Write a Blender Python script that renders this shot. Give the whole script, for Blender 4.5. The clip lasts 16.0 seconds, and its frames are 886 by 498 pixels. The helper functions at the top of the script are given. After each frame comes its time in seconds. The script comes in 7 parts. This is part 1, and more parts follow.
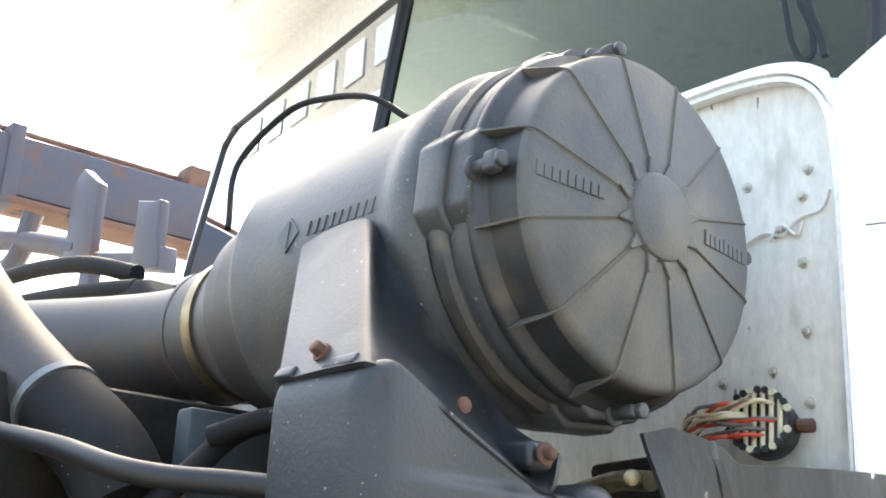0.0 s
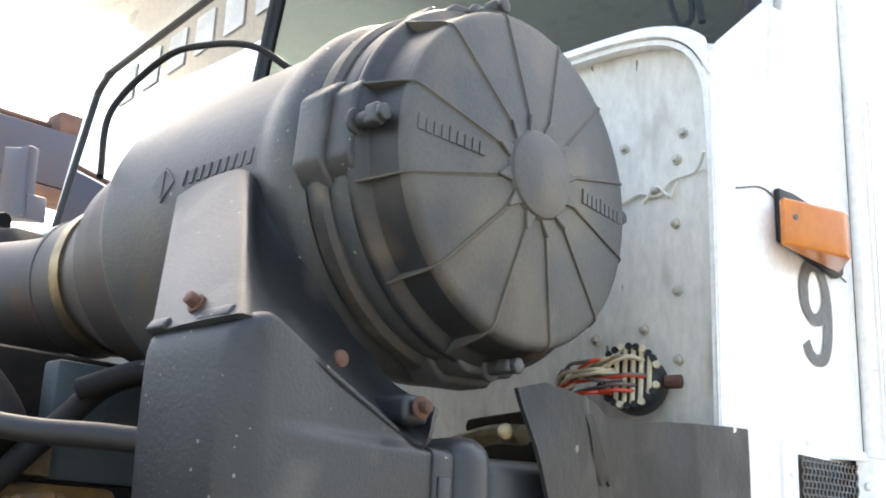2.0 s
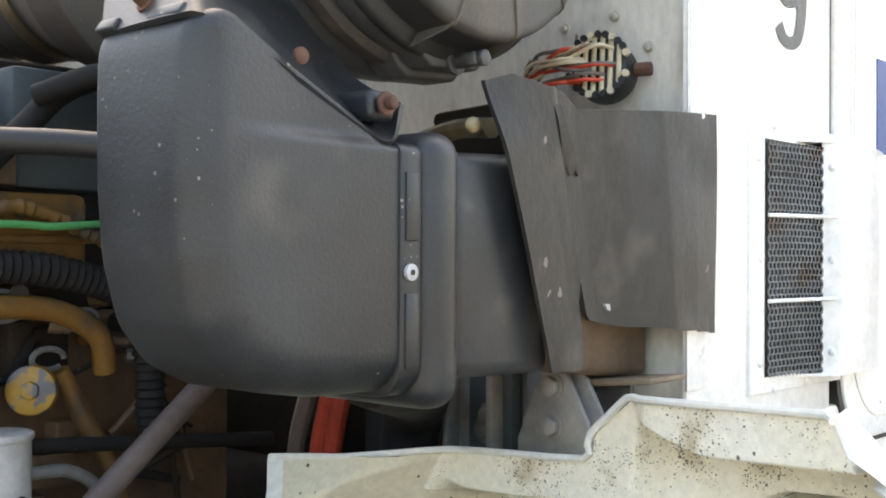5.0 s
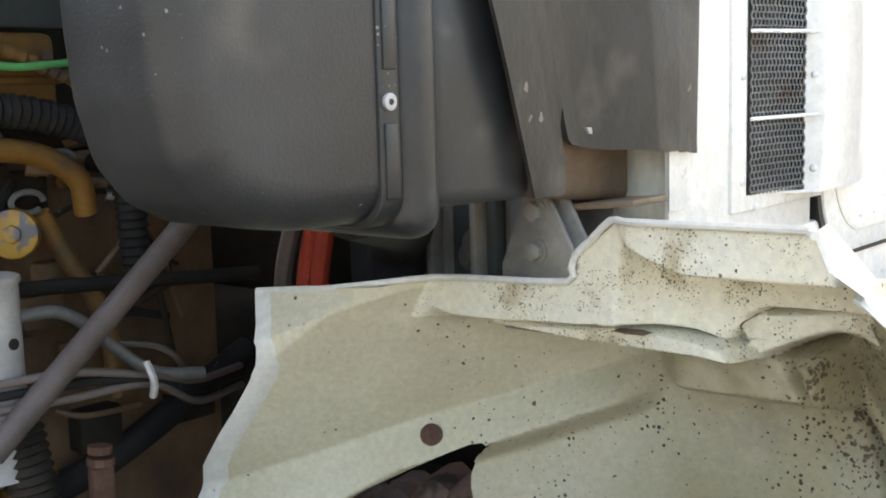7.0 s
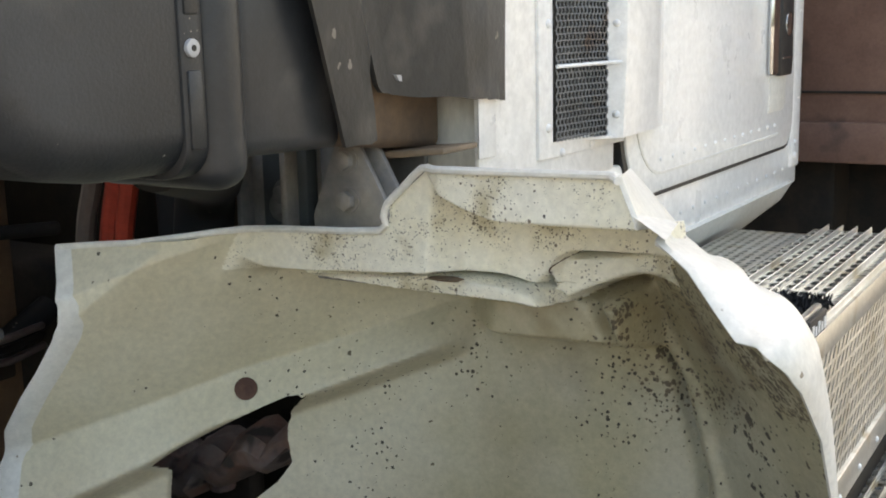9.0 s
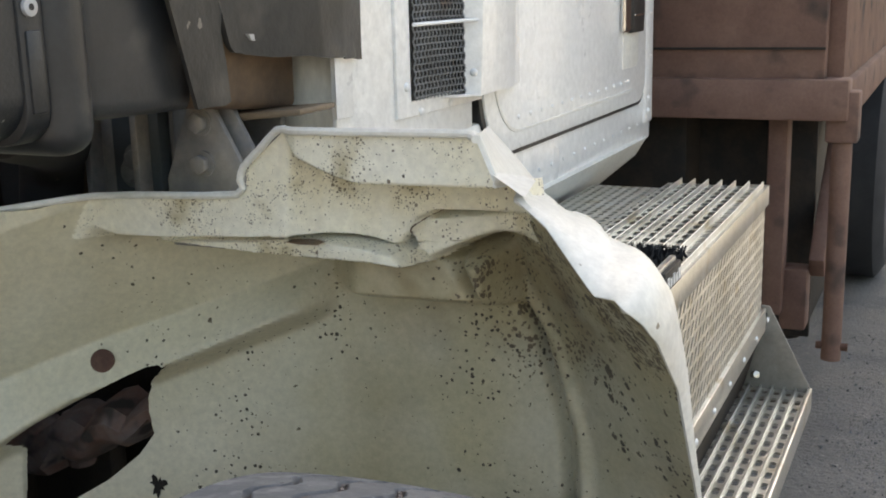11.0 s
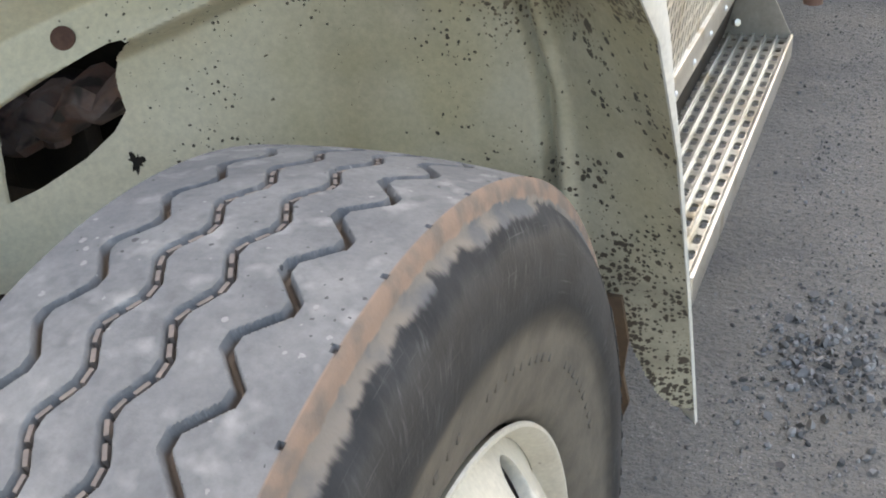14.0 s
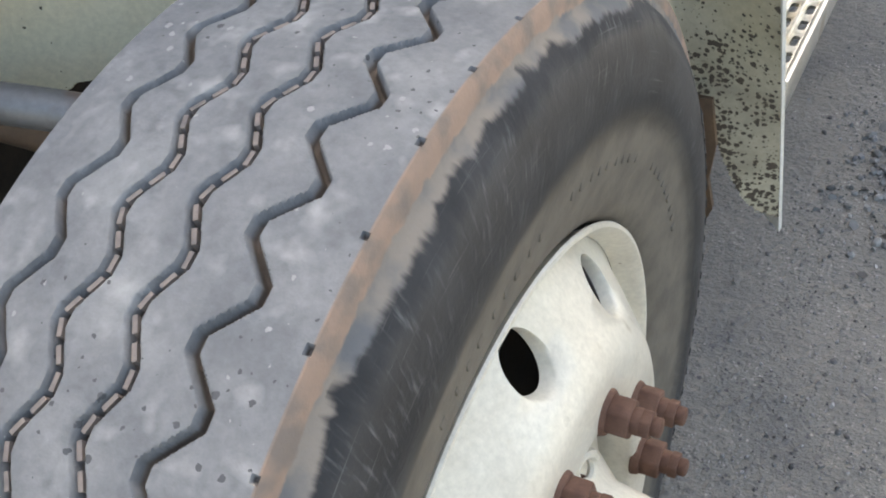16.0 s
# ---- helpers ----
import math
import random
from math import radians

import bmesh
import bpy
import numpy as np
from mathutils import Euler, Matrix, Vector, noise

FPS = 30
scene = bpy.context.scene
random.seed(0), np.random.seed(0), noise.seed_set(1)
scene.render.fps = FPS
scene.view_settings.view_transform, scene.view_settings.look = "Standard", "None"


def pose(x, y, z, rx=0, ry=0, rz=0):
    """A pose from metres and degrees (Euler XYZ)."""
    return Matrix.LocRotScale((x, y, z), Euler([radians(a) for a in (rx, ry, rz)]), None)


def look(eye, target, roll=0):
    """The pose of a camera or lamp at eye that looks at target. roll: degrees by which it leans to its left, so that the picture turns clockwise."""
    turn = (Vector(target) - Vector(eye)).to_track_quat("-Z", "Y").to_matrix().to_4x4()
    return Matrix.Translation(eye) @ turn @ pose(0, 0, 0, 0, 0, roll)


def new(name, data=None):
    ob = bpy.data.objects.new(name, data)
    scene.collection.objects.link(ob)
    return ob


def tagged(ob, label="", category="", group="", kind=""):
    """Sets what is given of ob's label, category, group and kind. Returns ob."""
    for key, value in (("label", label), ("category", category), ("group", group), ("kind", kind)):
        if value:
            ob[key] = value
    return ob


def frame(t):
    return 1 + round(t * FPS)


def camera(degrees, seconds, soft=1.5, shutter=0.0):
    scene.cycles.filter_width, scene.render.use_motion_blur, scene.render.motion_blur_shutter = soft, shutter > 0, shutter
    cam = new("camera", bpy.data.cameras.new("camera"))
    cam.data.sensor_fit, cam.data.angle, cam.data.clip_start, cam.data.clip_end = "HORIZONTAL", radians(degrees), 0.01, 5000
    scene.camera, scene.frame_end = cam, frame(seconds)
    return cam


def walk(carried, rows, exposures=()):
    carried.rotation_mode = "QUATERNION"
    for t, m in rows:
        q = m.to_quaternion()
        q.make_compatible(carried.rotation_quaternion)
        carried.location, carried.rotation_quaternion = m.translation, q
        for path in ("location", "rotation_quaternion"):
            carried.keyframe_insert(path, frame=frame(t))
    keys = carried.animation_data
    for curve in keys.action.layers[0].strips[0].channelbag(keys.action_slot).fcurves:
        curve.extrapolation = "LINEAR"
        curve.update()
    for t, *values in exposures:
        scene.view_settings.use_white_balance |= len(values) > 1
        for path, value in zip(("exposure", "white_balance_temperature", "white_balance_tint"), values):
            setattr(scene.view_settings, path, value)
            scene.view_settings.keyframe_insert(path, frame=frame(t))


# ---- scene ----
EXPOSURES = [(0, 2.85, 7200, 5), (1.5, 2.65, 7300, 6), (3, 2.48, 7600, 8), (5, 2.72, 7900, 8), (7.5, 2.62, 8200, 8), (8, 2.75, 8200, 8), (8.5, 2.45, 8300, 8), (9.5, 2.15, 8300, 8), (12, 2.0, 8200, 8), (12.5, 2.12, 8200, 8), (13.2, 2.35, 8200, 8), (14, 2.52, 8100, 8), (16, 2.5, 7900, 7)]
# The carried camera: seconds, place, yaw, pitch, lean.
cam = camera(42.52, 16.0, soft=1.9)
ROWS = [
    (0, 0.2699, -0.6093, 1.3769, 49.896, 17.596, 3.025),
    (0.5, 0.2694, -0.6094, 1.3769, 47.686, 17.491, 2.964),
    (1, 0.2691, -0.6095, 1.3757, 45.200, 17.446, 2.969),
    (1.5, 0.2679, -0.6081, 1.3753, 43.807, 17.355, 2.790),
    (2, 0.2659, -0.6059, 1.3752, 43.466, 15.727, 2.345),
    (2.5, 0.2632, -0.6027, 1.3759, 42.838, 13.123, 2.128),
    (3, 0.2606, -0.5999, 1.3763, 41.887, 11.491, 1.874),
    (3.5, 0.2584, -0.5964, 1.3773, 41.543, 8.511, 1.406),
    (4, 0.2571, -0.5926, 1.3772, 41.575, 5.577, 0.983),
    (4.5, 0.2565, -0.5902, 1.3778, 41.580, 3.340, 0.701),
    (5, 0.2554, -0.5869, 1.3781, 41.654, 0.500, 0.297),
    (7.5, 0.2482, -0.5772, 1.3769, 39.860, -9.646, -1.200),
    (8, 0.2469, -0.5736, 1.3766, 37.355, -10.601, -1.322),
    (8.5, 0.2470, -0.5723, 1.3765, 34.620, -10.838, -1.345),
    (9, 0.2463, -0.5704, 1.3764, 31.483, -10.905, -1.300),
    (9.5, 0.2470, -0.5695, 1.3760, 29.282, -11.040, -1.285),
    (12, 0.2428, -0.5506, 1.3737, 23.252, -17.627, -1.907),
    (12.5, 0.2412, -0.5459, 1.3726, 23.500, -21.446, -2.390),
    (13, 0.2397, -0.5415, 1.3700, 23.703, -24.196, -2.907),
    (13.5, 0.2385, -0.5373, 1.3674, 24.021, -27.019, -3.379),
    (14, 0.2373, -0.5341, 1.3651, 24.294, -29.951, -3.917),
    (14.5, 0.2371, -0.5318, 1.3625, 24.638, -32.358, -4.320),
    (15, 0.2356, -0.5300, 1.3600, 25.040, -34.755, -4.871),
    (15.5, 0.2345, -0.5306, 1.3584, 27.418, -37.002, -5.339),
    (16, 0.2319, -0.5308, 1.3588, 30.215, -39.672, -5.643),
]
walk(cam, [(t, pose(x, y, z, 90 + p, 0, w) @ pose(0, 0, 0, 0, 0, r)) for t, x, y, z, w, p, r in ROWS], EXPOSURES)

# ---- daylight ----
world = bpy.data.worlds.new("sky")
scene.world = world
world.use_nodes = True
wn = world.node_tree
sky = wn.nodes.new("ShaderNodeTexSky")
sky.sky_type = "NISHITA"
sky.sun_disc = False
SUN_ELEVATION, SUN_AZIMUTH = 44, -38     # azimuth in degrees from +y towards +x
sky.sun_elevation, sky.sun_rotation = radians(SUN_ELEVATION), radians(SUN_AZIMUTH)
sky.dust_density, sky.air_density, sky.ozone_density = 6.0, 1.0, 1.0
wn.links.new(sky.outputs[0], wn.nodes["Background"].inputs[0])
wn.nodes["Background"].inputs[1].default_value = 0.15
sun = new("sun", bpy.data.lights.new("sun", "SUN"))
sun.data.energy, sun.data.angle, sun.data.color = 3.5, radians(0.6), (1.0, 0.95, 0.88)
sd = Vector((math.sin(radians(SUN_AZIMUTH)) * math.cos(radians(SUN_ELEVATION)), math.cos(radians(SUN_AZIMUTH)) * math.cos(radians(SUN_ELEVATION)), math.sin(radians(SUN_ELEVATION))))
sun.matrix_world = look(sd * 20, (0, 0, 0))


# ---- materials ----
def material(name, base, second=None, rough=0.6, metal=0.0, scale=6.0, grain=120.0, bump=0.15, depth=0.002, mix=(0.4, 0.65), spots=None, dust=None, rough_var=0.12, coat=0.0, stretch=(1, 1, 1), specks=None, spec=0.5):
    """A surface with stains at one scale, grain at another, optional dark specks and settled dust."""
    m = bpy.data.materials.new(name)
    m.use_nodes = True
    n, l = m.node_tree.nodes, m.node_tree.links
    p = n["Principled BSDF"]
    tc = n.new("ShaderNodeTexCoord")
    mp = n.new("ShaderNodeMapping")
    mp.inputs["Scale"].default_value = stretch
    l.new(tc.outputs["Object"], mp.inputs["Vector"])

    def tex(s, detail=6, r=0.6):
        t = n.new("ShaderNodeTexNoise")
        t.inputs["Scale"].default_value, t.inputs["Detail"].default_value, t.inputs["Roughness"].default_value = s, detail, r
        l.new(mp.outputs[0], t.inputs["Vector"])
        return t.outputs[0]

    def ramp(src, lo, hi):
        r = n.new("ShaderNodeMapRange")
        r.inputs["From Min"].default_value, r.inputs["From Max"].default_value = lo, hi
        l.new(src, r.inputs["Value"])
        return r.outputs[0]

    def blend(fac, a, b):
        x = n.new("ShaderNodeMix")
        x.data_type = "RGBA"
        l.new(fac, x.inputs["Factor"])
        for sock, v in ((x.inputs["A"], a), (x.inputs["B"], b)):
            if isinstance(v, tuple):
                sock.default_value = (*v, 1)
            else:
                l.new(v, sock)
        return x.outputs["Result"]

    big, fine = tex(scale), tex(grain, 3, 0.7)
    second = second or tuple(c * 0.75 for c in base)
    col = blend(ramp(big, *mix), base, second)
    if dust:
        colour, amount, lo = dust
        up = n.new("ShaderNodeSeparateXYZ")
        ge = n.new("ShaderNodeNewGeometry")
        l.new(ge.outputs["Normal"], up.inputs[0])
        f = n.new("ShaderNodeMath")
        f.operation = "MULTIPLY"
        l.new(ramp(up.outputs["Z"], lo, 1.0), f.inputs[0])
        g = n.new("ShaderNodeMath")
        g.operation = "MULTIPLY"
        g.inputs[1].default_value = amount
        l.new(ramp(tex(scale * 2.3), 0.25, 0.7), g.inputs[0])
        l.new(g.outputs[0], f.inputs[1])
        col = blend(f.outputs[0], col, colour)
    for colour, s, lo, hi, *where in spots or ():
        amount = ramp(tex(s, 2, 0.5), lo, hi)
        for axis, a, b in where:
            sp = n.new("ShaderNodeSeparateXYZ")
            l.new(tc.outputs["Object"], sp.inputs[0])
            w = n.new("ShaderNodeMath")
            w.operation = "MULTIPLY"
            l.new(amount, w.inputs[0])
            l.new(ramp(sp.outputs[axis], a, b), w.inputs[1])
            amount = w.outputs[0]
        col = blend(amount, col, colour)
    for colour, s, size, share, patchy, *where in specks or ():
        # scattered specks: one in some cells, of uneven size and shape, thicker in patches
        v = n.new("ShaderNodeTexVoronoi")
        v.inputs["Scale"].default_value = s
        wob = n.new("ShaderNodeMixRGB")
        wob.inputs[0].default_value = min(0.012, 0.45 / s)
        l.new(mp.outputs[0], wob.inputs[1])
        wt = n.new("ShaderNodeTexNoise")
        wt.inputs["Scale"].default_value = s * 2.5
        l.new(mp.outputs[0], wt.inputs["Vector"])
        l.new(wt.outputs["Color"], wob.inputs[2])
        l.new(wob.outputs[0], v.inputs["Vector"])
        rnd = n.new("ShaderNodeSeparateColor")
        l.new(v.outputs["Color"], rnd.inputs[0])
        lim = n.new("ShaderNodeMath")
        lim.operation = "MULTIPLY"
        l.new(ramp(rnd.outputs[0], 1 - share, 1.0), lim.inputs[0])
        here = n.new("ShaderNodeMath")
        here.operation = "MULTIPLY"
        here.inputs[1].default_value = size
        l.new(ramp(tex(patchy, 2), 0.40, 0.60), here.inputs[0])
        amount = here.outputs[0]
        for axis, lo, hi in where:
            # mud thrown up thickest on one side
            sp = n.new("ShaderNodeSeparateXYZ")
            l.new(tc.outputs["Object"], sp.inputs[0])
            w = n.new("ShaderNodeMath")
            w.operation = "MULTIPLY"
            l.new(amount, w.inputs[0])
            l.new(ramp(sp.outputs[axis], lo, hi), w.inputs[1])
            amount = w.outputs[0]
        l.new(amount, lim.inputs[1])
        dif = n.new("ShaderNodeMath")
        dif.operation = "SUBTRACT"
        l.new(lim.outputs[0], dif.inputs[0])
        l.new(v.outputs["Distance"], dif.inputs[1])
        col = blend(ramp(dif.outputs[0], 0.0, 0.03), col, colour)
    grainy = blend(ramp(fine, 0.3, 0.75), (0.88, 0.88, 0.88), (1.1, 1.1, 1.1))
    mul = n.new("ShaderNodeMix")
    mul.data_type, mul.blend_type = "RGBA", "MULTIPLY"
    mul.inputs["Factor"].default_value = 1.0
    l.new(col, mul.inputs["A"])
    l.new(grainy, mul.inputs["B"])
    l.new(mul.outputs["Result"], p.inputs["Base Color"])
    rr = n.new("ShaderNodeMapRange")
    rr.inputs["To Min"].default_value, rr.inputs["To Max"].default_value = max(0.02, rough - rough_var), min(1, rough + rough_var)
    l.new(big, rr.inputs["Value"])
    l.new(rr.outputs[0], p.inputs["Roughness"])
    p.inputs["Metallic"].default_value = metal
    p.inputs["Coat Weight"].default_value = coat
    p.inputs["Specular IOR Level"].default_value = spec
    b = n.new("ShaderNodeBump")
    b.inputs["Strength"].default_value, b.inputs["Distance"].default_value = bump, depth
    l.new(fine, b.inputs["Height"])
    l.new(b.outputs[0], p.inputs["Normal"])
    return m


TAN = (0.30, 0.25, 0.18)
M_PLASTIC = material("black_plastic", (0.046, 0.049, 0.053), (0.085, 0.086, 0.086), 0.45, scale=4, grain=190, bump=0.55, depth=0.0014, mix=(0.35, 0.68), dust=((0.16, 0.145, 0.12), 0.5, 0.2), spots=[((0.025, 0.025, 0.026), 3.3, 0.50, 0.72), ((0.13, 0.11, 0.085), 8, 0.58, 0.80)], specks=[((0.34, 0.33, 0.30), 75, 0.20, 0.16, 6.0), ((0.20, 0.18, 0.15), 160, 0.30, 0.25, 7.0)])
M_DUCT = material("black_duct_plastic", (0.0135, 0.0158, 0.0192), (0.037, 0.0402, 0.0440), 0.46, scale=3.2, grain=230, bump=0.5, depth=0.0012, mix=(0.36, 0.68), spec=0.6, dust=((0.11, 0.10, 0.085), 0.18, 0.3), spots=[((0.085, 0.081, 0.073), 9, 0.60, 0.80), ((0.016, 0.0165, 0.018), 5, 0.56, 0.76)], specks=[((0.34, 0.33, 0.30), 70, 0.20, 0.12, 6.0), ((0.22, 0.20, 0.17), 150, 0.30, 0.25, 7.0)])
M_CAP = material("cap_plastic", (0.060, 0.063, 0.066), (0.090, 0.088, 0.082), 0.50, scale=5, grain=180, bump=0.25, dust=(TAN, 0.3, 0.2), spots=[((0.17, 0.14, 0.10), 7, 0.56, 0.80), ((0.035, 0.035, 0.036), 4, 0.56, 0.74)])
M_WALL = material("darker_black_plastic", (0.020, 0.021, 0.023), (0.036, 0.036, 0.037), 0.42, scale=7, grain=150, bump=0.25, spots=[((0.10, 0.082, 0.06), 11, 0.60, 0.80)])
M_RIB = material("dusty_rib_plastic", (0.060, 0.060, 0.058), (0.105, 0.092, 0.072), 0.6, scale=7, grain=180, bump=0.2)
M_RIMDUST = material("dusty_rim_plastic", (0.050, 0.051, 0.053), (0.10, 0.085, 0.065), 0.55, scale=9, grain=180, bump=0.25, spots=[((0.22, 0.18, 0.125), 16, 0.52, 0.72)])
M_BELLOWS = material("bellows_rubber", (0.020, 0.0225, 0.026), (0.040, 0.041, 0.043), 0.40, scale=6, grain=120, bump=0.2, dust=((0.10, 0.10, 0.095), 0.4, 0.1), spots=[((0.10, 0.095, 0.085), 12, 0.62, 0.8)])
M_RUBBER = material("hose_rubber", (0.013, 0.0135, 0.015), (0.024, 0.022, 0.021), 0.75, spec=0.2, scale=9, dust=((0.045, 0.04, 0.035), 0.25, 0.3), specks=[((0.12, 0.11, 0.095), 90, 0.3, 0.3, 6.0)])
M_PIPE = material("dark_pipe", (0.046, 0.041, 0.043), (0.068, 0.056, 0.050), 0.5, spec=0.45, scale=5, dust=((0.11, 0.09, 0.075), 0.3, 0.3), spots=[((0.10, 0.062, 0.045), 7, 0.55, 0.8)])
# Paler bluish spots past the bend paint sheen on the flap's smooth half.
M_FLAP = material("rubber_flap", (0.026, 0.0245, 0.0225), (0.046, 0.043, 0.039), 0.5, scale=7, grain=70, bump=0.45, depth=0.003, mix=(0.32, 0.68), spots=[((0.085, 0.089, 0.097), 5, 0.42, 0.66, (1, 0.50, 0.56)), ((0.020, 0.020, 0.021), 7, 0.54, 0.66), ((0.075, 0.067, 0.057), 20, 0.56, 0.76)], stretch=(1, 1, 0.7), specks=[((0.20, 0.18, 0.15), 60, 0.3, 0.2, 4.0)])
M_WHITE = material("white_cab_paint", (0.90, 0.90, 0.885), (0.87, 0.87, 0.85), 0.30, scale=4, grain=60, bump=0.015, coat=0.3, specks=[((0.40, 0.36, 0.30), 26, 0.10, 0.12, 4.0)])
M_CREAM = material("white_fibreglass_outside", (0.76, 0.75, 0.70), (0.69, 0.68, 0.62), 0.42, scale=5, grain=90, bump=0.05, specks=[((0.30, 0.26, 0.2), 60, 0.3, 0.2, 5.0)])
# Spots mix soot and mud with painted shade behind tyre and in crease.
M_LINER = material("dirty_shaded_fibreglass_inside", (0.68, 0.635, 0.485), (0.585, 0.535, 0.385), 0.6, scale=3.0, grain=110, bump=0.12, mix=(0.40, 0.64), spots=[((0.54, 0.505, 0.385), 3, 0.05, 0.50, (0, -0.66, -0.38)), ((0.37, 0.345, 0.27), 5, 0.40, 0.70, (0, -0.55, -0.40)), ((0.28, 0.25, 0.185), 10, 0.54, 0.76, (0, -0.50, -0.30)), ((0.36, 0.285, 0.15), 6, 0.30, 0.62, (0, -0.47, -0.41), (0, -0.34, -0.40), (2, 1.02, 0.86)), ((0.13, 0.108, 0.078), 16, 0.22, 0.62, (0, -0.22, -0.14), (0, -0.06, -0.13), (2, 0.80, 1.04)), ((0.16, 0.135, 0.10), 26, 0.40, 0.66, (0, -0.42, -0.16), (2, 0.93, 1.04)), ((0.30, 0.235, 0.13), 13, 0.30, 0.75, (0, -0.42, -0.36), (2, 0.93, 1.00)), ((0.46, 0.415, 0.27), 7, 0.35, 0.7, (0, -0.60, -0.48), (2, 0.60, 0.80))], specks=[((0.045, 0.038, 0.028), 96, 0.36, 0.75, 3.6, (0, -0.74, -0.64)), ((0.055, 0.045, 0.032), 150, 0.42, 0.6, 5.2, (0, -0.72, -0.62)), ((0.12, 0.095, 0.06), 46, 0.24, 0.30, 3.0, (0, -0.72, -0.62)), ((0.09, 0.075, 0.052), 90, 0.30, 0.18, 5.0), ((0.06, 0.05, 0.035), 125, 0.34, 0.5, 5.0, (0, -0.75, -0.55)), ((0.085, 0.07, 0.05), 92, 0.48, 0.8, 5.0, (0, -0.19, -0.13)), ((0.08, 0.066, 0.05), 125, 0.72, 0.9, 9.0, (0, -0.24, -0.13)), ((0.10, 0.08, 0.06), 40, 0.36, 0.4, 6.0, (0, -0.19, -0.12)), ((0.075, 0.06, 0.045), 120, 0.62, 0.8, 9.0, (0, -0.13, -0.08), (2, 0.86, 0.60)), ((0.13, 0.10, 0.065), 160, 0.95, 1.0, 8.0, (2, 0.86, 0.99), (0, -0.30, -0.20)), ((0.15, 0.115, 0.075), 80, 0.5, 0.7, 6.0, (2, 0.92, 1.01), (0, -0.29, -0.20))])
# Base set lighter than the liner's, painting in the light on the ledge.
M_LEDGE = material("speckled_fibreglass_ledge", (0.82, 0.795, 0.68), (0.76, 0.72, 0.57), 0.6, scale=7.0, grain=110, bump=0.15, mix=(0.42, 0.62), spots=[((0.45, 0.38, 0.22), 14, 0.60, 0.74)], specks=[((0.12, 0.10, 0.078), 430, 0.55, 0.7, 14.0), ((0.14, 0.12, 0.09), 260, 0.40, 0.55, 9.0), ((0.17, 0.14, 0.105), 150, 0.36, 0.4, 9.0), ((0.06, 0.05, 0.04), 95, 0.22, 0.15, 4.0)])
M_RUSTARM = material("rust_flaked_arm", (0.17, 0.14, 0.135), (0.20, 0.115, 0.085), 0.8, 0.1, scale=14, grain=120, bump=0.5, spots=[((0.30, 0.28, 0.28), 11, 0.55, 0.70), ((0.06, 0.05, 0.045), 24, 0.55, 0.68)])
M_ALU = material("weathered_aluminium_sheet", (0.78, 0.765, 0.70), (0.66, 0.64, 0.58), 0.5, 0.1, scale=4, grain=90, bump=0.08, spots=[((0.38, 0.34, 0.28), 18, 0.60, 0.80)], stretch=(1, 1, 0.4), specks=[((0.25, 0.2, 0.15), 40, 0.25, 0.2, 5.0)])
M_BOLT = material("dull_plated_bolt", (0.62, 0.60, 0.53), (0.46, 0.43, 0.37), 0.45, 0.4, scale=60)
M_DULLALU = material("dull_aluminium", (0.34, 0.31, 0.265), (0.25, 0.225, 0.19), 0.6, 0.3, scale=8, grain=120, bump=0.12)
M_TREAD = material("bright_tread_aluminium", (0.70, 0.69, 0.64), (0.55, 0.53, 0.47), 0.33, 0.85, scale=7, grain=120, bump=0.1, spots=[((0.42, 0.34, 0.20), 12, 0.60, 0.78)])
M_STEEL = material("grey_steel", (0.22, 0.23, 0.24), (0.15, 0.15, 0.15), 0.5, 0.5, scale=9, spots=[((0.17, 0.11, 0.08), 16, 0.60, 0.75)])
M_BRACKET = material("dusty_bracket_steel", (0.34, 0.31, 0.275), (0.20, 0.205, 0.22), 0.6, 0.3, scale=11, grain=100, bump=0.25)
M_RUST = material("rust", (0.090, 0.043, 0.029), (0.150, 0.080, 0.056), 0.8, 0.2, scale=40, grain=300, bump=0.5, depth=0.001)
M_ROD = material("dusty_brown_rod", (0.13, 0.105, 0.10), (0.09, 0.07, 0.062), 0.6, 0.2, scale=14, grain=120, bump=0.2)
M_BROWN = material("rusty_brown_steel", (0.155, 0.084, 0.064), (0.22, 0.128, 0.096), 0.75, 0.15, scale=6, grain=140, bump=0.3, spots=[((0.05, 0.037, 0.033), 9, 0.58, 0.72)])
M_YELLOW = material("engine_yellow", (0.20, 0.10, 0.020), (0.10, 0.052, 0.020), 0.55, scale=8, grain=90, bump=0.1, spots=[((0.06, 0.045, 0.03), 12, 0.55, 0.72)])
M_YBRIGHT = material("cap_yellow", (0.33, 0.19, 0.02), (0.27, 0.14, 0.02), 0.45, scale=20, spots=[((0.10, 0.10, 0.115), 34, 0.50, 0.55)])
# Oily parts, and black fillers that stand in for deep shade.
M_GREASE_SHADE = material("oily_and_shade_black", (0.016, 0.014, 0.0125), (0.036, 0.027, 0.020), 0.65, spec=0.25, scale=10, grain=80, bump=0.3)
M_OILBROWN = material("oily_brown_iron", (0.16, 0.098, 0.055), (0.085, 0.056, 0.038), 0.6, scale=9, grain=90, bump=0.3)
M_ORANGE = material("amber_lens", (0.66, 0.20, 0.010), (0.58, 0.155, 0.008), 0.25, scale=10, grain=50, bump=0.05, coat=0.4)
M_BLACK = material("black_rubber_seal", (0.012, 0.012, 0.013), None, 0.5)
M_DIGIT = material("dark_grey_vinyl", (0.10, 0.10, 0.10), (0.16, 0.16, 0.16), 0.5, scale=30)
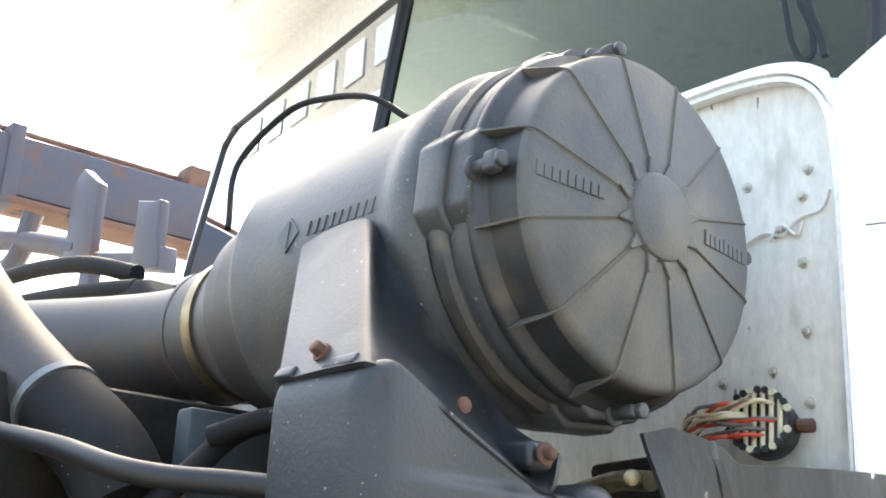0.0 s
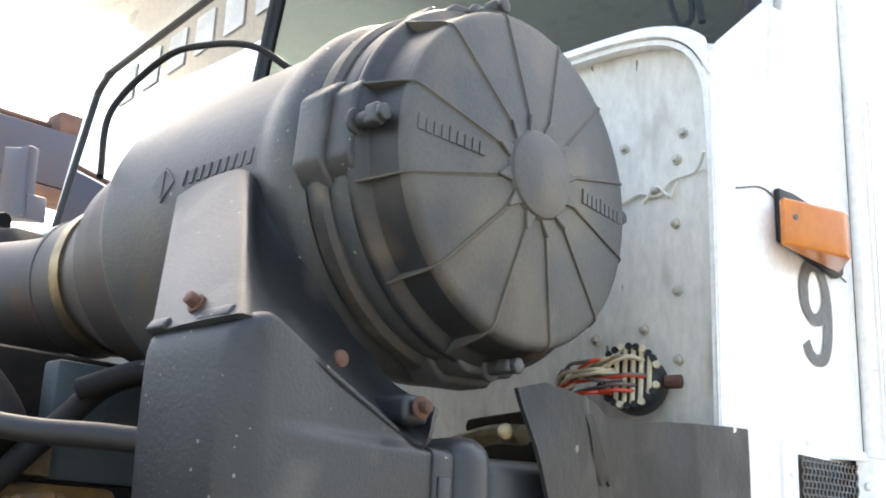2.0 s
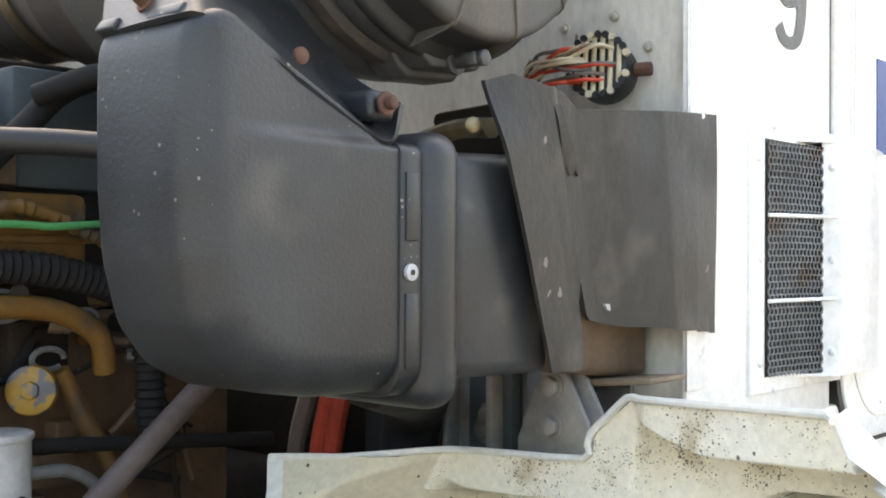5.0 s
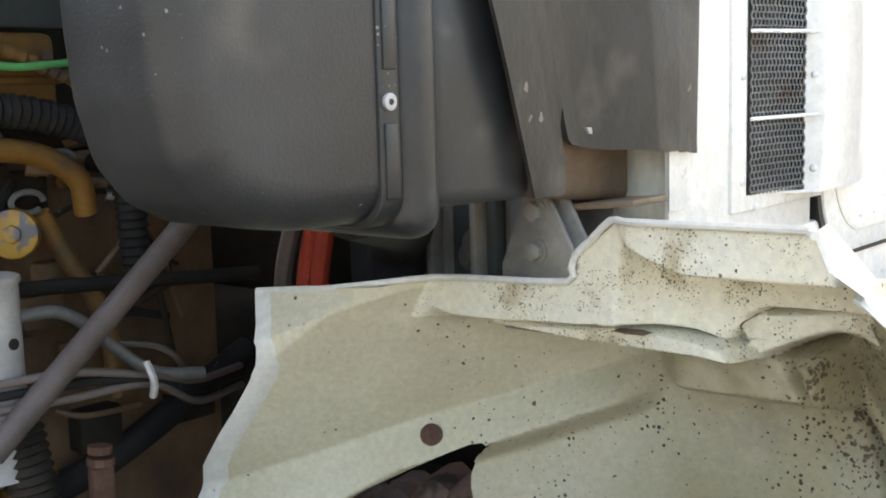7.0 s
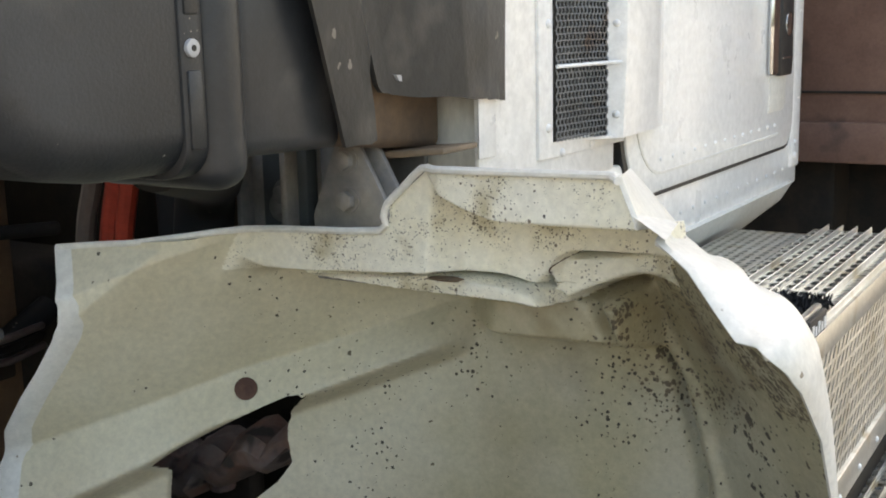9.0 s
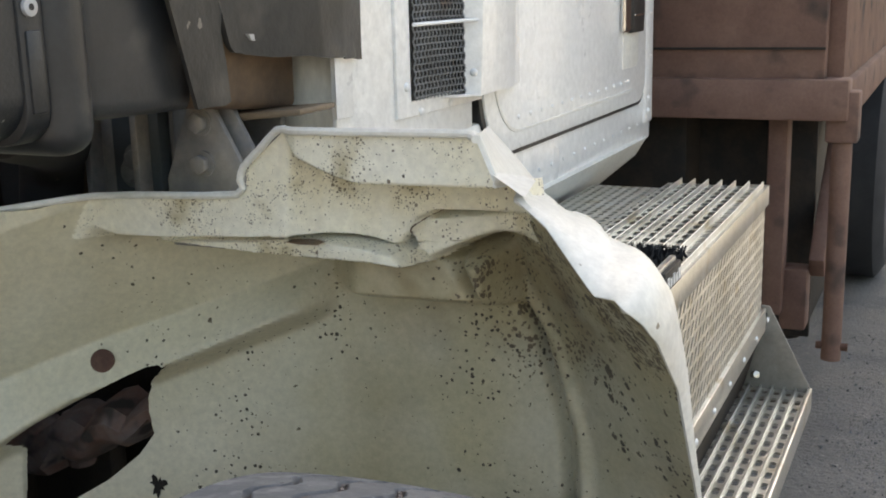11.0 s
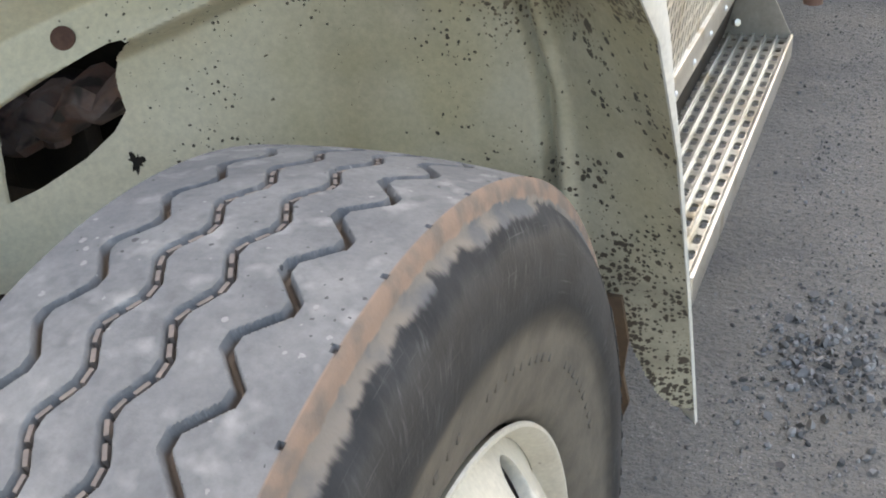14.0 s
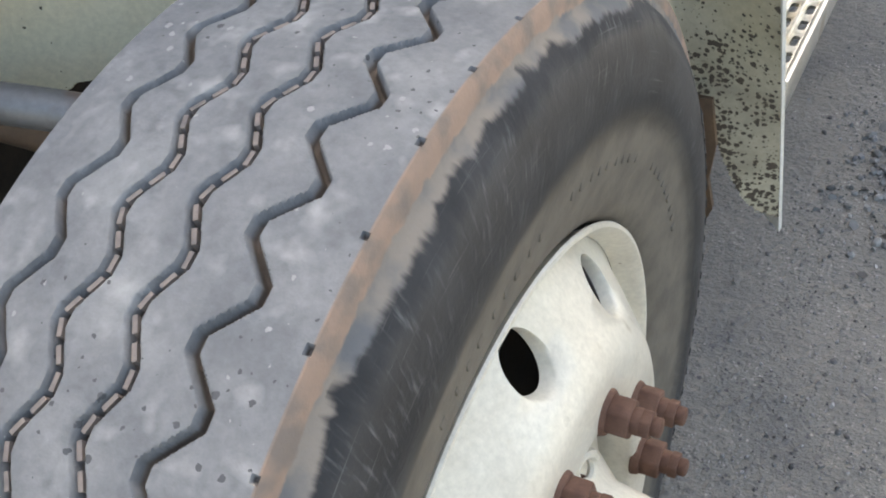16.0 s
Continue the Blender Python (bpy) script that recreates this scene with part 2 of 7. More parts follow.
M_BLUEV = material("blue_vinyl", (0.05, 0.10, 0.30), None, 0.4)
M_VINYLW = material("white_vinyl", (0.86, 0.86, 0.84), None, 0.5)
M_BEAM = material("blue_grey_painted_steel", (0.070, 0.078, 0.112), (0.095, 0.078, 0.085), 0.55, 0.1, scale=3, spots=[((0.13, 0.07, 0.05), 6, 0.60, 0.75)])
M_CANISTER = material("white_canister_paint", (0.50, 0.50, 0.51), (0.36, 0.36, 0.36), 0.35, scale=12)
M_CREAMW = material("cream_wire", (0.70, 0.62, 0.44), None, 0.5)
M_REDW = material("red_wire", (0.62, 0.07, 0.03), None, 0.45)
M_GREYW = material("grey_wire", (0.16, 0.13, 0.12), None, 0.5)
M_GREEN = material("green_hose", (0.10, 0.42, 0.14), None, 0.45)
M_REDH = material("red_hose", (0.55, 0.07, 0.04), (0.38, 0.05, 0.03), 0.5, scale=14)
M_BRASS = material("brass_clamp", (0.36, 0.28, 0.16), (0.22, 0.17, 0.11), 0.4, 0.9, scale=30)
M_CHROME = material("chrome", (0.7, 0.7, 0.7), None, 0.08, 1.0, bump=0.0)
M_WHEEL = material("white_wheel_paint", (0.64, 0.605, 0.515), (0.55, 0.51, 0.425), 0.32, scale=9, grain=160, bump=0.04, coat=0.2, spots=[((0.36, 0.30, 0.20), 26, 0.66, 0.80)], specks=[((0.22, 0.16, 0.10), 40, 0.22, 0.25, 6.0)])
M_INTERIOR = material("dark_cab_trim", (0.05, 0.05, 0.048), (0.03, 0.03, 0.03), 0.8, scale=5)
M_BLUEPLATE = material("pale_blue_bulkhead", (0.07, 0.088, 0.095), (0.05, 0.06, 0.066), 0.6, scale=6)
M_SKYBLUE = material("light_blue_label", (0.10, 0.42, 0.55), None, 0.5)
M_TANPLATE = material("tan_plate", (0.24, 0.18, 0.12), (0.15, 0.105, 0.07), 0.6, scale=9)
M_DARKTYRE = material("far_tyre_rubber", (0.03, 0.03, 0.032), None, 0.75)


def glass_material():
    m = bpy.data.materials.new("windscreen_glass")
    m.use_nodes = True
    n, l = m.node_tree.nodes, m.node_tree.links
    n.remove(n["Principled BSDF"])
    t, g, f, x = n.new("ShaderNodeBsdfTransparent"), n.new("ShaderNodeBsdfGlossy"), n.new("ShaderNodeFresnel"), n.new("ShaderNodeMixShader")
    t.inputs[0].default_value = (0.50, 0.62, 0.58, 1)
    g.inputs["Roughness"].default_value = 0.02
    f.inputs[0].default_value = 1.42
    l.new(f.outputs[0], x.inputs[0]), l.new(t.outputs[0], x.inputs[1]), l.new(g.outputs[0], x.inputs[2])
    l.new(x.outputs[0], n["Material Output"].inputs[0])
    return m


M_GLASS = glass_material()


def tyre_material():
    """Dusty crown, rubbed brown shoulder, polished dark wall and a brown dusty bead, by place on the tyre."""
    m = material("worn_tyre_rubber", (0.136, 0.141, 0.147), (0.204, 0.207, 0.209), 0.85, scale=16, grain=150, bump=0.4, depth=0.0015, spots=[((0.125, 0.129, 0.134), 55, 0.56, 0.78), ((0.275, 0.276, 0.272), 38, 0.58, 0.78)], specks=[((0.075, 0.077, 0.08), 150, 0.40, 0.4, 9.0), ((0.27, 0.27, 0.265), 110, 0.35, 0.3, 7.0)])
    n, l = m.node_tree.nodes, m.node_tree.links
    p = n["Principled BSDF"]
    crown = p.inputs["Base Color"].links[0].from_socket
    tc = n.new("ShaderNodeTexCoord")
    s = n.new("ShaderNodeSeparateXYZ")
    l.new(tc.outputs["Object"], s.inputs[0])

    def calc(op, a, b=0.0):
        k = n.new("ShaderNodeMath")
        k.operation = op
        for i, v in enumerate((a, b)):
            if isinstance(v, (int, float)):
                k.inputs[i].default_value = v
            else:
                l.new(v, k.inputs[i])
        return k.outputs[0]

    def step(v, lo, hi):
        r = n.new("ShaderNodeMapRange")
        r.interpolation_type = "SMOOTHSTEP"
        r.inputs["From Min"].default_value, r.inputs["From Max"].default_value = lo, hi
        l.new(v, r.inputs["Value"])
        return r.outputs[0]

    def blend(fac, a, b):
        x = n.new("ShaderNodeMix")
        x.data_type = "RGBA"
        l.new(fac, x.inputs["Factor"])
        for sock, v in ((x.inputs["A"], a), (x.inputs["B"], b)):
            if isinstance(v, tuple):
                sock.default_value = (*v, 1)
            else:
                l.new(v, sock)
        return x.outputs["Result"]

    def tex(sc, detail=4):
        t = n.new("ShaderNodeTexNoise")
        t.inputs["Scale"].default_value, t.inputs["Detail"].default_value = sc, detail
        l.new(tc.outputs["Object"], t.inputs["Vector"])
        return t.outputs[0]

    radius = calc("SQRT", calc("ADD", calc("MULTIPLY", s.outputs["Y"], s.outputs["Y"]), calc("MULTIPLY", s.outputs["Z"], s.outputs["Z"])))
    spin = calc("ARCTAN2", s.outputs["Z"], s.outputs["Y"])
    rv = n.new("ShaderNodeCombineXYZ")
    l.new(calc("MULTIPLY", spin, 55), rv.inputs[0])
    l.new(calc("MULTIPLY", radius, 9), rv.inputs[1])
    rt = n.new("ShaderNodeTexNoise")
    rt.inputs["Scale"].default_value, rt.inputs["Detail"].default_value = 1.0, 6
    l.new(rv.outputs[0], rt.inputs["Vector"])
    ragged = calc("ADD", calc("MULTIPLY", calc("SUBTRACT", rt.outputs[0], 0.5), 0.016), calc("MULTIPLY", calc("SUBTRACT", tex(9), 0.5), 0.045))
    fine = calc("MULTIPLY", calc("SUBTRACT", tex(90), 0.5), 0.012)
    r1 = calc("ADD", radius, ragged)
    r2 = calc("ADD", radius, fine)
    groove = calc("SUBTRACT", 1.0, step(radius, 0.4965, 0.5015))
    crown2 = blend(groove, crown, (0.10, 0.078, 0.062))
    # brushed scuffs, drawn out across and along the wall
    turn = calc("ARCTAN2", s.outputs["Z"], s.outputs["Y"])

    def streak(along, across, lo, hi):
        v = n.new("ShaderNodeCombineXYZ")
        l.new(calc("MULTIPLY", calc("ADD", turn, calc("MULTIPLY", radius, 0.8)), along), v.inputs[0])
        l.new(calc("MULTIPLY", radius, across), v.inputs[1])
        t = n.new("ShaderNodeTexNoise")
        t.inputs["Scale"].default_value, t.inputs["Detail"].default_value = 1.0, 4
        l.new(v.outputs[0], t.inputs["Vector"])
        return step(t.outputs[0], lo, hi)

    wall = blend(step(tex(14), 0.35, 0.7), (0.013, 0.0145, 0.017), (0.030, 0.032, 0.035))
    wall = blend(calc("MULTIPLY", streak(110, 40, 0.52, 0.80), step(tex(11), 0.40, 0.62)), wall, (0.115, 0.118, 0.12))
    wall = blend(calc("MULTIPLY", streak(7, 420, 0.60, 0.78), 0.6), wall, (0.13, 0.13, 0.125))
    bead = blend(step(tex(30), 0.3, 0.7), (0.135, 0.12, 0.098), (0.095, 0.085, 0.07))
    walls = blend(step(r2, 0.375, 0.408), bead, wall)
    grey = blend(step(tex(18), 0.4, 0.6), (0.20, 0.175, 0.15), (0.10, 0.105, 0.112))
    walls = blend(step(r1, 0.472, 0.478), walls, grey)
    brown = blend(step(tex(34), 0.38, 0.66), (0.265, 0.185, 0.14), (0.165, 0.135, 0.115))
    walls = blend(step(r2, 0.4855, 0.4885), walls, brown)
    side = step(s.outputs["X"], -0.0325, -0.0310)
    out = blend(side, crown2, walls)
    l.new(out, p.inputs["Base Color"])
    rough = n.new("ShaderNodeMapRange")
    rough.inputs["To Min"].default_value, rough.inputs["To Max"].default_value = 0.9, 0.55
    l.new(calc("MULTIPLY", side, calc("MULTIPLY", step(r2, 0.375, 0.408), calc("SUBTRACT", 1.0, step(r1, 0.455, 0.47)))), rough.inputs["Value"])
    l.new(rough.outputs[0], p.inputs["Roughness"])
    return m


M_TYRE = tyre_material()


def ground_material():
    m = material("gravelly_asphalt", (0.135, 0.133, 0.127), (0.19, 0.184, 0.172), 0.9, scale=3.0, grain=60, bump=1.0, depth=0.012, mix=(0.3, 0.7), spots=[((0.20, 0.19, 0.172), 40, 0.52, 0.74), ((0.095, 0.095, 0.096), 60, 0.54, 0.74), ((0.20, 0.186, 0.158), 1.1, 0.55, 0.72), ((0.10, 0.102, 0.106), 2.1, 0.54, 0.70)], specks=[((0.24, 0.235, 0.22), 160, 0.55, 0.5, 6.0), ((0.085, 0.086, 0.09), 170, 0.55, 0.5, 8.0), ((0.30, 0.29, 0.27), 110, 0.4, 0.25, 6.0), ((0.075, 0.076, 0.08), 85, 0.42, 0.28, 5.0), ((0.26, 0.25, 0.225), 45, 0.30, 0.15, 4.0)])
    return m


M_GROUND = ground_material()
M_GROOVEBAR = material("dusty_groove_rubber", (0.21, 0.175, 0.155), (0.15, 0.13, 0.12), 0.9, scale=40)
M_STONE = material("loose_stone", (0.17, 0.17, 0.168), (0.10, 0.102, 0.107), 0.9, scale=14)


def vary_stones():
    """Each chip its own shade."""
    n, l = M_STONE.node_tree.nodes, M_STONE.node_tree.links
    p = n["Principled BSDF"]
    src = p.inputs["Base Color"].links[0].from_socket
    geo, shade, mul = n.new("ShaderNodeNewGeometry"), n.new("ShaderNodeMapRange"), n.new("ShaderNodeVectorMath")
    shade.inputs["To Min"].default_value, shade.inputs["To Max"].default_value = 0.45, 1.9
    l.new(geo.outputs["Random Per Island"], shade.inputs["Value"])
    mul.operation = "SCALE"
    l.new(src, mul.inputs[0])
    l.new(shade.outputs[0], mul.inputs["Scale"])
    l.new(mul.outputs[0], p.inputs["Base Color"])


vary_stones()


# ---- building helpers ----
def empty(name, place=(0, 0, 0)):
    ob = new(name)
    ob.location = place
    ob.empty_display_size = 0.05
    return ob


def mesh_of(bm, name, angle=35):
    me = bpy.data.meshes.new(name)
    bmesh.ops.recalc_face_normals(bm, faces=bm.faces)
    bm.to_mesh(me)
    bm.free()
    me.polygons.foreach_set("use_smooth", [True] * len(me.polygons))
    me.set_sharp_from_angle(angle=radians(angle))
    return me


def adopt(ob, parent):
    if parent is not None:
        ob.parent = parent
        if parent.parent is None:
            ob.matrix_parent_inverse = Matrix.Translation(parent.location).inverted()


def part(name, bm, material, parent=None, label="", angle=35):
    ob = new(name, mesh_of(bm, name, angle))
    ob.data.materials.append(material)
    adopt(ob, parent)
    if label:
        tagged(ob, label)
    return ob


def thing(name, bm, material, label, category, group="", kind="", angle=35):
    return tagged(part(name, bm, material, None, "", angle), label, category, group, kind)


def again(ob, m, parent):
    """Another object on the same mesh, as a piece of the same parent."""
    o = new(ob.name.split(".")[0], ob.data)
    adopt(o, parent)
    o.matrix_basis = m
    return o


def bevelled(bm, width, segments=2, angle=30):
    if width > 0:
        edges = [e for e in bm.edges if len(e.link_faces) == 2 and e.calc_face_angle(0) > radians(angle)]
        bmesh.ops.bevel(bm, geom=edges, offset=width, segments=segments, profile=0.5, affect="EDGES", clamp_overlap=True)
    return bm


def block(lo, hi, bevel=0.004, m=None, segments=2):
    bm = bmesh.new()
    size = Vector(hi) - Vector(lo)
    bmesh.ops.create_cube(bm, size=1.0, matrix=Matrix.Translation((Vector(lo) + Vector(hi)) / 2) @ Matrix.Diagonal((*size, 1)))
    bevelled(bm, bevel, segments)
    if m is not None:
        bm.transform(m)
    return bm


def prism(outline, axis, lo, hi, bevel=0.004, segments=2, angle=30):
    """An outline in the plane across an axis, drawn out along it from lo to hi."""
    bm = bmesh.new()
    put = {"x": lambda a, b, c: (c, a, b), "y": lambda a, b, c: (a, c, b), "z": lambda a, b, c: (a, b, c)}[axis]
    low = [bm.verts.new(put(a, b, lo)) for a, b in outline]
    high = [bm.verts.new(put(a, b, hi)) for a, b in outline]
    n = len(outline)
    bm.faces.new(low), bm.faces.new(high)
    for i in range(n):
        bm.faces.new((low[i], low[(i + 1) % n], high[(i + 1) % n], high[i]))
    bmesh.ops.recalc_face_normals(bm, faces=bm.faces)
    return bevelled(bm, bevel, segments, angle)


def pillow(outline, lo, hi, back=0.01, n=8):
    """A (y, z, radius) outline drawn out along x, its far edge rounded by each point's own radius."""
    line = []
    for (y0, z0, r0), (y1, z1, r1) in zip(outline, outline[1:] + outline[:1]):
        m = max(1, round(math.hypot(y1 - y0, z1 - z0) / 0.006))
        line += [(y0 + (y1 - y0) * i / m, z0 + (z1 - z0) * i / m, r0 + (r1 - r0) * i / m) for i in range(m)]
    p = np.array(line)
    for _ in range(3):
        p = np.where(p[:, 2:3] > 0.0035, 0.5 * p + 0.25 * (np.roll(p, 1, 0) + np.roll(p, -1, 0)), p)
    tangent = np.roll(p, -1, 0)[:, :2] - np.roll(p, 1, 0)[:, :2]
    tangent /= np.linalg.norm(tangent, axis=1)[:, None]
    inward = np.stack([tangent[:, 1], -tangent[:, 0]], 1)
    if np.dot(inward[len(p) // 4], p[:, :2].mean(0) - p[len(p) // 4, :2]) < 0:
        inward = -inward
    bm = bmesh.new()
    loops = []
    near = np.minimum(back, p[:, 2])
    for k in range(2 * n + 2):
        a = radians(90 * (n - k) / n if k <= n else 90 * (k - n - 1) / n)
        r = near if k <= n else p[:, 2]
        x = lo + r * (1 - math.sin(a)) if k <= n else hi - r * (1 - math.sin(a))
        at = p[:, :2] + inward * (r * (1 - math.cos(a)))[:, None]
        loops.append([bm.verts.new((x[i], at[i, 0], at[i, 1])) for i in range(len(p))])
    for low, high in zip(loops, loops[1:]):
        for i in range(len(p)):
            j = (i + 1) % len(p)
            bm.faces.new((low[i], low[j], high[j], high[i]))
    bm.faces.new(loops[0]), bm.faces.new(loops[-1])
    bmesh.ops.recalc_face_normals(bm, faces=bm.faces)
    return bm


def cut_across(bm, at, normal):
    bmesh.ops.bisect_plane(bm, geom=bm.verts[:] + bm.edges[:] + bm.faces[:], plane_co=at, plane_no=normal)


def revolve(profile, steps=96, centre=(0, 0, 0), close=False):
    """A profile of (x, radius) turned round the x axis through the centre."""
    bm = bmesh.new()
    rings = []
    for k in range(steps):
        a = 2 * math.pi * k / steps
        rings.append([bm.verts.new((centre[0] + x, centre[1] + r * math.cos(a), centre[2] + r * math.sin(a))) for x, r in profile])
    for k in range(steps):
        a, b = rings[k], rings[(k + 1) % steps]
        for i in range(len(profile) - 1):
            bm.faces.new((a[i], a[i + 1], b[i + 1], b[i]))
    if close:
        bm.faces.new([r[0] for r in rings]), bm.faces.new([r[-1] for r in rings])
    return bm


def curve_points(points, n=8):
    """Catmull-Rom through the points."""
    p = [Vector(q) for q in points]
    if len(p) < 3:
        return p
    p = [p[0] * 2 - p[1]] + p + [p[-1] * 2 - p[-2]]
    out = []
    for i in range(1, len(p) - 2):
        for k in range(n):
            t = k / n
            out.append(0.5 * (2 * p[i] + (p[i + 1] - p[i - 1]) * t + (2 * p[i - 1] - 5 * p[i] + 4 * p[i + 1] - p[i + 2]) * t * t + (3 * p[i] - p[i - 1] - 3 * p[i + 1] + p[i + 2]) * t ** 3))
    return out + [p[-2]]


def tube(points, radius, sides=14, n=8, ribs=0.0, pitch=0.01):
    """A round hose along a smooth line; with ribs it is a corrugated one."""
    line = curve_points(points, n)
    if ribs:
        fine, run = [], 0.0
        for a, b in zip(line, line[1:]):
            k = max(1, int((b - a).length / (pitch / 3)))
            fine += [a.lerp(b, j / k) for j in range(k)]
        line = fine + [line[-1]]
    bm = bmesh.new()
    rings, side, run = [], None, 0.0
    for i, c in enumerate(line):
        d = (line[min(i + 1, len(line) - 1)] - line[max(i - 1, 0)]).normalized()
        if side is None:
            side = d.orthogonal().normalized()
        side = (side - d * side.dot(d)).normalized()
        up = d.cross(side)
        r = radius
        if ribs:
            r += ribs * math.sin(2 * math.pi * i / 3.001)
        rings.append([bm.verts.new(c + (side * math.cos(a) + up * math.sin(a)) * r) for a in (2 * math.pi * k / sides for k in range(sides))])
    for a, b in zip(rings, rings[1:]):
        for k in range(sides):
            bm.faces.new((a[k], a[(k + 1) % sides], b[(k + 1) % sides], b[k]))
    bm.faces.new(rings[0]), bm.faces.new(rings[-1])
    return bm


def disc(centre, direction, radius, length, sides=20, bevel=0.0, top=None):
    """A short cylinder from the centre along a direction."""
    bm = bmesh.new()
    d = Vector(direction).normalized()
    m = Matrix.Translation(Vector(centre) + d * length / 2) @ d.to_track_quat("Z", "Y").to_matrix().to_4x4()
    bmesh.ops.create_cone(bm, cap_ends=True, segments=sides, radius1=radius, radius2=radius if top is None else top, depth=length, matrix=m)
    return bevelled(bm, bevel, 2, 50)


def join(*bms):
    bm = bms[0]
    for other in bms[1:]:
        me = bpy.data.meshes.new("join")
        other.to_mesh(me)
        other.free()
        bm.from_mesh(me)
        bpy.data.meshes.remove(me)
    return bm


def sheet(grid, thick=0.0, holes=None):
    """A surface through rows of points; thick: a second skin behind it, joined at the rim."""
    bm = bmesh.new()
    v = [[bm.verts.new(p) for p in row] for row in grid]
    for i in range(len(v) - 1):
        for j in range(len(v[0]) - 1):
            if holes is None or not holes(i, j):
                bm.faces.new((v[i][j], v[i][j + 1], v[i + 1][j + 1], v[i + 1][j]))
    for q in [q for q in bm.verts if not q.link_faces]:
        bm.verts.remove(q)
    bmesh.ops.recalc_face_normals(bm, faces=bm.faces)
    if thick:
        bmesh.ops.solidify(bm, geom=bm.faces[:], thickness=thick)
    return bm


def second_skin(bm, shift):
    """A copy of an open surface set off by a shift, joined to it along all its rims."""
    rim = [e for e in bm.edges if e.is_boundary]
    made = {v: bm.verts.new(v.co + Vector(shift)) for v in bm.verts[:]}
    for f in bm.faces[:]:
        bm.faces.new([made[v] for v in reversed(f.verts)])
    for e in rim:
        a, b = e.verts
        bm.faces.new((a, b, made[b], made[a]))
    return bm


def mid(table, v):
    """Linear look-up in a short table of (key, value)."""
    if v <= table[0][0]:
        return table[0][1]
    for (a, b), (c, d) in zip(table, table[1:]):
        if v <= c:
            return b + (d - b) * (v - a) / (c - a)
    return table[-1][1]


def soft(v, lo, hi):
    t = min(1.0, max(0.0, (v - lo) / (hi - lo)))
    return t * t * (3 - 2 * t)


def rivet_mesh(radius=0.006, height=0.004):
    bm = bmesh.new()
    bmesh.ops.create_uvsphere(bm, u_segments=10, v_segments=6, radius=radius)
    bmesh.ops.delete(bm, geom=[q for q in bm.verts if q.co.z < -radius * 0.3], context="VERTS")
    bm.transform(Matrix.Diagonal((1, 1, height / radius, 1)))
    return mesh_of(bm, "rivet", 60)


RIVET = rivet_mesh()
RIVET.materials.append(M_WHITE)


def rivet(parent, place, normal, scale=1.0, name="rivet", data=None):
    o = new(name, data or RIVET)
    adopt(o, parent)
    o.matrix_basis = Matrix.Translation(place) @ Vector(normal).to_track_quat("Z", "Y").to_matrix().to_4x4() @ Matrix.Scale(scale, 4)
    return o


# ---- ground ----
def build_ground():
    bm = bmesh.new()
    grid = [-400, -60, -12, -4, -1, 1, 3, 6, 12, 60, 400]
    v = [[bm.verts.new((x, y, 0)) for y in grid] for x in grid]
    for i in range(len(grid) - 1):
        for j in range(len(grid) - 1):
            bm.faces.new((v[i][j], v[i + 1][j], v[i + 1][j + 1], v[i][j + 1]))
    thing("ground", bm, M_GROUND, "grey worn gravelly asphalt yard", "ground", kind="structure")
    rng = random.Random(4)
    bm = bmesh.new()
    for k in range(1900):
        x, y = rng.uniform(-0.1, 0.6), rng.uniform(0.5, 4.0)
        r = rng.choice((0.002, 0.0025, 0.003, 0.004, 0.006)) * rng.uniform(0.7, 1.3)
        if rng.random() < 0.22:
            x, y = rng.gauss(0.17, 0.08), rng.gauss(1.42, 0.13)
            r = rng.choice((0.004, 0.005, 0.006, 0.008, 0.012)) * rng.uniform(0.7, 1.3)
        m = Matrix.Translation((x, y, r * 0.25)) @ Euler((rng.uniform(0, 3), rng.uniform(0, 3), rng.uniform(0, 6))).to_matrix().to_4x4() @ Matrix.Diagonal((r, r * rng.uniform(0.6, 1), r * rng.uniform(0.5, 0.8), 1))
        bmesh.ops.create_icosphere(bm, subdivisions=1, radius=1.0, matrix=m) if k < 500 else bmesh.ops.create_cone(bm, cap_ends=True, segments=5, radius1=1.0, radius2=0.5, depth=1.0, matrix=m)
    octa = [(1, 0, 0), (0, 1, 0), (-1, 0, 0), (0, -1, 0), (0, 0, 1), (0, 0, -1)]
    sides = [(0, 1, 4), (1, 2, 4), (2, 3, 4), (3, 0, 4), (1, 0, 5), (2, 1, 5), (3, 2, 5), (0, 3, 5)]
    rows, tris = [], []
    for k in range(9000):
        x, y = rng.uniform(0.0, 1.0), rng.uniform(0.2, 3.4)
        r = rng.choice((0.0014, 0.0018, 0.0022, 0.0028, 0.0036)) * rng.uniform(0.7, 1.4)
        turn = Euler((rng.uniform(0, 3), rng.uniform(0, 3), rng.uniform(0, 6))).to_matrix()
        at, first = Vector((x, y, r * 0.3)), len(rows)
        rows += [tuple(at + turn @ Vector((a * r, b * r * rng.uniform(0.6, 1.0), c * r * rng.uniform(0.5, 0.9)))) for a, b, c in octa]
        tris += [tuple(first + i for i in f) for f in sides]
    grit = bpy.data.meshes.new("grit")
    grit.from_pydata(rows, [], tris)
    grit.materials.append(M_STONE)
    tagged(new("grit", grit), "fine grey grit scattered on the asphalt", "grit", kind="stuff")
    thing("loose_stones", bm, M_STONE, "loose grey stone chips lying on the asphalt", "gravel", kind="stuff", angle=10)


# ---- cab ----
XS, YF = -0.44, 0.64      # outer face of the cab's side, front of its bulkhead
MIDX = -1.50              # the cab's centre line


